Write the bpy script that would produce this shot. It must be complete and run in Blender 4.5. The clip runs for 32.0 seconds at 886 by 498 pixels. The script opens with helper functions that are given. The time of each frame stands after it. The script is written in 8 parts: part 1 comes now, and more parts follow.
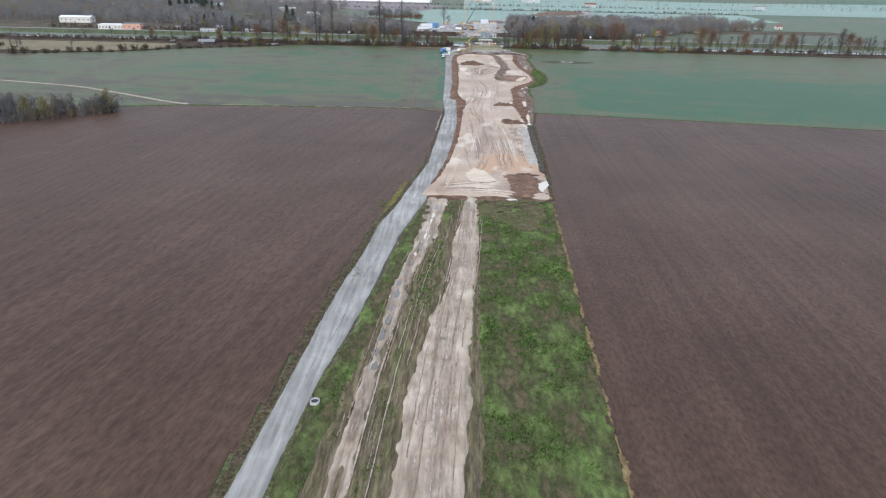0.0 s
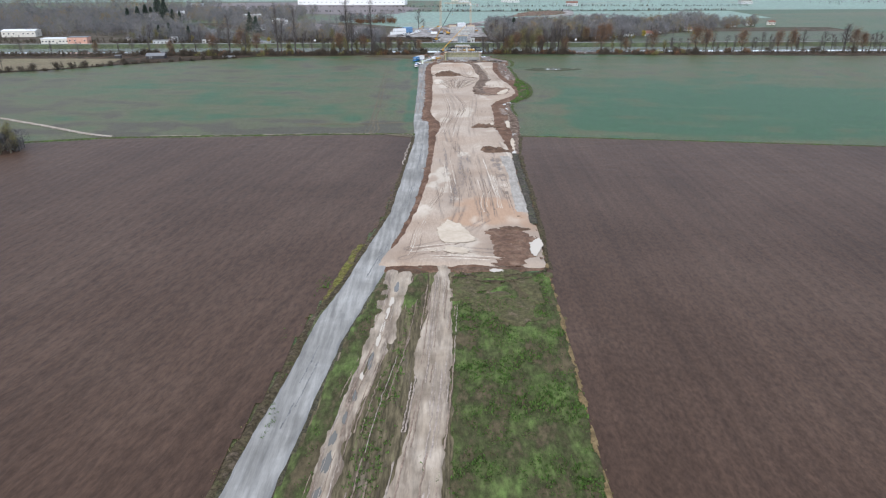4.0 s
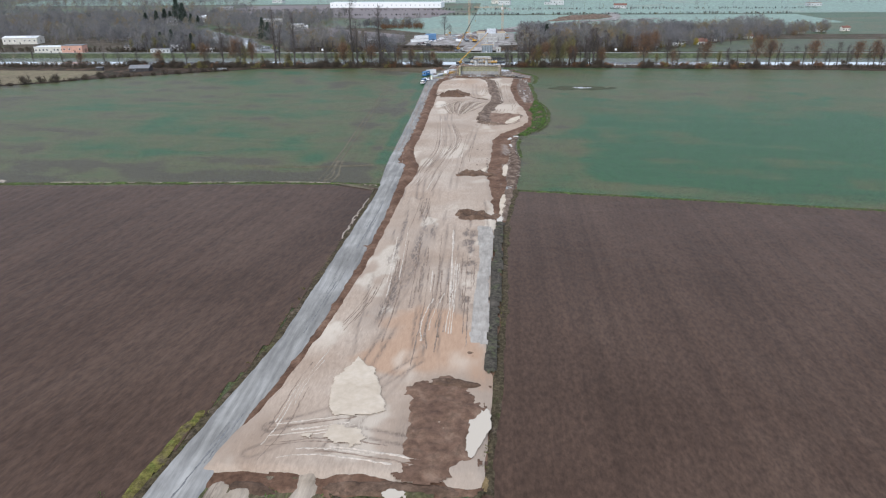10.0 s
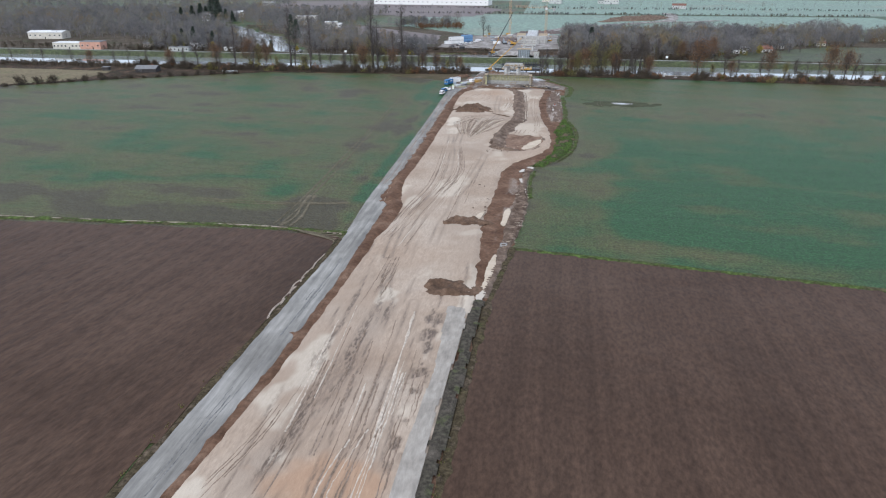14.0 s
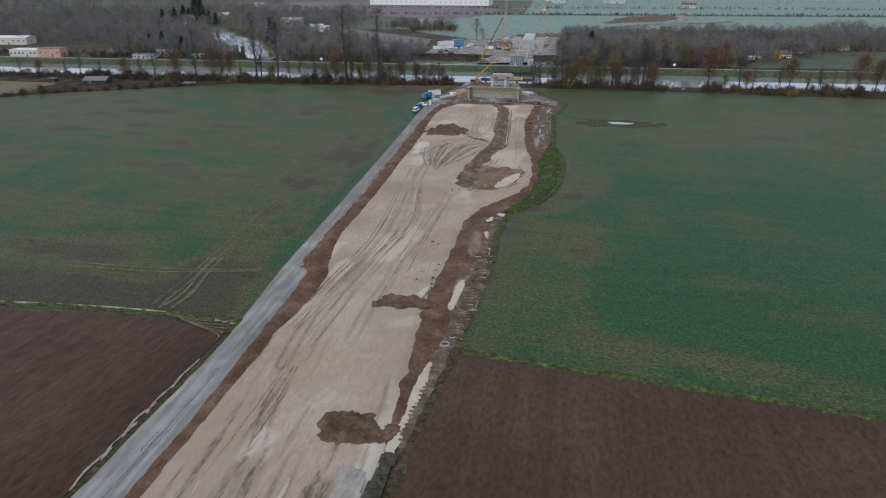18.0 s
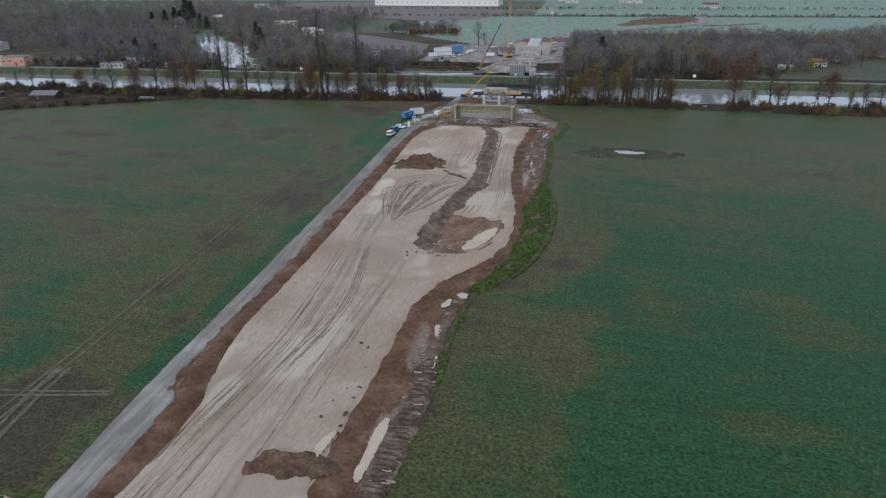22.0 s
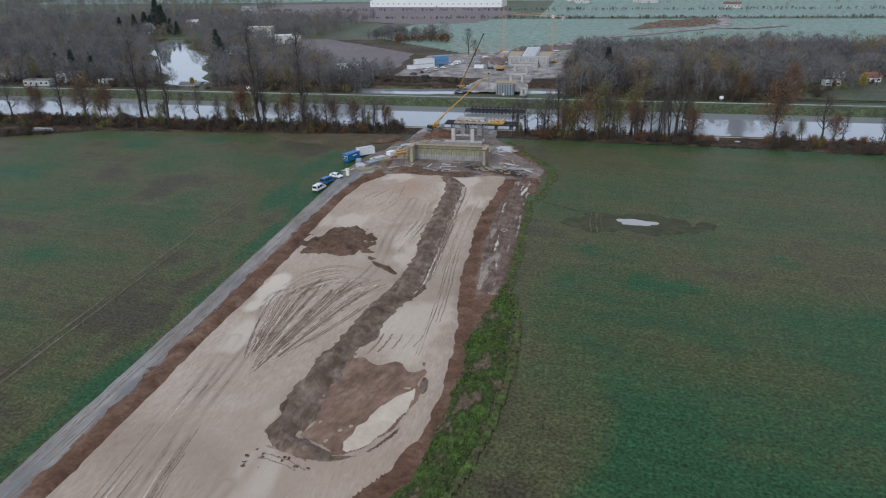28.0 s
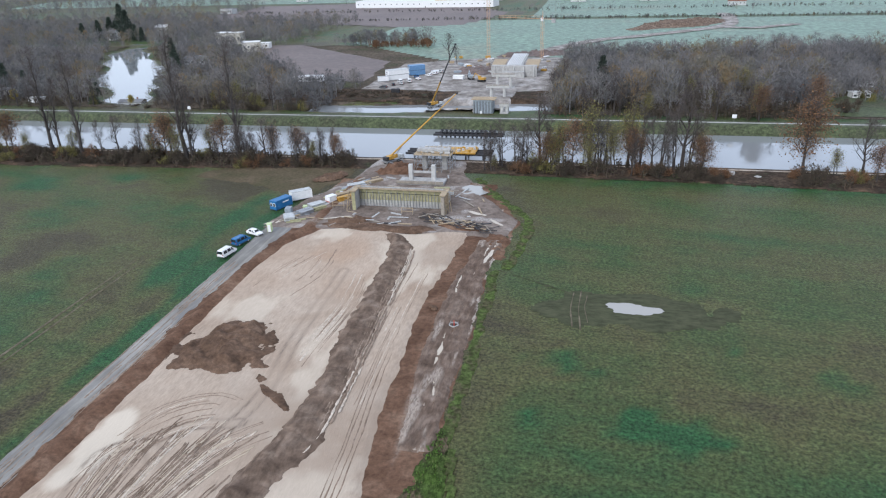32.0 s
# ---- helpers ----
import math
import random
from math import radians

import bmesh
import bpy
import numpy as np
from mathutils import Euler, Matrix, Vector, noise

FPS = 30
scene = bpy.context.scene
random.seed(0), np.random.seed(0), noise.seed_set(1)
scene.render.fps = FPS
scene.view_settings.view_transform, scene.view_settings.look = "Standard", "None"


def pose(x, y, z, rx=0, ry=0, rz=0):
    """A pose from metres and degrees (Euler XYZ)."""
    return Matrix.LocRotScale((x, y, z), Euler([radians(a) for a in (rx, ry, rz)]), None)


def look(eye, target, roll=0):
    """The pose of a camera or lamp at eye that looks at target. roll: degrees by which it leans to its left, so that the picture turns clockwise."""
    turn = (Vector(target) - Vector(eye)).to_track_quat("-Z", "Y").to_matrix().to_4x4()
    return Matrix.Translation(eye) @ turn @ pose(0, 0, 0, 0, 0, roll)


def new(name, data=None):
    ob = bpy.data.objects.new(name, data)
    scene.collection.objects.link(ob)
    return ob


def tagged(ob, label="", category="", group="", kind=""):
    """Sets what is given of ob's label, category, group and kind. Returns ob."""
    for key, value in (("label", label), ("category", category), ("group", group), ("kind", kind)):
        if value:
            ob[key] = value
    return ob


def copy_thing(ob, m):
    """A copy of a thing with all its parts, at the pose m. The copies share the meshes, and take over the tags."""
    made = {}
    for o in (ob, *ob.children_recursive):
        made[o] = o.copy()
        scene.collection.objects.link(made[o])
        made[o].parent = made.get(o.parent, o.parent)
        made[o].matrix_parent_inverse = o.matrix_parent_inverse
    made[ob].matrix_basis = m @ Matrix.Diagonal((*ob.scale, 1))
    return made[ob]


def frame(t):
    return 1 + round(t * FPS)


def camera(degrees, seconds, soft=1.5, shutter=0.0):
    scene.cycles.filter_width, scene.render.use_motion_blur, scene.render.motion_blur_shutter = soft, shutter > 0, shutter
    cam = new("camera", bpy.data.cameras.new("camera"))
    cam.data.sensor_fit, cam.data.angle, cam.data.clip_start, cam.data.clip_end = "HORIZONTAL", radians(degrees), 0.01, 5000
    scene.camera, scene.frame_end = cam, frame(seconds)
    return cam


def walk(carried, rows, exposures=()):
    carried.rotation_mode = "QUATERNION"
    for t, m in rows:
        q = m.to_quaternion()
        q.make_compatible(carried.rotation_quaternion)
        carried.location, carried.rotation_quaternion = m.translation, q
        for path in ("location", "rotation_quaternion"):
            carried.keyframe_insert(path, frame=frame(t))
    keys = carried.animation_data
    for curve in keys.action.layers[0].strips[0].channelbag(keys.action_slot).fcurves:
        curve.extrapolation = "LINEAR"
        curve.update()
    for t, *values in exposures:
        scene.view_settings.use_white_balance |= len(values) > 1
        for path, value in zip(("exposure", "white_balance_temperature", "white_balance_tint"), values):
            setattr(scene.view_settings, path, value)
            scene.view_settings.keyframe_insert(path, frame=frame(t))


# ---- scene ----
cam = camera(66.0, 32.0, 1.2)
PATH = [
    (0, (-2.045, -25.955, 64.447), (-2.098, -24.109, 63.678), 1.1),
    (0.5, (-1.465, -19.472, 64.469), (-1.514, -17.625, 63.702), 0.7),
    (1, (-0.947, -12.979, 64.491), (-0.968, -11.132, 63.723), 0.4),
    (1.5, (-0.492, -6.504, 64.499), (-0.49, -4.657, 63.731), 0.2),
    (2, (-0.089, 0.02, 64.5), (-0.092, 1.866, 63.731), -0.0),
    (2.5, (0.295, 6.553, 64.468), (0.288, 8.399, 63.698), -0.2),
    (3, (0.636, 13.107, 64.408), (0.626, 14.953, 63.637), -0.2),
    (3.5, (1.072, 19.795, 64.398), (1.059, 21.641, 63.63), -0.2),
    (5.5, (4.242, 45.356, 64.074), (4.222, 47.203, 63.306), -0.5),
    (6, (5.653, 51.555, 64.089), (5.632, 53.402, 63.32), -0.7),
    (6.5, (7.439, 57.666, 64.093), (7.42, 59.514, 63.326), -0.6),
    (7, (9.552, 63.685, 64.092), (9.533, 65.531, 63.324), -0.7),
    (7.5, (11.974, 69.73, 64.101), (11.958, 71.576, 63.332), -0.8),
    (8, (14.556, 75.53, 64.097), (14.534, 77.376, 63.328), -0.7),
    (8.5, (16.914, 81.056, 64.099), (16.868, 82.902, 63.33), -0.7),
    (9, (19.491, 86.59, 64.108), (19.393, 88.434, 63.341), -0.7),
    (9.5, (22.329, 92.333, 64.138), (22.208, 94.177, 63.373), -0.8),
    (10, (25.19, 98.084, 64.14), (25.036, 99.925, 63.374), -0.6),
    (10.5, (27.822, 104.011, 64.29), (27.619, 105.847, 63.523), -0.6),
    (11, (30.158, 109.85, 64.439), (29.911, 111.679, 63.67), -0.5),
    (11.5, (32.211, 115.518, 64.466), (31.963, 117.347, 63.696), -0.6),
    (12, (33.955, 121.346, 64.477), (33.711, 123.175, 63.705), -0.5),
    (12.5, (35.4, 127.547, 64.474), (35.158, 129.376, 63.702), -0.4),
    (13, (36.636, 133.901, 64.455), (36.378, 135.727, 63.682), -0.1),
    (13.5, (37.8, 140.244, 64.469), (37.504, 142.064, 63.694), -0.2),
    (14, (38.95, 146.489, 64.456), (38.654, 148.309, 63.68), -0.1),
    (14.5, (40.042, 152.755, 64.478), (39.747, 154.573, 63.699), -0.5),
    (16.5, (44.362, 177.725, 64.502), (44.067, 179.542, 63.721), -0.3),
    (17, (45.41, 183.865, 64.477), (45.114, 185.683, 63.697), -0.2),
    (17.5, (46.402, 189.973, 64.453), (46.1, 191.79, 63.675), -0.3),
    (18, (47.274, 196.117, 64.451), (46.952, 197.931, 63.671), -0.4),
    (18.5, (48.046, 202.384, 64.467), (47.728, 204.199, 63.688), -0.3),
    (19, (48.826, 208.781, 64.519), (48.5, 210.592, 63.738), -0.2),
    (19.5, (49.777, 215.2, 64.483), (49.439, 217.009, 63.7), -0.4),
    (20, (50.722, 221.669, 64.477), (50.38, 223.477, 63.694), -0.5),
    (20.5, (51.61, 228.022, 64.493), (51.265, 229.828, 63.707), -0.5),
    (21, (52.342, 234.223, 64.47), (51.996, 236.03, 63.685), -0.6),
    (21.5, (53.111, 240.624, 64.477), (52.752, 242.43, 63.696), -0.9),
    (22, (53.823, 246.92, 64.49), (53.453, 248.723, 63.707), -0.7),
    (22.5, (54.486, 253.129, 64.42), (54.115, 254.931, 63.635), -0.5),
    (23, (55.14, 259.419, 64.303), (54.77, 261.223, 63.522), -0.8),
    (23.5, (55.842, 265.72, 64.169), (55.47, 267.523, 63.388), -0.9),
    (24, (56.457, 272.027, 64.105), (56.085, 273.829, 63.323), -0.9),
    (24.5, (57.037, 278.406, 64.121), (56.668, 280.209, 63.341), -0.8),
    (25, (57.547, 284.743, 64.115), (57.175, 286.545, 63.33), -0.9),
    (25.5, (58.001, 291.103, 64.075), (57.626, 292.903, 63.287), -0.9),
    (27.5, (59.222, 316.86, 63.531), (58.812, 318.653, 62.745), -0.8),
    (28, (59.514, 323.157, 63.336), (59.103, 324.95, 62.55), -1.2),
    (28.5, (59.857, 329.391, 63.18), (59.444, 331.183, 62.394), -1.4),
    (29, (60.233, 335.536, 63.05), (59.819, 337.329, 62.265), -1.6),
    (29.5, (60.637, 341.734, 62.983), (60.222, 343.527, 62.199), -1.9),
    (30, (61.053, 347.966, 62.959), (60.636, 349.758, 62.173), -1.9),
    (30.5, (61.439, 354.279, 62.942), (61.024, 356.072, 62.157), -2.1),
    (31, (61.825, 360.663, 62.937), (61.411, 362.455, 62.151), -2.3),
    (31.5, (62.206, 367.083, 62.943), (61.791, 368.873, 62.153), -2.2),
    (32, (62.616, 373.529, 62.948), (62.199, 375.318, 62.157), -1.9),
]
walk(cam, [(t, look(eye, target, roll)) for t, eye, target, roll in PATH],
     [(t, e, k, 9) for t, e, k in ((0, 0.98, 6100), (9, 0.8, 6170), (14.5, 0.64, 6180), (17, 0.2, 6160), (18, 0.06, 6150), (19, 0.02, 6130), (25.5, 0.0, 6100), (28, 0.16, 6080), (30, 0.55, 6080), (32, 0.75, 6080))])

# ---- light ----
world = bpy.data.worlds.new("overcast_sky")
scene.world = world
world.use_nodes = True
wn = world.node_tree
sky = wn.nodes.new("ShaderNodeTexSky")
sky.sky_type, sky.sun_disc = "NISHITA", False
sky.sun_elevation, sky.sun_rotation = radians(32), radians(200)
sky.air_density, sky.dust_density, sky.ozone_density = 1.0, 1.5, 1.5
cloud = wn.nodes.new("ShaderNodeMix")  # a closed, even cloud cover over the clear sky
cloud.data_type = "RGBA"
cloud.inputs[0].default_value = 0.7
cloud.inputs[7].default_value = (5.7, 6.0, 6.85, 1)
wn.links.new(sky.outputs[0], cloud.inputs[6])
wn.links.new(cloud.outputs[2], wn.nodes["Background"].inputs[0])
wn.nodes["Background"].inputs[1].default_value = 0.13
sun = new("sun", bpy.data.lights.new("sun", "SUN"))
sun.data.energy, sun.data.angle, sun.data.color = 0.9, radians(25), (1.0, 0.99, 0.98)
sun.matrix_world = look((0, 0, 200), (200 * math.cos(radians(32)) * math.sin(radians(200)) * -1, 200 * math.cos(radians(32)) * math.cos(radians(200)) * -1, 200 - 200 * math.sin(radians(32))))

# ---- material helpers ----


def mat(name, rough=0.9, metal=0.0, spec=0.3):
    m = bpy.data.materials.new(name)
    m.use_nodes = True
    b = m.node_tree.nodes["Principled BSDF"]
    b.inputs["Roughness"].default_value, b.inputs["Metallic"].default_value = rough, metal
    b.inputs["Specular IOR Level"].default_value = spec
    return m, m.node_tree, b


def coords(nt, scale=(1, 1, 1), turn=0.0):
    """Object coordinates, turned about the vertical first and then stretched along the turned axes."""
    tc, mp = nt.nodes.new("ShaderNodeTexCoord"), nt.nodes.new("ShaderNodeMapping")
    out = tc.outputs["Object"]
    if turn:
        tn = nt.nodes.new("ShaderNodeMapping")
        tn.inputs["Rotation"].default_value = (0, 0, radians(turn))
        nt.links.new(out, tn.inputs[0])
        out = tn.outputs[0]
    mp.inputs["Scale"].default_value = scale
    nt.links.new(out, mp.inputs[0])
    return mp.outputs[0]


def noise_tex(nt, vec, scale, detail=4.0, rough=0.6, warp=0.0):
    n = nt.nodes.new("ShaderNodeTexNoise")
    n.inputs["Scale"].default_value, n.inputs["Detail"].default_value = scale, detail
    n.inputs["Roughness"].default_value, n.inputs["Distortion"].default_value = rough, warp
    nt.links.new(vec, n.inputs["Vector"])
    return n.outputs["Fac"]


def ramp(nt, fac, stops):
    r = nt.nodes.new("ShaderNodeValToRGB")
    while len(r.color_ramp.elements) < len(stops):
        r.color_ramp.elements.new(0.5)
    for e, (p, c) in zip(r.color_ramp.elements, stops):
        e.position = p
        e.color = (*c, 1) if len(c) == 3 else c
    nt.links.new(fac, r.inputs[0])
    return r.outputs[0]


def grey(v):
    return (v, v, v)


def mix(nt, fac, a, b, mode="MIX"):
    m = nt.nodes.new("ShaderNodeMix")
    m.data_type, m.blend_type = "RGBA", mode
    for s, v in (("Factor", fac), ("A", a), ("B", b)):
        sock = [i for i in m.inputs if i.name == s and (s == "Factor" and i.type == "VALUE" or i.type == "RGBA")][0]
        if isinstance(v, (int, float)):
            sock.default_value = v
        elif isinstance(v, tuple):
            sock.default_value = (*v, 1)
        else:
            nt.links.new(v, sock)
    return [o for o in m.outputs if o.type == "RGBA"][0]


def attr(nt, name):
    a = nt.nodes.new("ShaderNodeAttribute")
    a.attribute_name = name
    return a.outputs["Fac"]


def bump(nt, b, height, strength=0.5, dist=0.1):
    n = nt.nodes.new("ShaderNodeBump")
    n.inputs["Strength"].default_value, n.inputs["Distance"].default_value = strength, dist
    nt.links.new(height, n.inputs["Height"])
    nt.links.new(n.outputs[0], b.inputs["Normal"])


def setc(nt, b, col, key="Base Color"):
    nt.links.new(col, b.inputs[key])


def soil(name, dark, mid, light, big=0.06, fine=0.9, stretch=(1, 1, 1), turn=0.0, wet=False, wetcol=None, rough=0.92, relief=0.5, stripes=0.0, warm=False, cream=False, spec=0.12, grain=0.75):
    """Bare earth of three tones at two scales, with an optional wet mask from the mesh."""
    m, nt, b = mat(name, rough, 0, spec)
    v, vs = coords(nt), coords(nt, stretch, turn)
    c = ramp(nt, noise_tex(nt, v, big, 5, 0.6, 0.4), [(0.3, dark), (0.5, mid), (0.72, light)])
    f = noise_tex(nt, vs, fine, 6, 0.7)
    c = mix(nt, grain, c, ramp(nt, f, [(0.34, grey(0.55)), (0.5, grey(0.97)), (0.66, grey(1.35))]), "MULTIPLY")
    if stripes:
        w = nt.nodes.new("ShaderNodeTexNoise")
        w.inputs["Scale"].default_value, w.inputs["Detail"].default_value = 1.0, 3
        nt.links.new(coords(nt, (stripes, stripes * 0.012, 1), turn), w.inputs["Vector"])
        c = mix(nt, 0.45, c, ramp(nt, w.outputs["Fac"], [(0.35, grey(0.72)), (0.65, grey(1.22))]), "MULTIPLY")
    if warm:
        c = mix(nt, attr(nt, "warm"), c, mix(nt, f, (0.3, 0.18, 0.115), (0.52, 0.36, 0.24)))
    if cream:
        cr = mix(nt, f, (0.54, 0.46, 0.365), (0.63, 0.55, 0.44))
        c = mix(nt, attr(nt, "cream"), c, cr)
    if wet:
        a = mix(nt, 1.0, attr(nt, "wet"), ramp(nt, noise_tex(nt, vs, 2.6, 3, 0.6), [(0.4, grey(0.25)), (0.56, grey(1.0))]), "MULTIPLY")
        c = mix(nt, a, c, wetcol)
        setc(nt, b, ramp(nt, a, [(0.0, grey(rough)), (1.0, grey(0.35))]), "Roughness")
    setc(nt, b, c)
    bump(nt, b, f, relief, 0.15)
    return m


def plain(name, col, rough=0.6, metal=0.0, vary=0.25, scale=1.5, spec=0.4):
    m, nt, b = mat(name, rough, metal, spec)
    f = noise_tex(nt, coords(nt), scale, 5, 0.65)
    c = mix(nt, 1.0, col, ramp(nt, f, [(0.3, grey(1 - vary)), (0.7, grey(1 + vary * 0.4))]), "MULTIPLY")
    setc(nt, b, c)
    return m


# ---- materials ----
SOIL_TONES = ((0.058, 0.034, 0.022), (0.073, 0.0435, 0.029), (0.091, 0.057, 0.039))
M_PLOUGH = soil("ploughed_soil", *SOIL_TONES, 0.02, 1.5, (1, 0.45, 1), 0, stripes=0.45, rough=0.55, relief=0.3, spec=0.08)
M_PLOUGHW = soil("slant_ploughed_soil", *SOIL_TONES, 0.02, 1.3, (1, 0.3, 1), 12, stripes=0.5, rough=0.55, relief=0.4, spec=0.08)
M_PLATFORM = soil("compacted_sandy_fill", (0.335, 0.252, 0.185), (0.4, 0.315, 0.24), (0.465, 0.382, 0.302), 0.05, 2.6, (1, 0.25, 1), 0, True, (0.13, 0.094, 0.07), warm=True, cream=True, grain=0.38)
M_EARTH = soil("turned_brown_earth", (0.085, 0.046, 0.028), (0.14, 0.079, 0.05), (0.225, 0.143, 0.096), 0.15, 1.2, wet=True, wetcol=(0.42, 0.37, 0.31), relief=1.0)
M_PILE = soil("dark_spoil", (0.07, 0.045, 0.03), (0.12, 0.075, 0.05), (0.19, 0.125, 0.085), 0.3, 1.6, relief=1.0)
M_ROAD = soil("grey_gravel", (0.2, 0.188, 0.168), (0.262, 0.248, 0.222), (0.37, 0.352, 0.32), 0.08, 1.0, (1, 0.1, 1), 0, True, (0.17, 0.165, 0.16), grain=0.6, stripes=1.1)
M_TRACK = soil("rutted_pale_mud", (0.25, 0.195, 0.14), (0.345, 0.28, 0.21), (0.44, 0.365, 0.285), 0.15, 0.8, (1, 0.15, 1), 0, True, (0.14, 0.1, 0.07))


def grassy(name, dark, mid, light, bare, big=0.03, fine=1.5, rows=False, stretch=(1, 1, 1), lush=False, at_=(0.36, 0.45, 0.55, 0.66), rough=0.95, spec=0.08, relief=0.8, speckle=0.8):
    m, nt, b = mat(name, rough, 0, spec)
    v = coords(nt, stretch)
    big_f = noise_tex(nt, v, big, 6, 0.65, 0.1)
    if lush:
        big_f = mix(nt, 0.72, big_f, attr(nt, "lush"))
    c = ramp(nt, big_f, list(zip(at_, (bare, dark, mid, light))))
    f = noise_tex(nt, v, fine, 5, 0.75)
    c = mix(nt, speckle, c, ramp(nt, f, [(0.38, grey(0.4)), (0.5, grey(0.95)), (0.62, grey(1.6))]), "MULTIPLY")
    if rows:
        w = noise_tex(nt, coords(nt, (0.015, 0.6, 1), 6), 1.0, 4, 0.7)
        c = mix(nt, 0.35, c, ramp(nt, w, [(0.35, grey(0.65)), (0.65, grey(1.3))]), "MULTIPLY")
        c = mix(nt, 0.75, c, ramp(nt, noise_tex(nt, v, 0.45, 6, 0.8), [(0.36, (0.75, 0.68, 0.66)), (0.62, (1.15, 1.25, 1.15))]), "MULTIPLY")
    setc(nt, b, c)
    bump(nt, b, f, relief, 0.2)
    return m


M_FIELD = grassy("winter_wheat_field", (0.085, 0.084, 0.036), (0.06, 0.081, 0.031), (0.028, 0.079, 0.03), (0.064, 0.054, 0.031), 0.07, 1.7, True, lush=True, rough=0.5, spec=0.1, relief=0.9, speckle=0.95)
M_MEADOW = grassy("rough_grass", (0.056, 0.057, 0.025), (0.08, 0.094, 0.034), (0.108, 0.148, 0.044), (0.096, 0.076, 0.043), 0.2, 1.1, speckle=0.5, stretch=(1, 0.45, 1), at_=(0.4, 0.47, 0.54, 0.64))
M_VERGE = grassy("bright_verge_grass", (0.06, 0.072, 0.026), (0.072, 0.098, 0.03), (0.09, 0.132, 0.034), (0.082, 0.076, 0.04), 0.25, 1.2, at_=(0.42, 0.48, 0.55, 0.66))


def water(name, tint, rough, ripple=0.05):
    m, nt, b = mat(name, rough, 0, 0.5)
    b.inputs["Base Color"].default_value = (*tint, 1)
    b.inputs["IOR"].default_value = 1.5
    bump(nt, b, noise_tex(nt, coords(nt, (1, 1, 1)), 0.7, 3), ripple, 0.05)
    return m


M_RIVER = water("still_canal_water", (0.24, 0.25, 0.25), 0.03)
M_RIVER.node_tree.nodes["Principled BSDF"].inputs["Specular IOR Level"].default_value = 0.8
M_PUDDLE = water("milky_puddle_water", (0.5, 0.43, 0.34), 0.22, 0.01)
M_PUDDLE.node_tree.nodes["Principled BSDF"].inputs["Specular IOR Level"].default_value = 0.25

# ---- terrain helpers ----


def lattice(ix, iy, seed):
    h = np.sin(ix * 127.1 + iy * 311.7 + seed * 74.7) * 43758.5453
    return h - np.floor(h)


def vnoise(x, y, size, seed=0):
    """Value noise, -1 to 1, with bumps about size metres across."""
    x, y = np.asarray(x, float) / size, np.asarray(y, float) / size
    ix, iy = np.floor(x), np.floor(y)
    fx, fy = x - ix, y - iy
    fx, fy = fx * fx * (3 - 2 * fx), fy * fy * (3 - 2 * fy)
    a, b = lattice(ix, iy, seed), lattice(ix + 1, iy, seed)
    c, d = lattice(ix, iy + 1, seed), lattice(ix + 1, iy + 1, seed)
    return 2 * ((a * (1 - fx) + b * fx) * (1 - fy) + (c * (1 - fx) + d * fx) * fy) - 1


def fbm(x, y, size, seed=0, octaves=3):
    return sum(vnoise(x, y, size / 2 ** k, seed + k) / 2 ** k for k in range(octaves)) / 1.75


def table(*pairs):
    a = np.array(pairs, float)
    return lambda y: np.interp(y, a[:, 0], a[:, 1])


def step(a, b, v):
    t = np.clip((v - a) / (b - a), 0, 1)
    return t * t * (3 - 2 * t)


def away(X, Y, pts):
    """Distance to a polyline."""
    best = np.full(X.shape, 1e9)
    for (ax, ay), (bx, by) in zip(pts[:-1], pts[1:]):
        dx, dy = bx - ax, by - ay
        t = np.clip(((X - ax) * dx + (Y - ay) * dy) / (dx * dx + dy * dy + 1e-9), 0, 1)
        best = np.minimum(best, np.hypot(X - ax - t * dx, Y - ay - t * dy))
    return best


def curve_through(pts, n=8):
    """A smooth line through a few plan points."""
    p = [np.array(q, float) for q in pts]
    p = [2 * p[0] - p[1]] + p + [2 * p[-1] - p[-2]]
    out = []
    for a, b, c, d in zip(p[:-3], p[1:-2], p[2:-1], p[3:]):
        for k in range(n):
            t = k / n
            out.append(0.5 * (2 * b + (c - a) * t + (2 * a - 5 * b + 4 * c - d) * t * t + (3 * b - a - 3 * c + d) * t ** 3))
    return [tuple(q) for q in out] + [tuple(p[-2])]


def mesh_of(name, verts, faces, material, smooth=False):
    me = bpy.data.meshes.new(name)
    verts, faces = np.asarray(verts, np.float32), np.asarray(faces, np.int32)
    me.vertices.add(len(verts))
    me.vertices.foreach_set("co", verts.ravel())
    k = faces.shape[1]
    me.loops.add(faces.size)
    me.loops.foreach_set("vertex_index", faces.ravel())
    me.polygons.add(len(faces))
    me.polygons.foreach_set("loop_start", np.arange(0, faces.size, k, dtype=np.int32))
    me.polygons.foreach_set("loop_total", np.full(len(faces), k, np.int32))
    me.update(calc_edges=True)
    me.polygons.foreach_set("use_smooth", np.full(len(faces), smooth))
    me.materials.append(material)
    return me


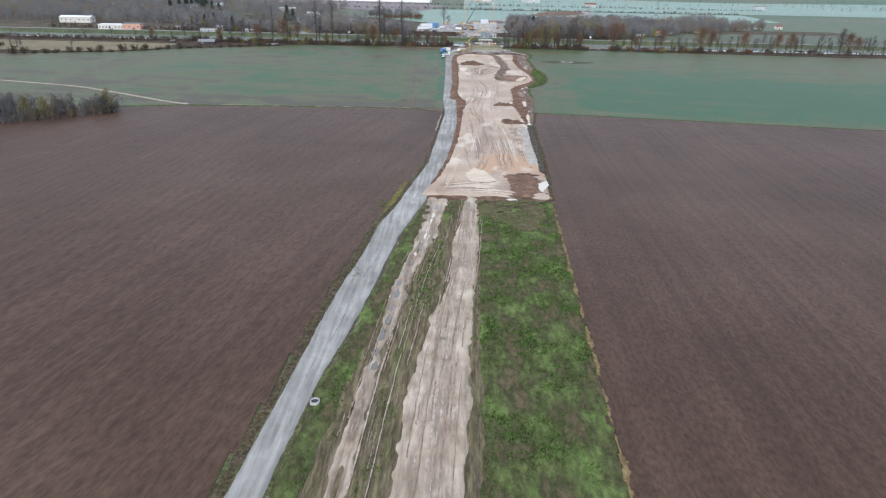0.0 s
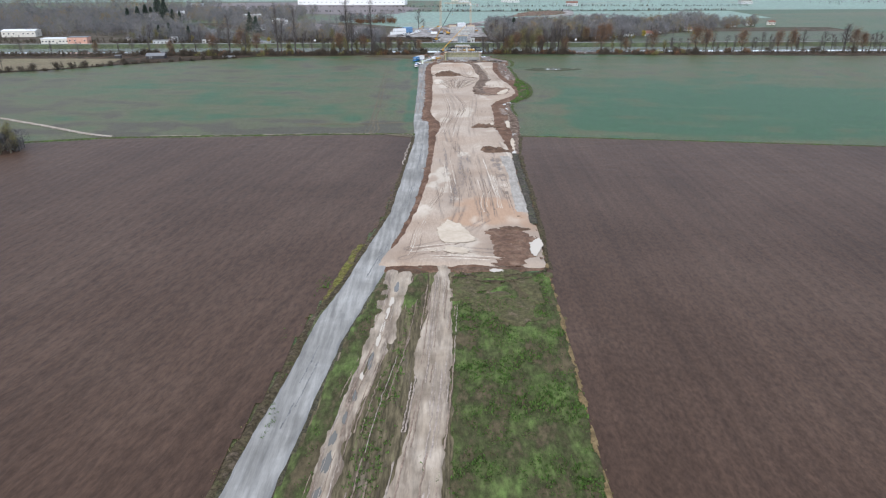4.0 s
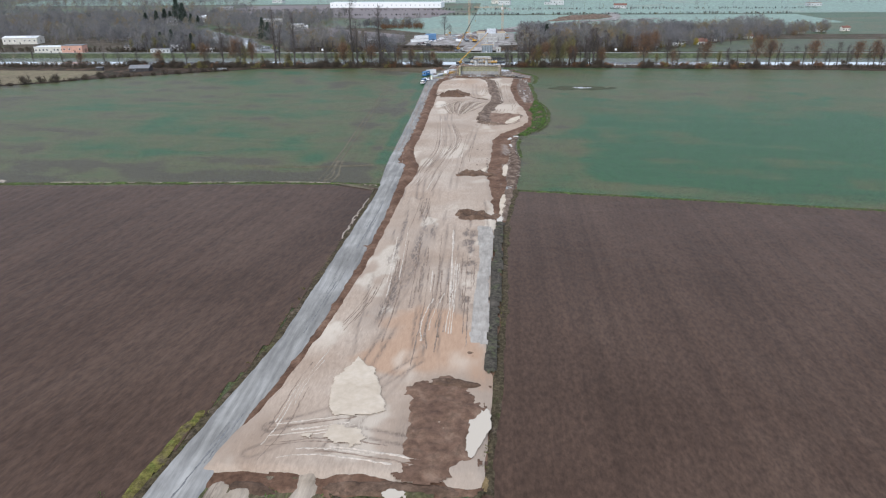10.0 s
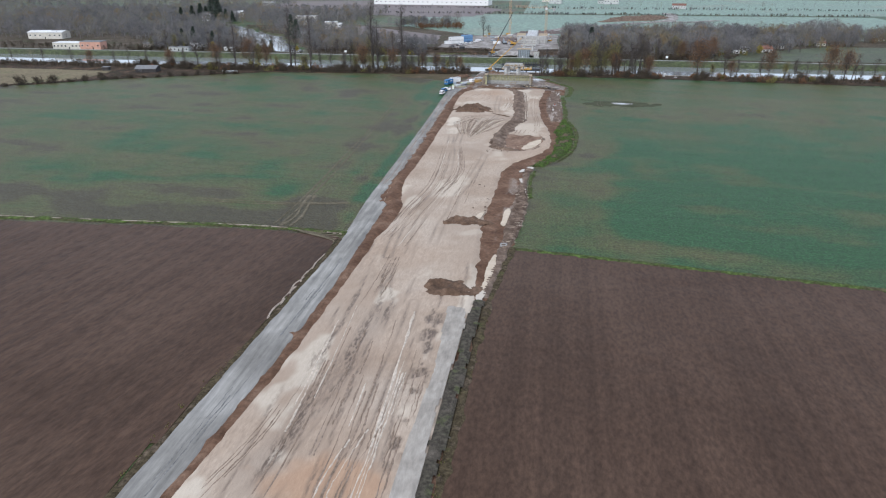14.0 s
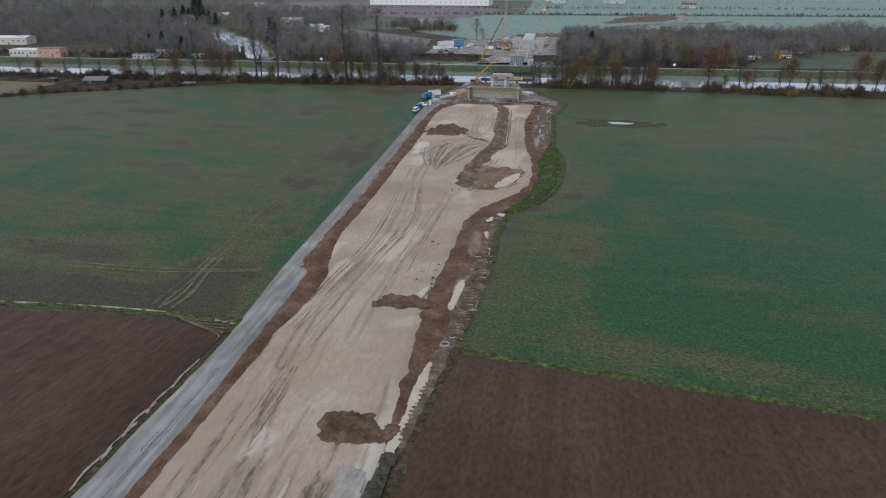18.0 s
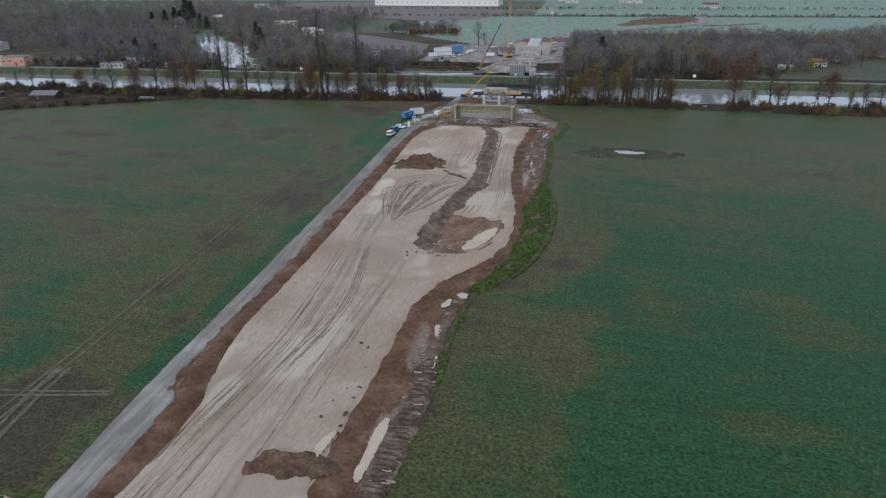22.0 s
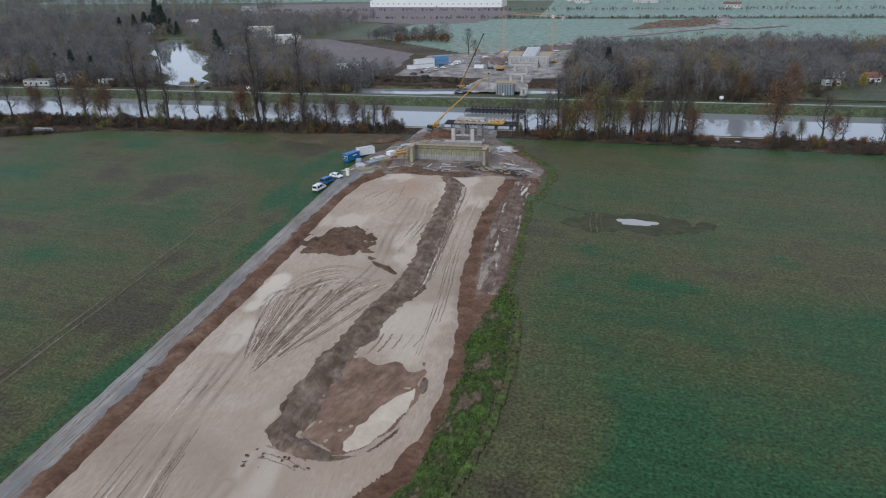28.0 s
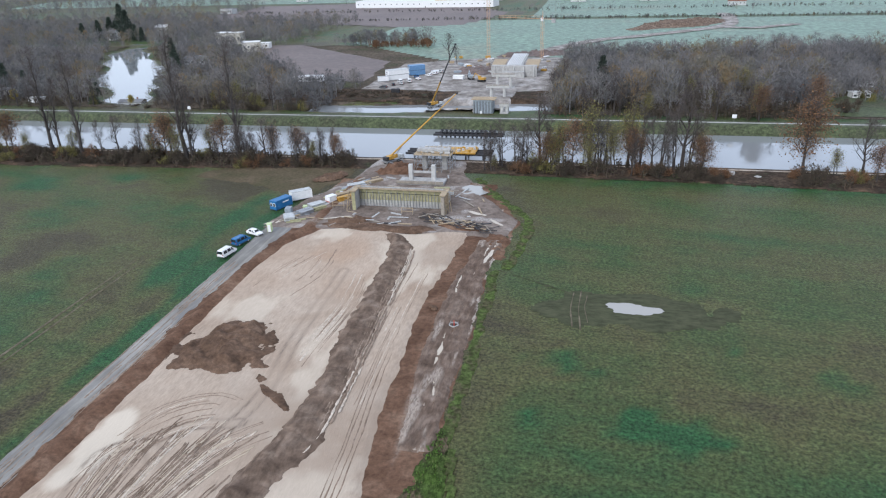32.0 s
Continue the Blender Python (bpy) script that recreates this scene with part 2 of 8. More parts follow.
def sheet(name, xs, ys, height, keep, material, wet=None, parent=None, label="", warm=None, cream=None, lush=None):
    """A height field over the plan, kept where keep(x, y) is above zero."""
    X, Y = np.meshgrid(xs, ys)
    Z, K = height(X, Y) + 0 * X, keep(X, Y) + 0 * X > 0
    h, w = X.shape
    f = K[:-1, :-1] & K[1:, :-1] & K[:-1, 1:] & K[1:, 1:]
    r, c = np.nonzero(f)
    i = r * w + c
    quads = np.stack([i, i + 1, i + w + 1, i + w], 1)
    used, inv = np.unique(quads, return_inverse=True)
    me = mesh_of(name, np.stack([X, Y, Z], -1).reshape(-1, 3)[used], inv.reshape(-1, 4), material, True)
    if wet is not None:
        a = me.attributes.new("wet", "FLOAT", "POINT")
        a.data.foreach_set("value", np.clip(wet(X, Y).reshape(-1)[used], 0, 1).astype(np.float32))
    for key, fn in (("warm", warm), ("cream", cream), ("lush", lush)):
        if fn is not None:
            a = me.attributes.new(key, "FLOAT", "POINT")
            a.data.foreach_set("value", np.clip(fn(X, Y).reshape(-1)[used], 0, 1).astype(np.float32))
    ob = new(name, me)
    if parent:
        ob.parent = parent
    return tagged(ob, label)


def steps(a, b, d):
    return np.linspace(a, b, int(round((b - a) / d)) + 1)


# ---- the plan: edges by distance along the works ----
road_l = table((-60, -40), (40, -33), (70, -31), (103, -29), (124, -26.5), (145, -25), (165, -21), (206, -15), (240, -13.8), (286, -12.2), (301, -12), (330, -13.8), (367, -14.5), (423, -15.7), (463, -17), (500, -18.3), (525, -19))
road_r = table((-60, -32), (40, -27), (70, -25), (96, -21.5), (113, -20), (136, -18), (167, -12.8), (190, -9.9), (209, -7.6), (240, -6.1), (276, -5.1), (318, -6), (327, -6.4), (334, -9.8), (364, -9.4), (404, -10), (440, -11.3), (463, -12), (500, -12.3), (525, -11))
plat_l = table((160, -16), (172, -14.6), (182, -12.4), (190, -10.6), (211, -7.6), (238, -5), (276, -3.9), (300, -3.6), (319, -1.6), (328, -2.4), (335, -4.2), (350, -7), (378, -6.8), (417, -7.4), (453, -8), (480, -9.6), (500, -10.2), (512, -9), (524, -4))
plat_r = table((160, 24), (188, 25), (245, 24.6), (270, 25), (299, 23.3), (322, 22), (340, 23), (366, 23.3), (378, 27), (392, 35.5), (400, 38.5), (412, 38.8), (424, 38), (437, 36), (462, 33), (494, 31.5), (525, 34))
outer_r = table((160, 25), (215, 27), (270, 28), (290, 30), (310, 32), (334, 33.5), (357, 32), (375, 34), (386, 39), (406, 46.5), (428, 47), (447, 44), (483, 43), (510, 42), (534, 46), (544, 42), (560, 36))

# ---- ground to the horizon ----
CANAL_N, CANAL_F, LEVEE = 590.0, 639.0, 643.0


def lake_in(X, Y):
    return 1 - np.hypot((X + 236 + (Y - 775) * 0.69) / 22, (Y - 790) / 122) + 0.3 * vnoise(X, Y, 22, 14)


def river2_in(X, Y):
    return np.minimum(10 - np.abs(Y - 676 - 5 * np.sin(X * 0.03)) + 2 * vnoise(X, Y, 9, 3), 60 - np.abs(X + 8))


def ground_z(X, Y):
    z = 0.05 * vnoise(X, Y, 7, 5) + 0.02
    z = z - 3.2 * step(CANAL_N - 1, CANAL_N + 6, Y) * (1 - step(CANAL_F - 4, CANAL_F + 1, Y))
    z = z + 2.0 * step(CANAL_F - 4, LEVEE - 1, Y) * (1 - step(LEVEE + 2, LEVEE + 10, Y))
    z = z - 3.0 * step(-2, 4, river2_in(X, Y)) - 3.0 * step(-0.05, 0.15, lake_in(X, Y))
    z = z + 18 * step(1200, 2200, Y) * (1 + vnoise(X, Y, 500, 8)) + 60 * step(2000, 4000, Y)
    return z


def field_lush(X, Y):
    """How thick the young wheat stands: thin along the works and headlands, thick in blocks and drill-wise streaks."""
    across = Y + 0.14 * X
    v = 0.53 + 0.16 * fbm(X, Y, 60, 91) + 0.24 * fbm(X, Y, 14, 92, 5) + 0.2 * fbm(X * 0.16, across, 7, 93, 4)
    edge = 57 + 5 * fbm(X * 0, Y, 24, 94) + 5 * step(392, 400, Y) - 9 * step(425, 440, Y)
    block = step(-2.5, 2.5, X - edge + 3 * fbm(X, Y, 8, 95)) * step(309, 314, across - 8) * (1 - step(404, 440, Y + 10 * fbm(X, Y, 20, 96)))
    east = 0.2 * block - 0.1 * np.exp(-((X - outer_r(Y)) / 8) ** 2) - 0.05 * step(446, 470, Y)
    east = east + 0.22 * step(0.25, 0.5, fbm(X, Y, 8, 97, 4)) * step(436, 448, Y) * (1 - step(476, 500, Y)) + 0.1 * step(560, 572, Y)
    west = -0.07 + 0.16 * step(331, 336, Y) * (1 - step(346, 352, Y)) * step(0.0, 0.3, fbm(X * 0.3, Y, 9, 98)) - 0.13 * (1 - step(322, 334, Y)) 
    d = road_l(Y) - X
    west = west + 0.28 * fbm(d, Y * 0.03, 5.5, 99, 3) * np.exp(-((d - 14) / 13) ** 2) - 0.07 * np.exp(-((d - 9) / 6) ** 2) * (1 - step(470, 500, Y)) + 0.22 * np.exp(-((d - 2) / 2) ** 2)
    v = np.where((X > 20) & (Y > 380), 0.53 + (v - 0.53) * (1 - 0.4 * step(380, 420, Y)), v)
    v = v + np.where(X > 20, east, west)
    return np.clip(v - 0.35 * np.exp(-((X + 38) / 26) ** 2 - ((Y - 566) / 16) ** 4), 0, 1)


gx = np.concatenate([[-4200, -3000, -2000, -1400, -1000, -800], steps(-650, -200, 6), steps(-197, 200, 2.5), steps(206, 450, 6), [600, 800, 1000, 1400, 2000, 3000, 4200]])
gy = np.concatenate([[-600, -300, -150], steps(-80, 296, 8), steps(300, 560, 2.5), steps(562, 700, 2), steps(705, 1000, 5), steps(1020, 1500, 30), [1700, 2000, 2400, 3000, 3600, 4200]])
ground = tagged(sheet("ground", gx, gy, ground_z, lambda X, Y: 1.0 + 0 * X, M_FIELD, label="green winter wheat fields with thin brown patches", lush=field_lush), category="ground", kind="structure")

# ---- ploughed fields ----


def bound_l(x):
    return np.interp(x, [-500, -187, -167, -137, -98, -60, -45, -25, -10], [250, 283, 291, 298.4, 301, 303.3, 304.2, 304.2, 303])


def plough_z(X, Y):
    return 0.14 + 0.05 * np.sin(X * 2 * np.pi / 3.0) + 0.05 * vnoise(X, Y, 3, 2)


field_a = tagged(sheet("ploughed_field", steps(-420, -8, 1.0), np.concatenate([[-300, -200, -100], steps(-60, 276, 3), steps(277, 306, 0.8)]), plough_z,
                       lambda X, Y: np.minimum(road_l(Y) - 0.2 - X + 0.5 * vnoise(X, Y, 4, 1), bound_l(X) - 1.5 - Y + 0.5 * vnoise(X, Y, 6, 4)), M_PLOUGHW),
                 "dark brown ploughed field beside the gravel road", "field", kind="structure")
field_b = tagged(sheet("ploughed_field", steps(20, 420, 1.0), np.concatenate([[-300, -200, -100], steps(-60, 240, 2.5), steps(240.7, 304, 0.7)]), plough_z,
                       lambda X, Y: np.minimum(X - np.interp(Y, [0, 70, 111, 163, 215, 270, 300], [20, 22, 23, 24.2, 27, 28, 31]) + 0.7 + 0.5 * vnoise(X, Y, 3, 6), 299.6 - (X - 34) * 0.135 - Y), M_PLOUGH),
                 "dark brown ploughed field with faint furrows", "field", kind="structure")

# ---- access road ----


def road_in(X, Y):
    return np.minimum(X - road_l(Y) - 0.8 * step(180, 150, Y), road_r(Y) - X) + 0.25 * fbm(X, Y, 4, 11)


road = tagged(sheet("gravel_road", steps(-44, -3, 0.45), steps(-40, 524, 0.45),
                    lambda X, Y: -0.22 + 0.48 * step(-0.45, 0.7, road_in(X, Y)) + 0.03 * vnoise(X, Y, 1.3, 3) - 0.05 * np.exp(-((X - road_l(Y) - 2.2) / 0.5) ** 2) - 0.05 * np.exp(-((X - road_l(Y) - 4.4) / 0.5) ** 2),
                    lambda X, Y: road_in(X, Y) + 0.6, M_ROAD,
                    lambda X, Y: (0.05 + 0.85 * step(0.1, 0.5, fbm(X * 3, Y * 0.25, 5, 21))) * step(330, 430, Y) + 0.5 * step(1.0, 0.0, road_in(X, Y)) + 0.2 * step(0.1, 0.6, fbm(X * 3, Y * 0.12, 4, 27))),
              "pale grey gravel haul road with wheel ruts", "road", kind="structure")

# ---- disturbed earth round the platform ----


def earth_in(X, Y):
    return np.minimum(np.minimum(X - road_r(Y) + 2.5, outer_r(Y) - X), np.minimum(Y - 167 + 1.5 * fbm(X, Y, 7, 32), 566 - Y)) + 0.9 * fbm(X, Y, 4, 31)


def earth_z(X, Y):
    mid = 0.5 * (np.maximum(road_r(Y), -12.5) + plat_l(Y))
    berm = np.interp(Y, [275, 310], [0.45, 0.9]) * np.exp(-((X - mid) / np.interp(Y, [275, 310], [0.6, 1.3])) ** 2) * step(168, 185, Y)
    bank = 0.35 * step(1, 6, outer_r(Y) - X) + 0.12 * np.sin(Y * 2.2 + 3 * vnoise(X, Y, 5, 9)) * step(0, 2, X - plat_r(Y) - 2.5)
    return -0.25 + 0.35 * step(-0.4, 0.8, earth_in(X, Y)) + 0.8 * berm + 0.2 * bank + 0.14 * fbm(X, Y, 2.5, 33)


earth = tagged(sheet("bare_earth", steps(-18, 50, 0.55), steps(164, 568, 0.55), earth_z, lambda X, Y: earth_in(X, Y) + 0.6, M_EARTH,
                     lambda X, Y: 0.95 * step(0.12, 0.35, fbm(X * 2.2, Y * 0.45, 4, 41)) * step(1.5, 4, X - plat_r(Y) - 1) * (0.5 + 0.5 * step(440, 450, Y)) + 0.7 * step(0.2, 0.5, fbm(X, Y, 6, 43)) * step(524, 530, Y)),
               "brown turned earth with wet ruts", "earth", kind="structure")

# ---- compacted platform ----
RUTS = [curve_through(p, 10) for p in (
    [(0, 176), (6, 215), (9, 240), (8, 262), (4, 285)],
    [(2, 176), (11, 200), (14, 232), (13, 268)],
    [(2, 290), (1, 320), (4, 350), (2, 385), (-2, 420)],
    [(5, 300), (6, 330), (8, 352), (6, 380), (3, 402), (2, 425)],
    [(12, 300), (12, 325), (14, 360), (16, 385)],
    [(10, 430), (4, 440), (-2, 436), (2, 424), (10, 428), (14, 440)],
    [(14, 447), (6, 444), (0, 432), (4, 420)],
    [(11, 500), (12, 475), (14, 455), (12, 440)],
    [(-9, 174), (0, 180), (14, 178)], [(-8, 180), (2, 186), (12, 200)])]


def plat_in(X, Y):
    return np.minimum(np.minimum(X - plat_l(Y), plat_r(Y) - X), np.minimum(Y - 170.5 + 1.6 * fbm(X, Y, 6, 53), 525 + 1.5 * np.sin(X * 0.25) - Y)) + 0.6 * fbm(X, Y, 4, 51)


def rut_field(X, Y):
    r = np.zeros_like(X)
    wx = X + 0.5 * vnoise(X, Y, 12, 61)
    for k, line in enumerate(RUTS):
        d = away(wx, Y, line)
        r = np.maximum(r, np.exp(-((d - 1.0) / 0.33) ** 2) * (0.5 + 0.5 * vnoise(X, Y, 9, 70 + k)))
    c1, c2 = np.interp(Y, [214, 228, 248, 268], [1.2, 3.8, 6.6, 8.0]), np.interp(Y, [210, 226, 250, 268], [17.5, 19.5, 19.6, 17.6])
    band = np.exp(-((X - c1) / 2.3) ** 4) * step(208, 218, Y) * (1 - step(264, 274, Y))
    r = np.maximum(r, band * (0.35 + 0.65 * step(-0.1, 0.3, fbm(X * 3.2, Y * 0.35, 4, 81))))
    speck = np.exp(-((X - c2) / 2.2) ** 4) * step(214, 224, Y) * (1 - step(266, 271, Y))
    r = np.maximum(r, speck * step(0.0, 0.25, fbm(X * 1.5, Y * 0.9, 2.4, 83)))
    wide = step(196, 206, Y) * (1 - step(290, 320, Y)) * step(2.0, 5.0, plat_r(Y) - X + 2)
    r = np.maximum(r, 0.75 * wide * step(0.3, 0.55, fbm(X * 4.5 + Y * 0.25, Y * 0.22, 5, 85)))
    return r


def cream_field(X, Y):
    """Settled pale silt: one lens near the ramp, smaller smears further on."""
    n = fbm(X, Y, 5, 86, 4)
    b = step(-0.05, 0.3, 1 - np.hypot((X + 3.8) / 3.2, (Y - 438.5) / 8) + 0.5 * n)
    d = 0.8 * step(0.22, 0.5, fbm(X * 1.4, Y * 0.7, 9, 88, 4)) * step(198, 210, Y) * (1 - step(270, 300, Y)) + 0.6 * step(0.3, 0.55, fbm(X, Y * 0.5, 10, 89, 4))
    e = step(0, 0.4, 1 - np.hypot((X - 4) / 9, (Y - 181) / 7) + 0.7 * n) * 0.6
    g = 0.5 * step(-0.15, 0.45, 1 - np.hypot((X - 29.5) / 7.5, (Y - 430) / 15) + 0.6 * n)
    h = 0.35 * step(-0.1, 0.6, 1 - np.hypot((X - 20) / 4.2, (Y - 308.5 - 0.7 * (X - 20)) / 2.2) + 0.5 * n)
    return np.maximum(np.maximum(b, g), np.maximum(np.maximum(d, e), h))


def plat_z(X, Y):
    return 0.05 + 0.55 * step(-0.4, 1.6, plat_in(X, Y)) - 0.09 * rut_field(X, Y) + 0.05 * vnoise(X, Y, 5, 52)


platform = tagged(sheet("earth_platform", steps(-18, 42, 0.4), steps(168, 528, 0.4), plat_z, lambda X, Y: plat_in(X, Y) + 0.4, M_PLATFORM,
                        lambda X, Y: 1.0 * rut_field(X, Y) + 0.2 * step(0.1, 0.6, fbm(X, Y, 30, 55)) + 0.3 * step(0.0, 0.5, fbm(X * 2, Y * 0.4, 9, 57)) * step(172, 180, Y) * (1 - step(190, 200, Y)),
                        warm=lambda X, Y: 0.85 * step(0.05, 0.35, 1 - np.hypot((X - 14 + (Y - 205) * 0.1) / 13, (Y - 205) / 15) + 0.5 * fbm(X, Y, 8, 59)) + 0.18 * step(0.1, 0.5, fbm(X, Y, 40, 58)) + 0.25 * step(0, 0.4, 1 - np.hypot((X - 6) / 8, (Y - 512) / 10) + 0.3 * fbm(X, Y, 6, 60)), cream=cream_field),
                  "pale compacted sand platform with tyre tracks", "platform", kind="structure")

# ---- water ----


def flat(name, x0, x1, y0, y1, z, material, label, category, kind=""):
    me = mesh_of(name, [(x0, y0, z), (x1, y0, z), (x1, y1, z), (x0, y1, z)], [(0, 1, 2, 3)], material)
    return tagged(new(name, me), label, category, kind=kind)


canal = flat("canal", -1500, 1200, CANAL_N - 2, CANAL_F, -1.3, M_RIVER, "still grey canal reflecting the pale sky", "water", "structure")
river = flat("side_river", -80, 70, 660, 692, -1.2, M_RIVER, "narrow still river behind the levee", "water", "structure")
lake = flat("lake", -380, -130, 655, 940, -1.2, M_RIVER, "pale still lake among bare trees", "water", "structure")

# ---- foreground strip: grass, tracks and mud between road and field ----


def strip_edge(Y):
    return np.interp(Y, [0, 70, 111, 163, 172], [20, 22, 23, 24.2, 24.5])


def meadow_in(X, Y):
    return np.minimum(np.minimum(X - 2.0 - 0.006 * (Y - 100), strip_edge(Y) - X + 0.3), 167 - Y) + 0.7 * fbm(X, Y, 5, 101)


meadow = tagged(sheet("grass_strip", steps(-1, 27, 0.6), steps(-60, 169, 0.6), lambda X, Y: -0.2 + 0.45 * step(-0.5, 0.6, meadow_in(X, Y)) + 0.22 * fbm(X, Y, 2.2, 103), lambda X, Y: meadow_in(X, Y) + 0.6, M_MEADOW),
                "rough bright green grass with dark tufts", "grass", kind="structure")


def lstrip_in(X, Y):
    mid = road_r(Y) + 2.6
    return np.minimum(2.1 - np.abs(X - mid), 162 - Y) + 0.8 * fbm(X, Y, 4, 105)


verge_a = tagged(sheet("road_verge", steps(-34, -8, 0.6), steps(-60, 166, 0.6), lambda X, Y: 0.0 + 0.3 * step(-0.4, 0.8, lstrip_in(X, Y)) + 0.15 * fbm(X, Y, 2, 107), lambda X, Y: lstrip_in(X, Y) + 0.4, M_MEADOW),
                 "green weedy verge along the gravel road", "grass", kind="structure")

mud_c = table((20, -18.5), (70, -17), (87, -16), (113, -14.5), (139, -11), (166, -9.5))
dirt_l = table((20, -12), (70, -10), (93, -8), (111, -5), (145, -3.2), (170, -1))
dirt_r = table((20, -1), (70, 0.3), (103, 1), (120, 2), (140, 3), (160, 3), (170, 2))


def waste_in(X, Y):
    return np.minimum(np.minimum(X - road_r(Y) - 0.8, 4.0 - X), 170 - Y)


waste = tagged(sheet("trampled_ground", steps(-34, 5, 0.5), steps(-60, 171, 0.5), lambda X, Y: 0.1 + 0.1 * fbm(X * 2, Y * 0.4, 3, 109), lambda X, Y: waste_in(X, Y) + 0.5,
                     grassy("trampled_grass", (0.1, 0.083, 0.047), (0.125, 0.1, 0.06), (0.085, 0.095, 0.034), (0.19, 0.15, 0.108), 0.35, 1.4, stretch=(1, 0.12, 1))),
               "trampled muddy grass between the wheel tracks", "ground", kind="structure")


def track_in(X, Y):
    return np.minimum(np.minimum(X - dirt_l(Y), dirt_r(Y) - X), 172 - Y) + 0.8 * fbm(X * 1.5, Y * 0.3, 4, 111) + 0.7 * fbm(X, Y * 0.5, 1.5, 112)


def track_rut(X, Y):
    c = 0.5 * (dirt_l(Y) + dirt_r(Y))
    return np.exp(-((np.abs(X - c + 0.6 * vnoise(X * 0, Y, 15, 113)) - 1.1) / 0.5) ** 2)


track = tagged(sheet("dirt_track", steps(-14, 5, 0.35), steps(-60, 173, 0.35),
                     lambda X, Y: -0.18 + 0.45 * step(-0.5, 0.7, track_in(X, Y)) - 0.1 * track_rut(X, Y) + 0.06 * fbm(X * 2, Y * 0.5, 3, 115), lambda X, Y: track_in(X, Y) + 0.6, M_TRACK,
                     lambda X, Y: 0.5 * step(0.05, 0.5, fbm(X * 4, Y * 0.25, 5, 117)) + 0.3 * step(0.8, -0.2, track_in(X, Y))),
               "pale rutted dirt track with wheel marks", "track", kind="structure")


def mud_in(X, Y):
    return np.minimum(np.interp(Y, [105, 130, 160], [1.5, 2.1, 3.0]) - np.abs(X - mud_c(Y)), 168 - Y) + 1.2 * fbm(X * 1.4, Y * 0.3, 4, 121) + 0.8 * fbm(X, Y * 0.5, 1.6, 122)


mud = tagged(sheet("muddy_track", steps(-23, -5, 0.35), steps(-60, 169, 0.35),
                   lambda X, Y: -0.18 + 0.46 * step(-0.5, 0.7, mud_in(X, Y)) - 0.22 * np.exp(-((X - mud_c(Y)) / 0.6) ** 2) * step(0.0, 0.5, fbm(X * 0, Y, 9, 123) + 0.25), lambda X, Y: mud_in(X, Y) + 0.6, M_TRACK,
                   lambda X, Y: 0.9 * step(0.0, 0.45, fbm(X * 4, Y * 0.25, 5, 125))),
             "wet muddy wheel track with puddles", "track", kind="structure")

# ---- grass tufts on the strip ----


def tufts(name, n, inside, box, material, label, size=0.5, seed=1, z0=0.1):
    rng = np.random.default_rng(seed)
    x, y = rng.uniform(box[0], box[1], n), rng.uniform(box[2], box[3], n)
    ok = inside(x, y) > 0.3 + 0.6 * rng.random(n)
    x, y = x[ok], y[ok]
    clump = np.clip(0.5 + 0.8 * fbm(x, y, 6, 131), 0.15, 1.2)
    V, F = [], []
    for k in range(5):
        a, lean = rng.uniform(0, 6.28, len(x)), rng.uniform(0.1, 0.6, len(x))
        h = size * clump * rng.uniform(0.5, 1.3, len(x))
        w = 0.14 * size / 0.5
        bx, by = x + rng.normal(0, 0.2, len(x)), y + rng.normal(0, 0.2, len(x))
        z = np.full(len(x), z0)
        p = np.stack([bx - w * np.sin(a), by + w * np.cos(a), z], 1)
        q = np.stack([bx + w * np.sin(a), by - w * np.cos(a), z], 1)
        t = np.stack([bx + lean * h * np.cos(a), by + lean * h * np.sin(a), z0 + h], 1)
        V.append(np.stack([p, q, t], 1).reshape(-1, 3))
    V = np.concatenate(V)
    F = np.arange(len(V)).reshape(-1, 3)
    return tagged(new(name, mesh_of(name, V, F, material)), label, "grass", kind="stuff")


def leafmat(name, cols, rough=0.8, trans=0.25):
    m, nt, b = mat(name, rough, 0, 0.2)
    g = nt.nodes.new("ShaderNodeNewGeometry")
    c = ramp(nt, g.outputs["Random Per Island"], [(i / max(1, len(cols) - 1), c) for i, c in enumerate(cols)])
    o = nt.nodes.new("ShaderNodeObjectInfo")
    c = mix(nt, 0.6, c, ramp(nt, o.outputs["Random"], [(0.0, grey(0.75)), (1.0, grey(1.25))]), "MULTIPLY")
    setc(nt, b, c)
    return m


M_TUFT = leafmat("grass_blades", [(0.04, 0.058, 0.018), (0.06, 0.105, 0.023), (0.09, 0.165, 0.03), (0.068, 0.125, 0.026), (0.12, 0.12, 0.05)])
tufts("grass_tufts", 9000, meadow_in, (0, 25, 38, 167), M_TUFT, "bright green grass tufts", 0.55, 3, 0.15)
tufts("waste_tufts", 9000, lambda X, Y: np.minimum(waste_in(X, Y), np.minimum(-track_in(X, Y), -mud_in(X, Y)) - 0.1) * (0.4 + fbm(X * 2, Y * 0.4, 5, 133)), (-30, 4, 38, 168), M_TUFT, "olive grass tufts between the wheel tracks", 0.42, 8, 0.12)
tufts("verge_tufts", 3500, lstrip_in, (-32, -8, 38, 164), M_TUFT, "green grass tufts beside the road", 0.5, 4, 0.15)


def dry_in(X, Y):
    return np.minimum(0.7 - np.abs(X - road_l(Y) + 1.2 + 0.5 * vnoise(X, Y, 9, 135)), np.minimum(0.6 + vnoise(X * 0, Y, 14, 137), 300 - Y)) + 0.3


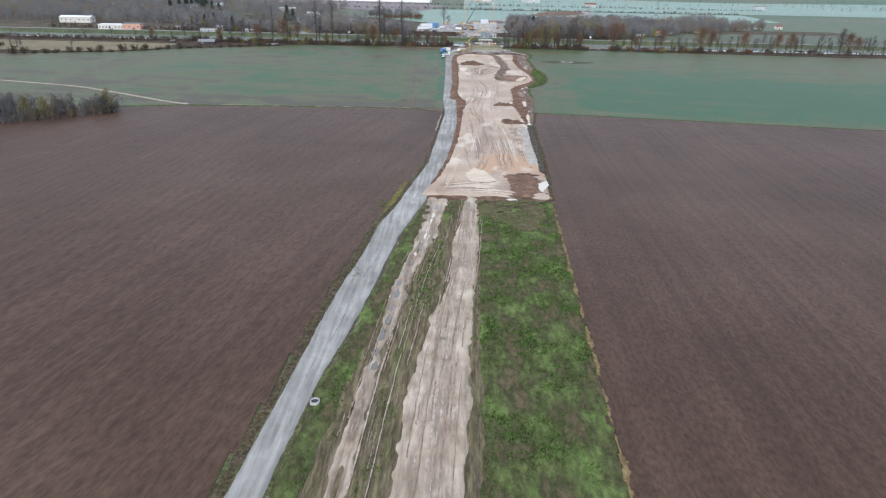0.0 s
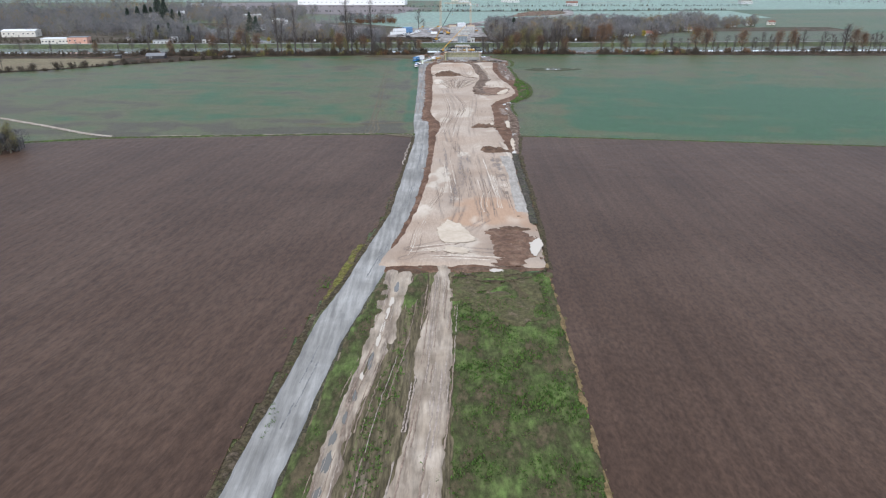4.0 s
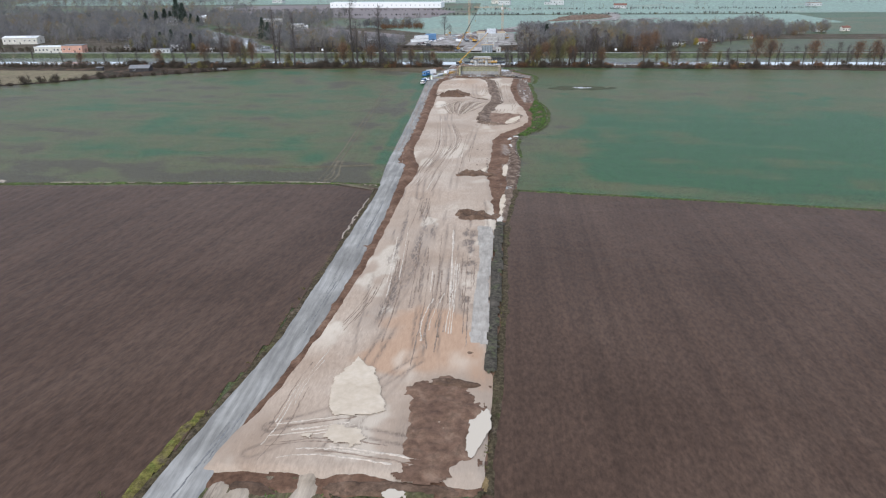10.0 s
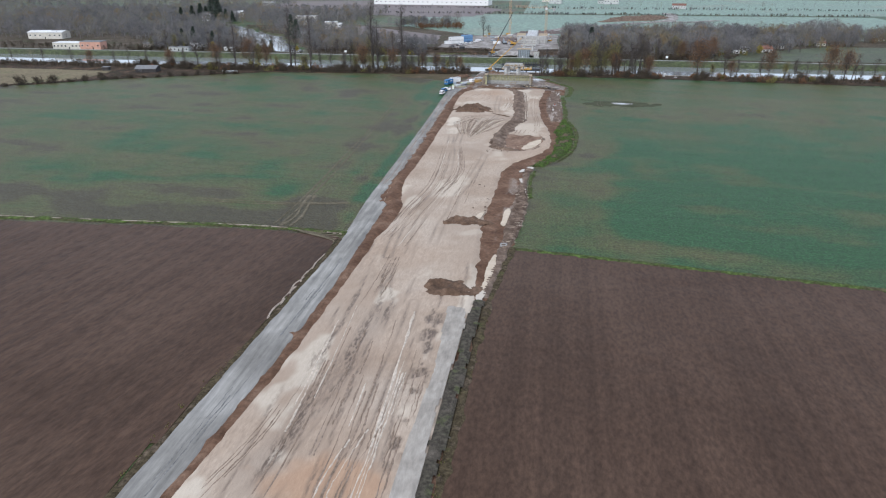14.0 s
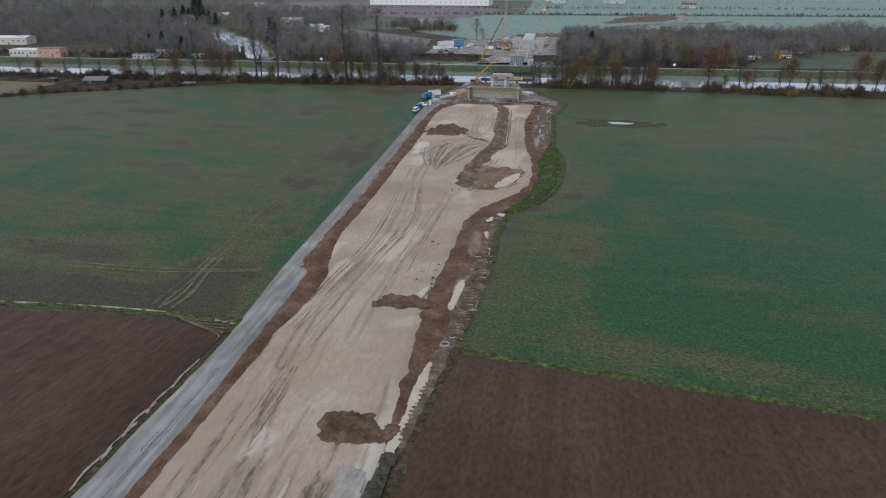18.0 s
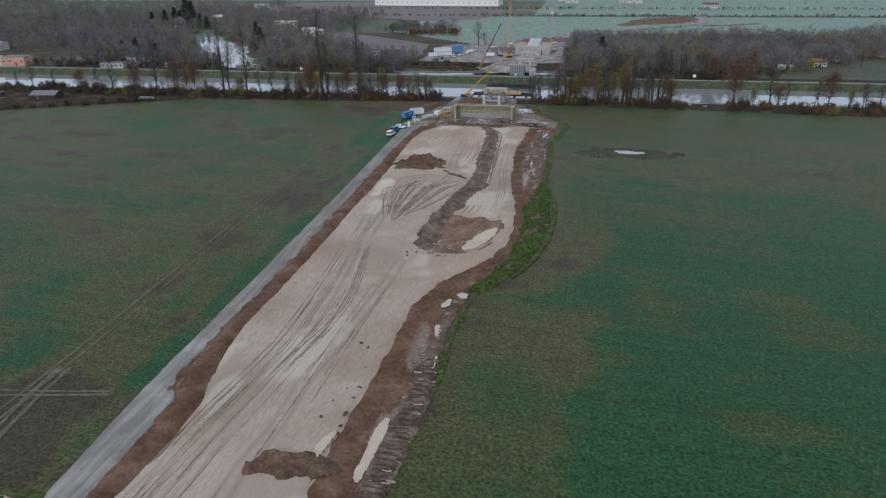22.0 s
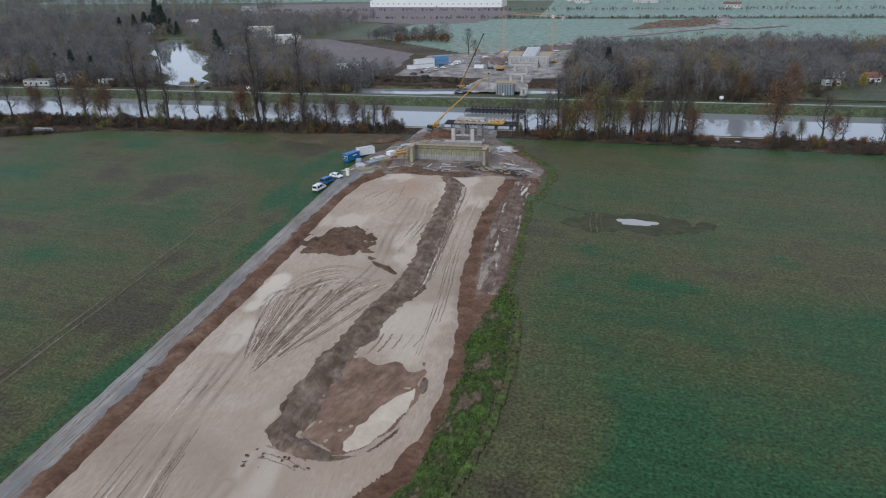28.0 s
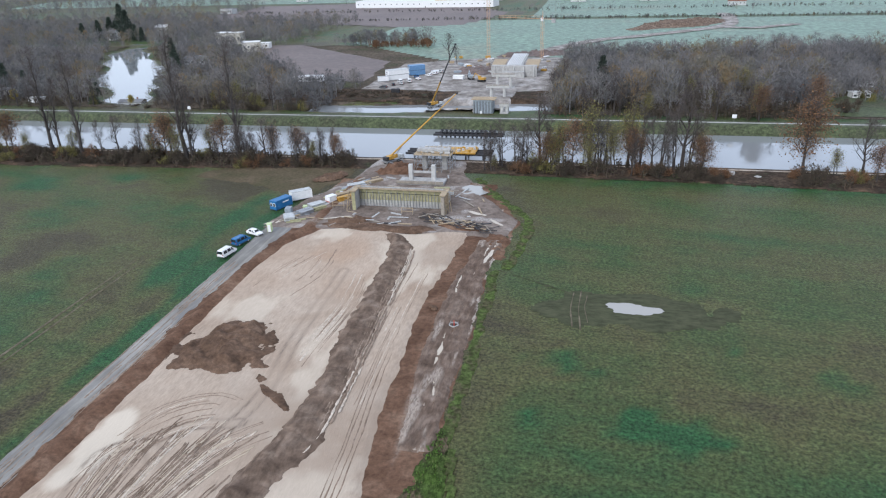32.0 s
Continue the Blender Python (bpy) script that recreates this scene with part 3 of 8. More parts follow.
M_DRY = leafmat("dry_grass", [(0.14, 0.11, 0.05), (0.18, 0.14, 0.08), (0.1, 0.1, 0.03), (0.13, 0.13, 0.03)])
tufts("dry_grass_edge", 7000, dry_in, (-36, -10, 38, 302), M_DRY, "straw coloured grass along the field edge", 0.4, 5, 0.1)
tufts("dry_field_edge", 5000, lambda X, Y: 0.9 - np.abs(X - strip_edge(np.minimum(Y, 172)) - np.interp(Y, [172, 215, 300], [0, 2.2, 5.5]) + 0.2), (18, 32, 38, 300), M_DRY, "dry grass along the ploughed field edge", 0.4, 6, 0.1)


def yellow_in(X, Y):
    return 1 - np.hypot((X - np.interp(Y, [150, 190], [-24.3, -19.3])) / 1.2, (Y - 168) / 16) + 0.45 * fbm(X, Y, 3, 139)


verge_y = tagged(sheet("verge_patch", steps(-30, -12, 0.5), steps(145, 192, 0.5), lambda X, Y: 0.3 * step(-0.1, 0.4, yellow_in(X, Y)) + 0.03, lambda X, Y: yellow_in(X, Y) + 0.15,
                       grassy("yellowed_grass", (0.12, 0.1, 0.035), (0.14, 0.125, 0.035), (0.11, 0.12, 0.03), (0.11, 0.085, 0.05), 0.3, 1.5)),
                 "yellowed grass bank beside the bend", "grass", kind="structure")

M_STRAW = soil("straw_and_dead_grass", (0.11, 0.075, 0.035), (0.18, 0.125, 0.06), (0.25, 0.18, 0.09), 0.4, 1.5)


def straw_in(X, Y):
    return 0.25 - np.abs(X - strip_edge(Y) - 0.1) + 0.9 * fbm(X, Y, 2.5, 145)


tagged(sheet("dead_grass_edge", steps(18, 27, 0.3), steps(-60, 172, 0.5), lambda X, Y: 0.1 + 0.26 * step(-0.2, 0.4, straw_in(X, Y)), lambda X, Y: straw_in(X, Y) + 0.2, M_STRAW), "dead straw-coloured grass along the ploughed edge", "grass", kind="structure")

M_MARGIN = grassy("weedy_field_margin", (0.06, 0.047, 0.028), (0.075, 0.058, 0.034), (0.066, 0.064, 0.028), (0.11, 0.083, 0.058), 0.3, 1.5)


def margin_l_in(X, Y):
    return np.minimum(0.7 - np.abs(X - road_l(Y) + 0.1), np.minimum(Y + 40, 300 - Y)) + 0.6 * fbm(X, Y, 4, 147)


def margin_r_in(X, Y):
    c = np.interp(Y, [168, 215, 270, 300], [24.8, 27, 28, 31])
    return np.minimum(0.8 - np.abs(X - c), np.minimum(Y - 168, 301 - Y)) + 0.7 * fbm(X, Y, 4, 149)


tagged(sheet("road_margin", steps(-42, -10, 0.5), steps(-40, 300, 0.6), lambda X, Y: -0.05 + 0.3 * step(-0.5, 0.6, margin_l_in(X, Y)), lambda X, Y: margin_l_in(X, Y) + 0.55, M_MARGIN), "weedy brown margin between road and ploughed field", "grass", kind="structure")
tagged(sheet("field_margin", steps(22, 34, 0.4), steps(166, 302, 0.5), lambda X, Y: -0.05 + 0.33 * step(-0.5, 0.5, margin_r_in(X, Y)), lambda X, Y: margin_r_in(X, Y) + 0.55, M_MARGIN), "weedy brown margin along the ditch", "grass", kind="structure")

# ---- boundary strips between the fields ----
M_TRACKPALE = soil("drier_rut_mud", (0.27, 0.215, 0.165), (0.35, 0.285, 0.23), (0.42, 0.35, 0.29), 0.3, 1.2)
M_PALE = soil("pale_trodden_soil", (0.26, 0.21, 0.16), (0.36, 0.3, 0.24), (0.45, 0.39, 0.32), 0.2, 0.8)


def bl_in(X, Y):
    return np.minimum(1.2 - np.abs(Y - bound_l(X) - 0.8), -12 - X) + 0.5 * fbm(X, Y, 4, 141)


tagged(sheet("field_boundary", steps(-300, -11, 0.8), steps(255, 312, 0.5), lambda X, Y: 0.03 + 0.22 * step(-0.3, 0.8, bl_in(X, Y)) + 0.04 * vnoise(X, Y, 1, 7), lambda X, Y: bl_in(X, Y) + 0.35, M_VERGE),
       "narrow green grass baulk between the fields", "grass", kind="structure")


def br_in(X, Y):
    return np.minimum(1.0 - np.abs(Y - 300 + (X - 34) * 0.135), X - 31) + 0.5 * fbm(X, Y, 4, 143)


tagged(sheet("field_boundary", steps(30, 300, 0.8), steps(262, 308, 0.5), lambda X, Y: 0.03 + 0.25 * step(-0.3, 0.8, br_in(X, Y)) + 0.04 * vnoise(X, Y, 1, 7), lambda X, Y: br_in(X, Y) + 0.35, M_VERGE),
       "narrow green grass baulk between the fields", "grass", kind="structure")


def ribbon(name, pts, width, z, material, label, category, ragged=0.3, stepsize=0.5, kind="structure", wet=None):
    line = curve_through(pts, 6)
    a = np.array(line)
    pad = width + 2
    inn = lambda X, Y: width / 2 - away(X, Y, line) + ragged * fbm(X, Y, 3, 151)  # noqa: E731
    return tagged(sheet(name, steps(a[:, 0].min() - pad, a[:, 0].max() + pad, stepsize), steps(a[:, 1].min() - pad, a[:, 1].max() + pad, stepsize),
                        lambda X, Y: z - 0.2 + 0.2 * step(-0.2, 0.25, inn(X, Y)), lambda X, Y: inn(X, Y) + 0.25, material, wet), label, category, kind=kind)


ribbon("field_path", [(-330, 372), (-225, 346), (-186, 328), (-150, 307), (-137, 301.5)], 2.6, 0.22, M_PALE, "pale dirt farm track across the field", "track", 0.2, 0.7)
ribbon("trodden_path", [(-120, 301.2), (-80, 303), (-43, 305.2), (-24, 304.8), (-13, 303)], 0.35, 0.36, M_TRACKPALE, "thin pale trodden path on the baulk", "track", 0.3, 0.35)


def strip(name, pts, width, z, material, label, category="track", seed=0, parent=None):
    """A thin ragged band laid along a line, a few centimetres proud."""
    rng = np.random.default_rng(seed)
    p = np.array(curve_through(pts, 14))
    d = np.gradient(p, axis=0)
    nrm = np.column_stack([-d[:, 1], d[:, 0]]) / (np.hypot(d[:, 0], d[:, 1])[:, None] + 1e-9)
    n = len(p)
    w = width * (0.9 + 0.45 * np.interp(np.arange(n), np.arange(0, n + 3, 3), rng.uniform(-1, 1, len(np.arange(0, n + 3, 3)))))
    w[0] = w[-1] = 0.03
    p = p + nrm * (np.interp(np.arange(n), np.arange(0, n + 6, 6), rng.normal(0, 0.06, len(np.arange(0, n + 6, 6)))))[:, None]
    a, c, e = p - nrm * w[:, None] * 0.5, p, p + nrm * w[:, None] * 0.5
    V = np.concatenate([np.column_stack([a, np.full(n, z - 0.12)]), np.column_stack([c, np.full(n, z)]), np.column_stack([e, np.full(n, z - 0.12)])])
    k = np.arange(n - 1)
    F = np.concatenate([np.stack([k, k + 1, k + n + 1, k + n], 1), np.stack([k + n, k + n + 1, k + 2 * n + 1, k + 2 * n], 1)])
    ob = new(name, mesh_of(name, V, F, material, True))
    ob.parent = parent
    return tagged(ob, label, category if parent is None else "", kind="structure" if parent is None else "")


M_RUT = soil("faint_dry_rut", (0.1, 0.086, 0.058), (0.14, 0.12, 0.083), (0.185, 0.155, 0.112), 0.3, 0.8)
for k in (0, 1):
    d = 1.9 * k
    strip("tractor_rut", [(-33 + d, 307), (-32.8 + d, 330), (-34 + d, 365), (-36.5 + d, 420), (-40 + d, 500)], 0.55, 0.17, M_RUT, "faint pale tractor rut in the green field", seed=k)
    strip("tractor_rut", [(-64, 325 - d), (-45, 324.5 - d * 0.9), (-32, 325.5 - d * 0.6), (-18, 328 - d * 0.5)], 0.6, 0.16, M_RUT, "faint pale tractor rut in the green field", seed=k + 3)
    strip("tractor_rut", [(-31 + 1.4 * d, 306.5), (-29.5 + d, 314), (-31 + d, 324), (-32 + d, 333)], 0.9, 0.17, M_RUT, "pale tractor rut turning on the headland", seed=k + 5)
for k in range(6):
    strip("mud_mark", [(-27 + k, 304.5 - 0.5 * k), (-19 + k, 303 - 0.9 * k), (-13, 304 - 1.6 * k)], 0.3, 0.36, M_RUT, "pale mud marks where trucks turn in", seed=10 + k)
for k in range(4, 9):
    strip("mud_mark", [(float(road_l(y)) - 0.6, y), (float(road_l(y + 4)) - 1.5 + 0.2 * (k % 3), y + 4), (float(road_l(y + 9)) - 0.8, y + 9)], 0.4, 0.34, M_TRACKPALE, "pale mud splashed beside the road", seed=30 + k) if (y := (196, 214, 238, 250, 257, 263, 268, 274, 281)[k]) else None

# bright green slope beside the widening


def lush_in(X, Y):
    lo = np.interp(Y, [372, 380, 388, 395, 405, 418, 428, 437, 454], [31, 35, 37.6, 39.4, 40, 41, 39, 41, 43])
    hi = np.interp(Y, [372, 380, 388, 402, 419, 435, 446, 456], [35.5, 40, 43.6, 46.6, 47.9, 47.2, 45.4, 43.6])
    return np.minimum(np.minimum(X - lo, hi - X), np.minimum(Y - 374, 452 - Y)) + 1.1 * fbm(X, Y, 4, 161)


M_SLOPE = grassy("slope_grass", (0.045, 0.055, 0.02), (0.055, 0.082, 0.022), (0.075, 0.125, 0.026), (0.12, 0.09, 0.058), 0.3, 1.6, stretch=(1, 0.6, 1), at_=(0.4, 0.46, 0.55, 0.68))
tagged(sheet("grass_slope", steps(29, 51, 0.35), steps(370, 456, 0.35), lambda X, Y: 0.05 + 0.55 * step(-0.3, 2.0, lush_in(X, Y)) + 0.18 * fbm(X, Y, 3, 163) + 0.08 * vnoise(X, Y, 0.8, 164), lambda X, Y: lush_in(X, Y) + 0.3, M_SLOPE),
       "bright green grass slope beside the earthworks", "grass", kind="structure")
tufts("slope_tufts", 5200, lush_in, (30, 50, 372, 454), M_TUFT, "green grass tufts on the slope", 0.45, 7, 0.5)
ribbon("green_fringe", [(41.5, 382), (45.2, 392), (47.4, 403), (48.6, 419), (48.0, 434), (45.6, 447)], 1.3, 0.3, M_VERGE, "dark green grass at the foot of the slope", "grass", 0.5)
ribbon("green_fringe", [(44.2, 446), (44.2, 462), (43.9, 485), (43.2, 505)], 1.9, 0.14, M_VERGE, "bright green fringe of the wheat field", "grass", 1.0, 0.35)
ribbon("green_fringe", [(33.6, 340), (33, 357), (34, 368)], 1.4, 0.22, M_VERGE, "bright green fringe of the wheat field", "grass", 0.5)

M_DITCH = grassy("dark_wet_ditch", (0.06, 0.052, 0.04), (0.075, 0.066, 0.05), (0.06, 0.068, 0.03), (0.1, 0.085, 0.068), 0.3, 1.2)
ribbon("ditch_bed", [(24.6, 198), (25.2, 222), (25.8, 248), (26.0, 262), (26.3, 270)], 2.3, 0.62, M_DITCH, "dark wet ditch beside the platform", "ditch", 0.6, 0.4)


def dry_patch_in(X, Y):
    return np.minimum(np.minimum(X - 3, 23.5 - X), np.minimum(Y - 140, 166 - Y)) * 0.12 + np.interp(Y, [138, 152, 164], [-0.6, 0.0, 0.15]) + 1.5 * fbm(X, Y, 5, 166, 4) - 0.25


M_DRYMEADOW = grassy("dry_trampled_meadow", (0.082, 0.074, 0.036), (0.1, 0.088, 0.044), (0.085, 0.098, 0.036), (0.13, 0.1, 0.064), 0.4, 1.3, speckle=0.55)
tagged(sheet("dry_meadow_patch", steps(2, 25, 0.3), steps(138, 168, 0.3), lambda X, Y: 0.18 + 0.26 * step(-0.25, 0.3, dry_patch_in(X, Y)) + 0.16 * fbm(X, Y, 1.6, 168), lambda X, Y: dry_patch_in(X, Y) + 0.12, M_DRYMEADOW), "dry trampled grass below the sand platform", "grass", kind="structure")
ribbon("worn_path", [(24, 168.5), (19, 163.5), (11, 161.5), (3, 164)], 1.1, 0.46, M_MARGIN, "worn brown path across the grass", "path", 0.8, 0.4)
ribbon("worn_path", [(20, 168), (16, 165), (9, 163.8), (4, 167)], 0.7, 0.46, M_MARGIN, "worn brown path across the grass", "path", 0.6, 0.4)


def wedge_in(X, Y):
    return 1 - np.hypot((X + 5.0 - (Y - 160) * 0.15) / 2.0, (Y - 158) / 8) + 0.35 * fbm(X, Y, 3, 165)


tagged(sheet("grass_wedge", steps(-10, 0, 0.4), steps(146, 170, 0.4), lambda X, Y: 0.0 + 0.42 * step(-0.15, 0.3, wedge_in(X, Y)) + 0.06 * vnoise(X, Y, 1, 3), lambda X, Y: wedge_in(X, Y) + 0.15, M_MEADOW), "small green wedge of grass between the tracks", "grass", kind="structure")

# ---- puddles ----


def puddle(name, x, y, rx, ry, z, material, label, seed, turn=0.0):
    n = 44
    rng = np.random.default_rng(seed)
    ph = rng.uniform(0, 6.28, 4)
    V = [(x, y, z)]
    ca, sa = math.cos(radians(turn)), math.sin(radians(turn))
    for k in range(n):
        a = 2 * math.pi * k / n
        r = 1 + 0.14 * math.sin(2 * a + ph[0]) + 0.11 * math.sin(3 * a + ph[1]) + 0.08 * math.sin(5 * a + ph[2]) + 0.05 * math.sin(9 * a + ph[3]) + 0.04 * math.sin(16 * a + ph[1])
        u, v = rx * r * math.cos(a), ry * r * math.sin(a)
        V.append((x + u * ca - v * sa, y + u * sa + v * ca, z))
    F = [(0, k + 1, (k + 1) % n + 1) for k in range(n)]
    return tagged(new(name, mesh_of(name, V, F, material)), label, "puddle")


for x, y, rx, ry, z, s, t in ((23.2, 181.2, 1.6, 5.4, 0.78, 1, -14), (12.6, 167.4, 1.5, 1.0, 0.45, 2, 0), 
                              (29.8, 367, 0.8, 1.9, 0.42, 6, -20), (32.4, 371, 1.2, 1.2, 0.42, 7, 0), (40.6, 515, 0.9, 6.5, 0.45, 8, -4), (40, 460, 0.35, 2.5, 0.42, 9, 10),
                              (38.8, 468, 0.35, 2.0, 0.42, 10, 4), (31.8, 345, 0.35, 2.5, 0.4, 11, 0), (30.2, 356, 0.5, 2.8, 0.4, 12, 10), (26.2, 272.5, 0.9, 2.6, 0.47, 13, -4)):
    puddle("puddle", x, y, rx, ry, z, M_PUDDLE, "milky puddle on churned earth", s, t)
M_CLEAR = water("shallow_clear_puddle", (0.12, 0.11, 0.09), 0.03, 0.01)
M_FLOOD = water("flooded_field_water", (0.34, 0.325, 0.29), 0.03, 0.01)
puddle("puddle", 29, 557.5, 4.2, 4.4, 0.42, M_FLOOD, "pale pool beside the abutment", 21, 20)
puddle("field_pond", 71.5, 492.6, 4.6, 2.4, 0.16, M_FLOOD, "pale flooded hollow in the wheat field", 22, 0)
rng0 = np.random.default_rng(5)
for k in range(16):
    y = 74 + 5.6 * k + rng0.uniform(-1, 1)
    puddle("puddle", float(mud_c(y)) + rng0.uniform(-0.5, 0.5), y, rng0.uniform(0.3, 0.6), rng0.uniform(1.2, 2.6), 0.29, M_PUDDLE if k in (9, 11, 12, 13, 14) else M_CLEAR, "long shallow puddle in a wheel rut", 30 + k, rng0.uniform(-6, 2))
M_SILT = soil("pale_dried_silt", (0.45, 0.365, 0.27), (0.52, 0.43, 0.325), (0.59, 0.5, 0.39), 0.3, 1.0, relief=0.05, rough=0.9, grain=0.15)
M_WET = soil("wet_field_soil", (0.05, 0.055, 0.03), (0.064, 0.068, 0.038), (0.078, 0.08, 0.046), 0.3, 1.0, (0.4, 1, 1))



def silt_patch(cx, cy, half_x, half_y, lean, z, seed, label):
    def inn(X, Y):
        return 1 - np.hypot((X - cx - lean * (Y - cy)) / half_x, (Y - cy) / half_y) ** 1.5 + 0.55 * fbm(X * 1.3, Y * 0.5, 2.2, seed, 4)
    tagged(sheet("silt_patch", steps(cx - 3.5, cx + 3.5, 0.2), steps(cy - half_y - 3, cy + half_y + 3, 0.3), lambda X, Y: z - 0.1 + 0.1 * step(-0.1, 0.4, inn(X, Y)), lambda X, Y: inn(X, Y) + 0.1, M_SILT), label, "silt", kind="structure")


silt_patch(27.9, 322, 0.95, 7.6, 0.02, 0.42, 176, "cream bank of washed-out silt on churned earth")
silt_patch(26.9, 285, 0.95, 9.0, 0.05, 0.46, 180, "cream bank of washed-out silt on churned earth")
silt_patch(20.7, 320.8, 0.8, 3.5, 0.2, 0.72, 178, "cream silt spilled at the platform edge")

# bucket grooves across the churned bank
M_GROOVE = soil("dark_clod_ridge", (0.06, 0.04, 0.029), (0.095, 0.064, 0.047), (0.14, 0.1, 0.075), 0.4, 1.4)
rng_g = np.random.default_rng(23)
for k in range(58):
    y = 303.5 + 0.74 * k + rng_g.uniform(-0.2, 0.2)
    x0, x1 = 29.4 + rng_g.uniform(-0.4, 0.7), float(outer_r(y)) - rng_g.uniform(0.0, 1.0)
    strip("earth_ridge", [(x0, y), (0.5 * (x0 + x1), y + rng_g.uniform(0.0, 0.3)), (x1, y + rng_g.uniform(0.1, 0.5))], rng_g.uniform(0.3, 0.6), 0.58, M_GROOVE, "dark ridge between digger bucket marks", seed=700 + k, parent=earth)
    if k % 3 == 0:
        xs = rng_g.uniform(29, x1 - 0.8)
        strip("earth_ridge", [(xs, y + 0.4), (xs + 0.5, y + 0.45), (xs + rng_g.uniform(0.8, 1.6), y + 0.6)], 0.28, 0.52, M_SILT, "pale silt caught between bucket marks", seed=800 + k, parent=earth)


def hollow_in(X, Y):
    return 1 - np.hypot((X - 72) / 17, (Y - 492) / 8) + 0.35 * fbm(X, Y, 5, 171)


tagged(sheet("wet_hollow", steps(50, 95, 0.6), steps(478, 506, 0.6), lambda X, Y: 0.02 + 0.1 * step(-0.05, 0.25, hollow_in(X, Y)), lambda X, Y: hollow_in(X, Y) + 0.05, M_WET), "dark waterlogged hollow in the wheat field", "ground", kind="structure")
for x, y0, y1 in ((60.5, 484, 498), (62, 483, 499), (63.2, 486, 497)):
    strip("tractor_rut", [(x, y0), (x - 0.6, 0.5 * (y0 + y1)), (x - 0.3, y1)], 0.3, 0.2, M_RUT, "pale rut beside the flooded hollow", seed=50 + y0)
ribbon("wet_drain", [(44, 506), (50, 503), (57, 499), (64, 495)], 0.8, 0.12, M_WET, "dark wet drain line across the field", "ground", 0.4)

# ---- spoil heaps ----


def heap(name, x, y, rx, ry, h, label, seed, turn=0.0, material=None, flat_top=0.5, base=0.5):
    ca, sa = math.cos(radians(turn)), math.sin(radians(turn))

    def inn(X, Y):
        u, v = ((X - x) * ca + (Y - y) * sa) / rx, (-(X - x) * sa + (Y - y) * ca) / ry
        return 1 - np.hypot(u, v) + 0.42 * fbm(X, Y, max(rx, ry) * 0.5, seed, 5)
    r = max(rx, ry) * 1.4
    z = lambda X, Y: base - 0.25 + h * step(-0.1, flat_top, inn(X, Y)) * (0.75 + 0.4 * fbm(X, Y, 3, seed + 3) + 0.35 * fbm(X, Y, 1.5, seed + 4)) + 0.15 * fbm(X, Y, 1.0, seed + 5)  # noqa: E731
    g = max(0.3, r / 42)
    return tagged(sheet(name, steps(x - r, x + r, g), steps(y - r, y + r, g), z, lambda X, Y: inn(X, Y) + 0.08, material or M_PILE), label, "heap")


heap("spoil_mound", 1.0, 467.5, 9.2, 10.2, 2.2, "dark brown heap of dumped soil", 201, 12, flat_top=0.7)
heap("spoil_mound", 15.2, 455, 8.2, 1.3, 0.6, "low dark ridge of spilled soil", 205, -42)
heap("spoil_mound", 17.2, 316, 6.2, 3.3, 1.2, "low heap of dark tipped soil", 209, 8)
heap("spoil_mound", 19, 275, 6.6, 4.6, 1.4, "low heap of dark tipped soil", 213, 0)
heap("spoil_bank", 17.2, 183, 6.6, 12, 0.55, "broad brown bank of wet spread earth", 217, 0, soil("wet_brown_fill", (0.11, 0.065, 0.045), (0.15, 0.09, 0.06), (0.22, 0.145, 0.1), 0.25, 0.9, relief=0.8), 0.35, 0.72)
heap("spoil_bank", 18, 193.5, 6.5, 1.6, 0.9, "curved lip of brown earth", 221, -8)
heap("spoil_mound", 21.5, 202.5, 2.4, 1.3, 0.4, "flat dark smear of soil", 225, 0)
heap("earth_bank", 9, 526, 16, 3.0, 0.9, "dark earth bank before the abutment", 229, 0)
heap("earth_bank", 11, 168.6, 11, 1.5, 0.5, "dark earth edge above the grass", 231, 0, base=0.25)
heap("earth_bank", -7.5, 168, 4.5, 1.6, 0.5, "brown earth edge at the end of the road fill", 233, -10, base=0.2)
heap("earth_mound", 2.5, 575, 8, 6.5, 2.2, "brown earth ramp behind the abutment", 235, 20, M_EARTH, base=0.2)


def ridge(name, pts, width, h, label, seed, material):
    line = curve_through(pts, 8)
    a = np.array(line)
    inn = lambda X, Y: width / 2 - away(X, Y, line) + 0.9 * fbm(X, Y, 4, seed)  # noqa: E731
    return tagged(sheet(name, steps(a[:, 0].min() - 6, a[:, 0].max() + 6, 0.35), steps(a[:, 1].min() - 6, a[:, 1].max() + 6, 0.35),
                        lambda X, Y: 0.35 + h * step(-0.3, width * 0.45, inn(X, Y)) * (0.8 + 0.4 * fbm(X, Y, 3, seed + 1)) + 0.15 * fbm(X, Y, 1.2, seed + 2), lambda X, Y: inn(X, Y) + 0.2, material), label, "bank")


M_RIDGESOIL = soil("grey_brown_spoil", (0.088, 0.06, 0.043), (0.155, 0.11, 0.081), (0.27, 0.205, 0.157), 0.35, 1.0, (1, 0.3, 1), relief=1.0)
ridge_l = table((391.6, 21), (393.2, 18), (396.3, 15.8), (404.6, 14.8), (412.6, 15.3), (424.3, 16.9), (440.4, 19.2), (449.3, 20.4), (456.7, 21.0), (470, 19.8), (488.9, 18.6), (505, 18.0), (516, 16.6), (522, 13))
ridge_r = table((391.6, 28.6), (393.5, 27.4), (396, 21.9), (403.6, 22.0), (411, 21.5), (416.7, 21.8), (426.4, 23.6), (435.5, 24.6), (444, 27.4), (460, 26.9), (483, 25.3), (505, 24.0), (516, 22.6), (522, 18))


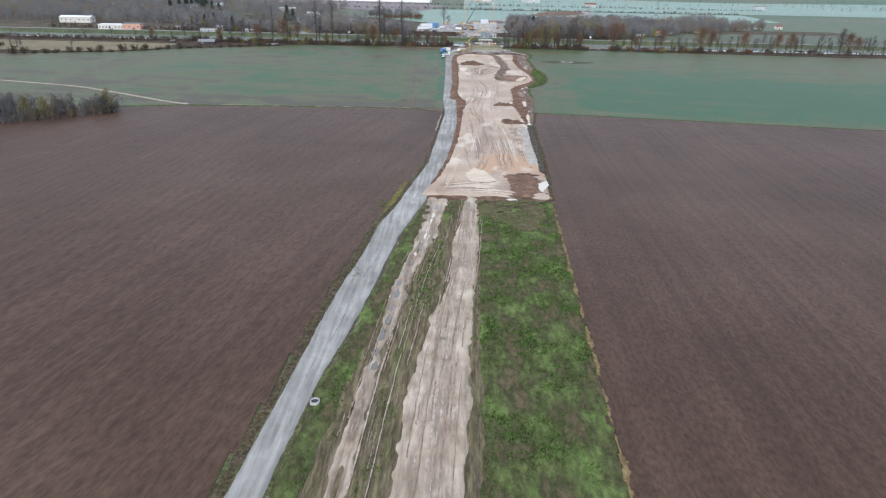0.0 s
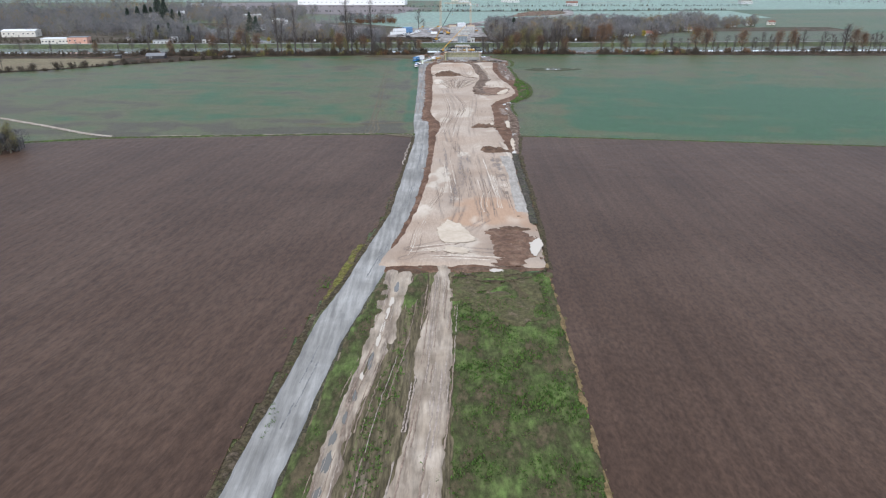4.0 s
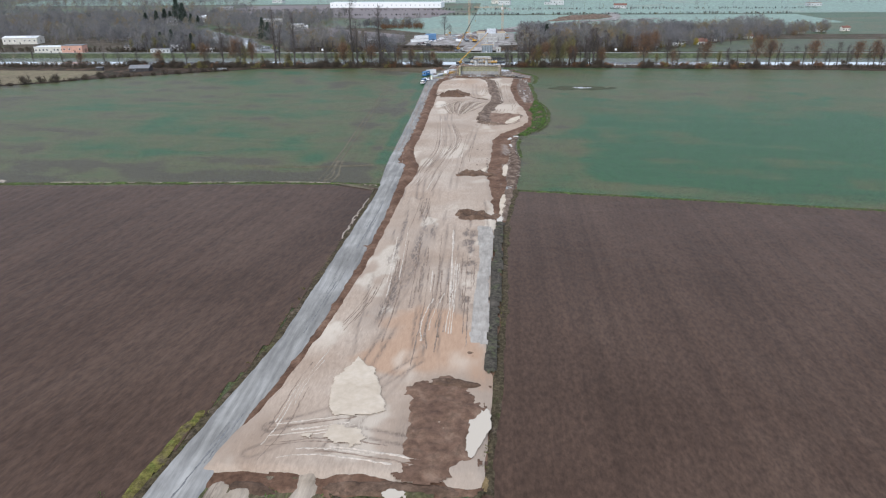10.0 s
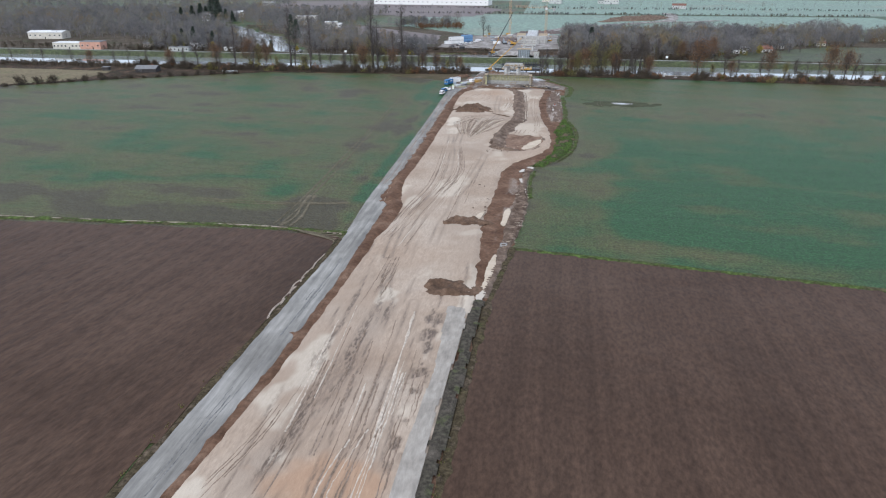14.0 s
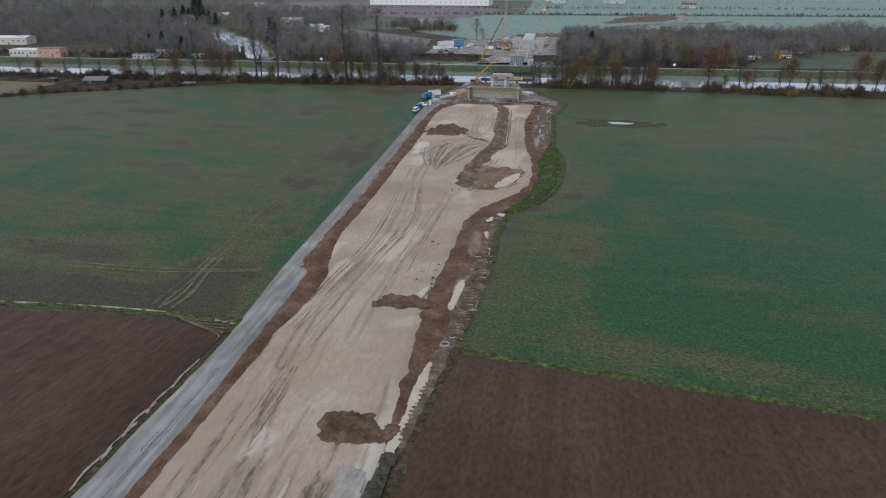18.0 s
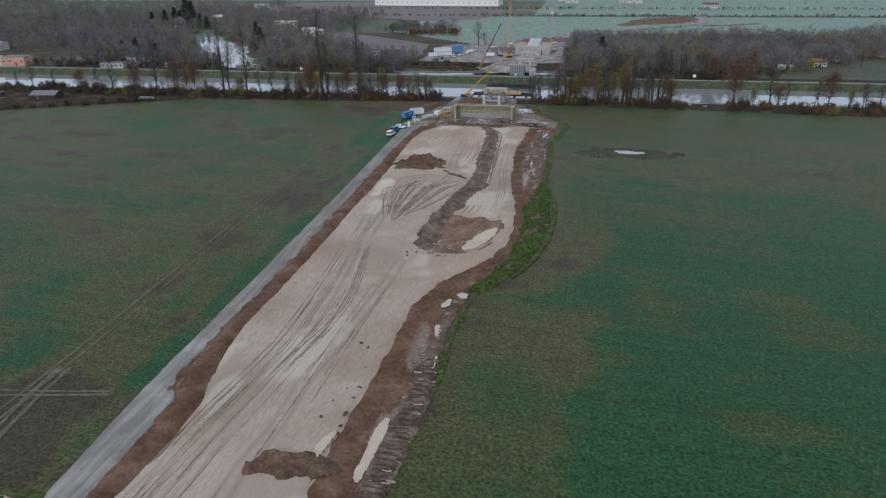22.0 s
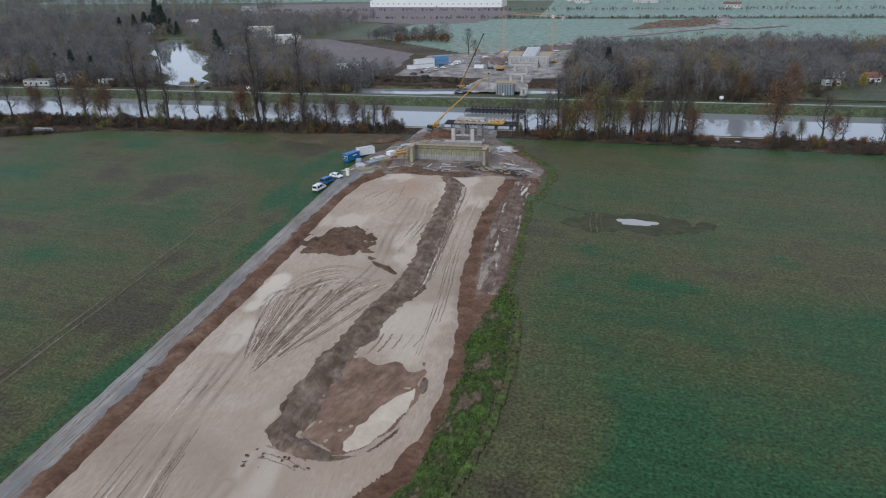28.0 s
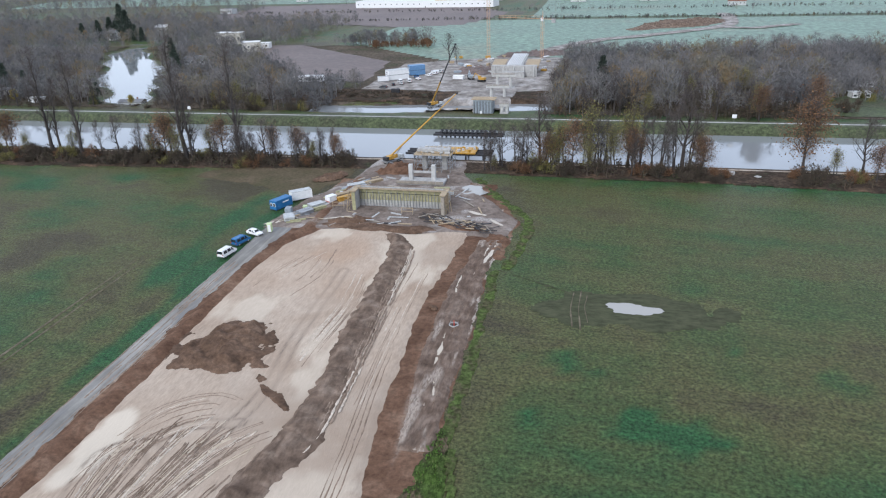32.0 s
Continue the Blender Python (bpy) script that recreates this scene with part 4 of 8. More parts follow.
def spoil_in(X, Y):
    return np.minimum(np.minimum(X - ridge_l(Y), ridge_r(Y) - X), np.minimum(Y - 391.4, 522 - Y)) + 1.0 * fbm(X, Y, 4, 241) + 0.7 * fbm(X, Y, 1.4, 240)


def spoil_z(X, Y):
    """A tipped ridge, steep on its outer side, with shovel-sized lumps."""
    d, half = spoil_in(X, Y), 0.5 * (ridge_r(Y) - ridge_l(Y))
    crest = np.exp(-((X - ridge_l(Y) - 0.38 * 2 * half) / (0.55 * half)) ** 2)
    return 0.3 + 0.45 * step(-0.3, 0.7, d) + (0.95 * crest * (1 - 0.45 * step(445, 480, Y)) + 0.3 * fbm(X, Y, 3, 242) + 0.22 * fbm(X, Y, 1.1, 243)) * step(0, 1.4, d)


tagged(sheet("spoil_ridge", steps(11, 32, 0.3), steps(389, 524, 0.35), spoil_z, lambda X, Y: spoil_in(X, Y) + 0.25, M_RIDGESOIL), "long grey-brown ridge of spoil round the pit", "bank")
ridge("pit_rim", [(27.8, 392.6), (31.5, 394.4), (34.6, 400), (36.0, 407), (35.2, 414), (34.2, 418)], 0.7, 0.5, "thin dark rim of soil along the pit edge", 245, M_RIDGESOIL)
M_PIT = soil("damp_sand_pit", (0.15, 0.092, 0.062), (0.205, 0.13, 0.09), (0.3, 0.21, 0.15), 0.2, 0.9, (1, 0.4, 1), 12, relief=0.3)


def pit_in(X, Y):
    right = np.interp(Y, [393, 395, 400, 407, 414, 420], [28, 31.4, 34.4, 35.8, 35.2, 33.5])
    return np.minimum(np.minimum(X - ridge_r(Y) + 1.0, right - X), np.minimum(Y - 393, 416.5 + 1.2 * np.sin(X * 0.9) - Y)) + 1.6 * fbm(X, Y, 4, 251)


tagged(sheet("sand_pit", steps(19, 38, 0.35), steps(391, 422, 0.35), lambda X, Y: 0.5 + 0.17 * step(-0.1, 0.5, pit_in(X, Y)) + 0.04 * vnoise(X, Y, 1.2, 252), lambda X, Y: pit_in(X, Y) + 0.1, M_PIT), "damp brown sand floor of a shallow pit", "ground", kind="structure")


def silt_in(X, Y):
    lo, hi = np.interp(Y, [394, 396, 399, 403, 406, 408, 410], [28.2, 28.0, 28.6, 29.8, 31.2, 32.4, 34.2]), np.interp(Y, [394, 396, 399, 403, 406, 408, 410], [29.2, 31.6, 33.2, 34.4, 34.9, 34.9, 34.7])
    return np.minimum(np.minimum(X - lo, hi - X), np.minimum(Y - 394, 410.5 - Y)) + 0.55 * fbm(X, Y, 1.8, 253)


tagged(sheet("silt_crescent", steps(25, 38, 0.2), steps(392, 414, 0.2), lambda X, Y: 0.62 + 0.11 * step(-0.1, 0.2, silt_in(X, Y)), lambda X, Y: silt_in(X, Y) + 0.1, M_SILT), "cream crescent of settled silt in the pit", "ground", kind="structure")


def lens_in(X, Y):
    lo, hi = np.interp(Y, [183.5, 185, 189, 193, 197, 200.5], [0.5, -0.4, -1.2, -1.3, 0.2, 1.2]), np.interp(Y, [183.5, 185, 189, 193, 197, 200.5], [6.5, 9.2, 7.6, 6.6, 4.6, 1.6])
    small = 1 - np.hypot((X - 2.6) / 4.0, (Y - 178.6) / 2.4)
    return np.maximum(np.minimum(np.minimum(X - lo, hi - X), np.minimum(Y - 183.5, 200.5 - Y)), 1.2 * small - 0.2) + 1.0 * fbm(X, Y, 2.6, 255, 4)


tagged(sheet("silt_lens", steps(-5, 12, 0.2), steps(174, 203, 0.2), lambda X, Y: 0.73 + 0.06 * step(-0.15, 0.25, lens_in(X, Y)), lambda X, Y: lens_in(X, Y) + 0.1, M_SILT), "smooth cream lens of settled silt on the platform", "ground", kind="structure")
M_SHOULDER = soil("grey_gravelly_fill", (0.27, 0.24, 0.205), (0.34, 0.305, 0.26), (0.42, 0.38, 0.33), 0.2, 1.2, (1, 0.25, 1), grain=0.5)


def shoulder_in(X, Y):
    return np.minimum(np.minimum(X - 20.9 - 0.6 * np.sin(Y * 0.11), 24.4 - X), np.minimum(Y - 206, 267 - Y)) + 1.3 * fbm(X * 1.5, Y * 0.3, 4, 257)


tagged(sheet("gravel_shoulder", steps(17, 26, 0.3), steps(203, 269, 0.4), lambda X, Y: 0.56 + 0.12 * step(-0.2, 0.4, shoulder_in(X, Y)) + 0.03 * vnoise(X, Y, 0.9, 258), lambda X, Y: shoulder_in(X, Y) + 0.1, M_SHOULDER), "grey gravelly shoulder of the sand platform", "ground", kind="structure")
for k in range(26):
    heap("soil_clod", 15.5 + 11 * rng0.random(), 388.5 + 4 * rng0.random(), rng0.uniform(0.25, 0.6), rng0.uniform(0.25, 0.6), rng0.uniform(0.3, 0.5), "dark clod of fallen soil", 260 + k, base=0.68)

# ---- tyre tracks on the platform ----
M_TYRE = soil("damp_tyre_mark", (0.19, 0.138, 0.1), (0.255, 0.19, 0.142), (0.33, 0.257, 0.2), 0.4, 1.5)
M_RIDGE = soil("dry_pale_ridge", (0.46, 0.38, 0.3), (0.52, 0.44, 0.355), (0.58, 0.5, 0.41), 0.4, 1.5)
M_STREAK = soil("wet_gravel_streak", (0.15, 0.145, 0.14), (0.2, 0.195, 0.185), (0.26, 0.25, 0.235), 0.4, 1.5)
rngs = random.Random(5)


def family(pts, n, gap, slip, width=0.28, z=0.66, pale=0.25, parent=None, name="tyre_track", light=None, dark=None):
    """Near-parallel marks: the line pts shifted sideways n times, each begun and ended a little differently."""
    line = np.array(curve_through(pts, 10))
    d = np.gradient(line, axis=0)
    nrm = np.column_stack([-d[:, 1], d[:, 0]]) / (np.hypot(d[:, 0], d[:, 1])[:, None] + 1e-9)
    for k in range(n):
        off = (k - (n - 1) / 2) * gap + rngs.uniform(-0.25, 0.25) * gap
        a = rngs.randrange(0, max(1, int(len(line) * slip)) + 1)
        e = len(line) - rngs.randrange(0, max(1, int(len(line) * slip)) + 1)
        q = (line + nrm * off)[a:max(e, a + 6)]
        q = q[:: max(1, len(q) // 7)]
        if len(q) > 2:
            strip(name, [tuple(p) for p in q], width * rngs.uniform(0.7, 1.3), z + rngs.uniform(0, 0.02), (light or M_RIDGE) if rngs.random() < pale else (dark or M_TYRE), "", seed=rngs.randrange(9999), parent=parent or platform)


family([(0, 300), (1, 322), (3.5, 345), (3, 365), (1, 392), (-2, 424)], 6, 0.75, 0.35)
family([(4, 296), (6, 320), (8.5, 345), (9.5, 362), (8, 382)], 6, 0.8, 0.4)
family([(6, 338), (9, 352), (9.5, 366), (7, 384), (5, 402)], 5, 0.55, 0.3, 0.35)
family([(13, 300), (13.5, 330), (14, 356), (15, 384)], 4, 1.3, 0.5)
family([(-1, 282), (0, 300), (2, 318), (3, 340)], 4, 1.0, 0.5)
family([(4, 262), (4.5, 280), (4, 300)], 6, 0.6, 0.5, 0.3)
family([(12, 198), (12, 222), (11, 245), (10, 266)], 12, 0.75, 0.6, 0.4)
family([(3, 204), (3.5, 222), (2.5, 244), (1, 268)], 6, 0.6, 0.6, 0.35)
family([(19, 205), (18.5, 228), (18, 252)], 9, 0.55, 0.6, 0.3)
family([(-4, 208), (-1, 222), (0, 236)], 4, 0.6, 0.5, 0.3)
family([(-9, 174), (0, 176), (10, 175), (19, 173)], 6, 0.7, 0.5, 0.35, pale=0.5)
family([(-10, 178), (-2, 180), (8, 183)], 6, 0.9, 0.5, 0.35, pale=0.5)
family([(-9, 172), (-7, 180), (-6, 192), (-4, 204)], 5, 0.6, 0.5, 0.3, pale=0.5)
family([(14, 204), (13, 214), (15, 228)], 5, 0.8, 0.5, 0.3)
# fan of turning marks below the soil heap
for k in range(34):
    u = k / 33
    ex, ey = -2.0 + 21.5 * u, 441 + 9.5 * math.sin(2.7 * u) + rngs.uniform(-3, 1)
    bx, by = 3.4 + 5.6 * u, 412 + 2.5 * math.sin(9 * u)
    bow = rngs.uniform(0.5, 2.6) * (1 if k % 4 else -0.6)
    family([(bx, by), (0.65 * bx + 0.35 * ex - 0.6 * bow, 0.65 * by + 0.35 * ey + 0.3 * bow), (0.3 * bx + 0.7 * ex - 0.8 * bow, 0.3 * by + 0.7 * ey + bow), (ex, ey)], 2, 0.42, 0.25, 0.24, 0.68 + 0.002 * k, 0.0 if k % 3 else 1.0, light=M_SILT if k % 2 else None)
family([(5, 414), (8, 428), (13, 440), (20, 448)], 7, 0.7, 0.4, 0.22, pale=0.5)
family([(-2, 440), (1, 448), (7, 452), (14, 450)], 5, 0.7, 0.4, 0.2, pale=0.4)
family([(-1, 428), (1, 438), (6, 446), (13, 449)], 6, 0.8, 0.5, 0.2, pale=0.5)
for y0, y1 in ((438, 472), (458, 494), (480, 516)):
    family([(float(ridge_r(y)) - 1.0, y) for y in np.linspace(y0, y1, 5)], 6, 0.6, 0.4, 0.3, 0.85, 0.4)
family([(16, 456), (16.5, 472), (17, 486), (15.5, 500)], 8, 0.5, 0.3, 0.3, pale=0.4)
family([(2, 486), (5, 498), (4, 512)], 5, 0.9, 0.5, 0.3, pale=0.4)
family([(-4, 488), (-2, 500), (3, 514)], 5, 0.9, 0.5, 0.3, pale=0.4)
family([(28.5, 452), (27.5, 472), (27, 492), (27, 516)], 7, 0.8, 0.5, 0.28, pale=0.3)
family([(33, 420), (32, 440), (30, 462), (29, 480)], 4, 0.7, 0.5, 0.28)
for k in range(5):
    family([(23.5 + 1.9 * k, 419 + 0.8 * k), (24.2 + 1.9 * k, 423 + 0.6 * k), (24.3 + 1.9 * k, 427)], 1, 1, 0.1, 0.3, 0.68, 0)
family([(17, 392), (22, 391), (26, 389)], 3, 1.0, 0.4, 0.7, pale=0)
for k in range(22):
    heap("soil_clod", 17.5 + 4.5 * rng0.random(), 322 + 27 * rng0.random(), rng0.uniform(0.2, 0.55), rng0.uniform(0.3, 0.9), rng0.uniform(0.2, 0.4), "dark clod of soil fallen on the platform", 300 + k, base=0.68, material=M_PILE)
# wet streaks along the road, churned comb of mud beside the drain
for y0, y1 in ((330, 372), (362, 410), (398, 450), (438, 486), (470, 512), (250, 292), (200, 244), (150, 196), (96, 140), (60, 100)):
    c = [(float(0.5 * (road_l(y) + road_r(y))) + 0.6, y) for y in np.linspace(y0, y1, 5)]
    family(c, 9 if y0 > 320 else 3, 0.62, 0.6, 0.42 if y0 > 320 else 0.3, 0.3, 0.15, road, "wet_streak", M_ROAD, M_TYRE if y0 > 320 else M_STREAK)
M_CHURN = soil("churned_grey_mud", (0.085, 0.058, 0.043), (0.145, 0.105, 0.08), (0.26, 0.2, 0.155), 0.4, 1.6, (0.5, 1.4, 1), relief=1.0)


def churn_in(X, Y):
    left = np.interp(Y, [272, 300, 304, 322, 340, 372], [26.2, 27.9, 28.2, 28.4, 29.4, 30.6])
    return np.minimum(np.minimum(X - left, outer_r(Y) - 0.4 - X), np.minimum(Y - 273, 370 - Y)) + 0.6 * fbm(X, Y, 3, 167)


def churn_z(X, Y):
    w = np.abs(np.sin(Y * 2.75 + 1.2 * vnoise(X, Y, 4, 169) + 0.25 * X))
    return 0.05 + 0.32 * step(-0.3, 0.5, churn_in(X, Y)) + 0.55 * (1 - w) * step(0, 0.8, churn_in(X, Y)) * (0.6 + 0.5 * vnoise(X, Y, 2, 170)) + 0.06 * vnoise(X, Y, 0.6, 171)


tagged(sheet("churned_mud", steps(25, 35, 0.22), steps(272, 372, 0.16), churn_z, lambda X, Y: churn_in(X, Y) + 0.3, M_CHURN), "ridged churned mud beside the ditch", "ground", kind="structure")


def rutted_in(X, Y):
    return np.minimum(np.minimum(X - plat_r(Y) - 3.4, outer_r(Y) - 0.9 - X), np.minimum(Y - 446, 522 - Y)) + 0.9 * fbm(X, Y, 4, 173)


def rutted_z(X, Y):
    w = np.abs(np.sin((X - outer_r(Y)) * 2.4 + 1.5 * vnoise(X, Y, 8, 175)))
    return 0.05 + 0.36 * step(-0.3, 0.6, rutted_in(X, Y)) + 0.24 * (1 - w) * step(0, 0.8, rutted_in(X, Y)) + 0.08 * vnoise(X, Y, 0.9, 177)


M_RUTTED = soil("rutted_wet_mud", (0.098, 0.066, 0.048), (0.15, 0.106, 0.08), (0.23, 0.175, 0.138), 0.3, 1.4, (1.4, 0.35, 1), 0, True, (0.36, 0.3, 0.245), relief=1.0)
tagged(sheet("rutted_mud", steps(32, 46, 0.25), steps(444, 524, 0.3), rutted_z, lambda X, Y: rutted_in(X, Y) + 0.3, M_RUTTED, lambda X, Y: 0.9 * step(0.28, 0.5, fbm(X * 2.4, Y * 0.4, 4, 179))), "wet rutted mud along the field edge", "ground", kind="structure")
for k in range(0, 46, 4):
    y = 304 + 0.95 * k + rngs.uniform(-0.3, 0.3)
    x = 28.6 + 0.02 * (y - 304) + rngs.uniform(-0.3, 0.3)
    strip("mud_furrow", [(x, y), (x + 1.6, y + 0.5), (x + 3.4 + rngs.uniform(-0.5, 0.5), y + 0.3)], rngs.uniform(0.2, 0.45), 0.43, M_TRACKPALE if k % 4 == 0 else (M_PILE if k % 4 == 2 else M_TYRE), "", seed=k, parent=earth)
for k in range(30):
    y = 446 + 2.0 * k
    x = float(outer_r(y)) - 3.4 + rngs.uniform(-1.2, 0.4)
    strip("mud_furrow", [(x, y), (x + 0.5, y + 2.4), (x + rngs.uniform(0, 1), y + 5)], 0.5, 0.42, M_PILE if k % 3 else M_TRACKPALE, "", seed=100 + k, parent=earth)
for y0, y1 in ((40, 84), (66, 112), (96, 140), (128, 166)):
    c = [(float(0.5 * (dirt_l(y) + dirt_r(y))), y) for y in np.linspace(y0, y1, 5)]
    family(c, 12, 0.62, 0.6, 0.26, 0.36, 0.4, track, "wheel_rut", M_TRACKPALE)
    c = [(float(mud_c(y)), y) for y in np.linspace(y0, y1, 5)]
    family(c, 7, 0.6, 0.6, 0.24, 0.34, 0.45, mud, "wheel_rut", M_TRACKPALE)
    c = [(float(mud_c(y)) + 4.0, y) for y in np.linspace(y0, y1, 5)]
    family(c, 4, 1.1, 0.6, 0.22, 0.3, 0.5, waste, "wheel_rut", M_TRACKPALE)

# muddy apron of the bridge site
# wet patches use a pale wetcol: their sheen is painted into the mud colour
M_APRON = soil("grey_site_mud", (0.12, 0.092, 0.074), (0.19, 0.152, 0.127), (0.28, 0.235, 0.2), 0.12, 0.9, wet=True, wetcol=(0.4, 0.37, 0.34))


def apron_in(X, Y):
    return np.minimum(np.minimum(X - np.interp(Y, [522, 532, 548, 565, 588], [-19, -19.5, -16, -10, -8]), np.interp(Y, [522, 536, 548, 560, 575, 588], [42, 45, 37, 29, 24, 22]) - X), np.minimum(Y - 523, 588 - Y)) + 1.3 * fbm(X, Y, 7, 401)


tagged(sheet("site_apron", steps(-24, 49, 0.55), steps(520, 590, 0.55), lambda X, Y: 0.0 + 0.42 * step(-0.3, 1.2, apron_in(X, Y)) + 0.1 * fbm(X, Y, 2.5, 403), lambda X, Y: apron_in(X, Y) + 0.3, M_APRON,
             lambda X, Y: 0.8 * step(0.25, 0.55, fbm(X, Y, 5, 405))), "grey churned mud round the bridge abutment", "ground", kind="structure")


def brown_corner_in(X, Y):
    return np.minimum(np.minimum(X + 70 - (Y - 548) * 0.5, -14.5 - X), np.minimum(Y - 549 + 0.25 * (X + 14), 578 - Y)) + 7 * fbm(X, Y, 12, 411, 4)


M_SCRAPE = soil("thin_bare_field_soil", (0.075, 0.068, 0.036), (0.1, 0.08, 0.048), (0.14, 0.105, 0.07), 0.1, 1.2)
tagged(sheet("bare_field_corner", steps(-76, -12, 0.7), steps(545, 582, 0.7), lambda X, Y: 0.0 + 0.16 * step(-0.3, 7, brown_corner_in(X, Y)), lambda X, Y: brown_corner_in(X, Y) + 0.3, M_SCRAPE), "bare brown field corner beside the site", "ground", kind="structure")
ribbon("green_fringe", [(45.5, 508), (47.5, 524), (47, 537), (40, 549), (33, 560), (29, 570)], 2.4, 0.16, M_VERGE, "bright green grass round the site edge", "grass", 1.5, 0.35)
puddle("puddle", 33.5, 539, 0.7, 3.2, 0.56, M_PUDDLE, "milky puddle in site mud", 61, 60)
puddle("puddle", 39.5, 533, 0.6, 2.6, 0.56, M_PUDDLE, "milky puddle in site mud", 62, 40)
puddle("puddle", -2, 531, 0.8, 3.6, 0.56, M_PUDDLE, "milky puddle in site mud", 63, -70)
puddle("puddle", -17.5, 526, 0.9, 3.0, 0.46, M_PUDDLE, "milky puddle beside the road", 64, -40)
puddle("puddle", 37, 497, 0.5, 4.0, 0.46, M_PUDDLE, "milky puddle on churned earth", 65, 6)
puddle("puddle", 38.6, 473, 0.5, 5.0, 0.46, M_PUDDLE, "milky puddle on churned earth", 66, 3)
heap("dirt_mound", 1.5, 529.5, 6.5, 2.4, 1.2, "dark heap of soil before the abutment", 415, 15)
heap("dirt_mound", 30, 529.5, 9, 2.6, 0.8, "brown debris heap beside the abutment", 417, -20, M_EARTH, base=0.4)
heap("dirt_mound", -17, 566, 6, 3.2, 1.2, "dark tipped soil beside the timber stacks", 419, 40)
heap("dirt_mound", 41, 521, 3, 9, 0.8, "brown bank of turned soil", 421, 5, M_EARTH, base=0.2)

# ---- building kit ----


def box(bm, c, s, rz=0.0, bevel=0.0, rx=0.0):
    r = bmesh.ops.create_cube(bm, size=1.0, matrix=Matrix.Translation(c) @ Euler((radians(rx), 0, radians(rz))).to_matrix().to_4x4() @ Matrix.Diagonal((*s, 1)))
    if bevel:
        edges = list({e for v in r["verts"] for e in v.link_edges})
        bmesh.ops.bevel(bm, geom=edges, offset=bevel, segments=1, affect="EDGES")
    return bm


def tube(bm, a, b, r1, r2=None, n=8):
    a, b = Vector(a), Vector(b)
    m = Matrix.Translation((a + b) / 2) @ (b - a).to_track_quat("Z", "Y").to_matrix().to_4x4()
    bmesh.ops.create_cone(bm, cap_ends=True, segments=n, radius1=r1, radius2=r1 if r2 is None else r2, depth=(b - a).length, matrix=m)
    return bm


def prism(bm, profile, half, inset=0.0, bevel=0.0):
    """A side profile (y, z) pulled out to both sides; points above the waist may lean in."""
    top = max(z for _, z in profile)
    rows = []
    for sgn in (-1, 1):
        rows.append([bm.verts.new((sgn * (half - inset * max(0, z / top - 0.55) / 0.45), y, z)) for y, z in profile])
    n = len(profile)
    bm.faces.new(rows[0])
    bm.faces.new(rows[1][::-1])
    for k in range(n):
        bm.faces.new((rows[0][k], rows[1][k], rows[1][(k + 1) % n], rows[0][(k + 1) % n])[::-1])
    bmesh.ops.recalc_face_normals(bm, faces=bm.faces)
    if bevel:
        bmesh.ops.bevel(bm, geom=list(bm.edges), offset=bevel, segments=2, affect="EDGES")
    return bm


def part(name, bm, material, parent=None, label=""):
    me = bpy.data.meshes.new(name)
    bm.to_mesh(me)
    bm.free()
    me.materials.append(material)
    ob = new(name, me)
    ob.parent = parent
    return tagged(ob, label)


def B():
    return bmesh.new()


def thing(name, label, category, m=None, group=""):
    ob = new(name)
    if m is not None:
        ob.matrix_basis = m
    return tagged(ob, label, category, group)


def at(x, y, z=0.0, rz=0.0, s=1.0):
    return Matrix.LocRotScale((x, y, z), Euler((0, 0, radians(rz))), (s, s, s))


M_CONC = plain("weathered_concrete", (0.42, 0.41, 0.39), 0.9, 0, 0.35, 0.8)
M_CONCL = plain("fresh_pale_concrete", (0.5, 0.49, 0.465), 0.85, 0, 0.2, 0.8)
M_PLY = plain("yellow_formwork_ply", (0.35, 0.33, 0.19), 0.7, 0, 0.4, 0.9)
M_STEEL = plain("galvanised_steel", (0.38, 0.39, 0.4), 0.5, 0.6, 0.3, 2)
M_DARKSTEEL = plain("dark_steel_beams", (0.06, 0.06, 0.065), 0.6, 0.5, 0.4, 2)
M_WOOD = plain("raw_construction_timber", (0.4, 0.31, 0.2), 0.8, 0, 0.35, 1.5)
M_WOODG = plain("grey_weathered_timber", (0.33, 0.29, 0.24), 0.85, 0, 0.35, 1.5)
M_YELLOW = plain("crane_yellow_paint", (0.5, 0.28, 0.05), 0.5, 0, 0.25, 1.5)
M_WHITE = plain("white_paint", (0.78, 0.78, 0.77), 0.4, 0, 0.12, 0.8)
M_BLUE = plain("blue_container_paint", (0.03, 0.16, 0.36), 0.45, 0, 0.25, 0.8)
M_BLUEVAN = plain("blue_car_paint", (0.035, 0.16, 0.36), 0.25, 0.2, 0.15, 0.8)
M_GLASS = plain("dark_glazing", (0.02, 0.025, 0.03), 0.06, 0, 0.1, 1, 0.6)
M_RUBBER = plain("black_rubber", (0.02, 0.02, 0.02), 0.85, 0, 0.2, 3)
M_RED = plain("red_brown_paint", (0.4, 0.07, 0.04), 0.6, 0, 0.3, 1)
M_LAMP = plain("clear_lamp_lens", (0.7, 0.7, 0.68), 0.2, 0, 0.1, 2)
M_TAIL = plain("red_lamp_lens", (0.45, 0.02, 0.02), 0.25, 0, 0.1, 2)
M_LIME = plain("pale_green_plastic", (0.5, 0.58, 0.32), 0.5, 0, 0.15, 1)
M_FOIL = plain("grey_tarpaulin", (0.3, 0.34, 0.37), 0.5, 0, 0.3, 1)
M_PANEL = plain("pale_grey_panels", (0.5, 0.51, 0.5), 0.6, 0, 0.3, 1)
M_ROOFR = plain("red_clay_roof", (0.21, 0.1, 0.07), 0.85, 0, 0.35, 0.8)
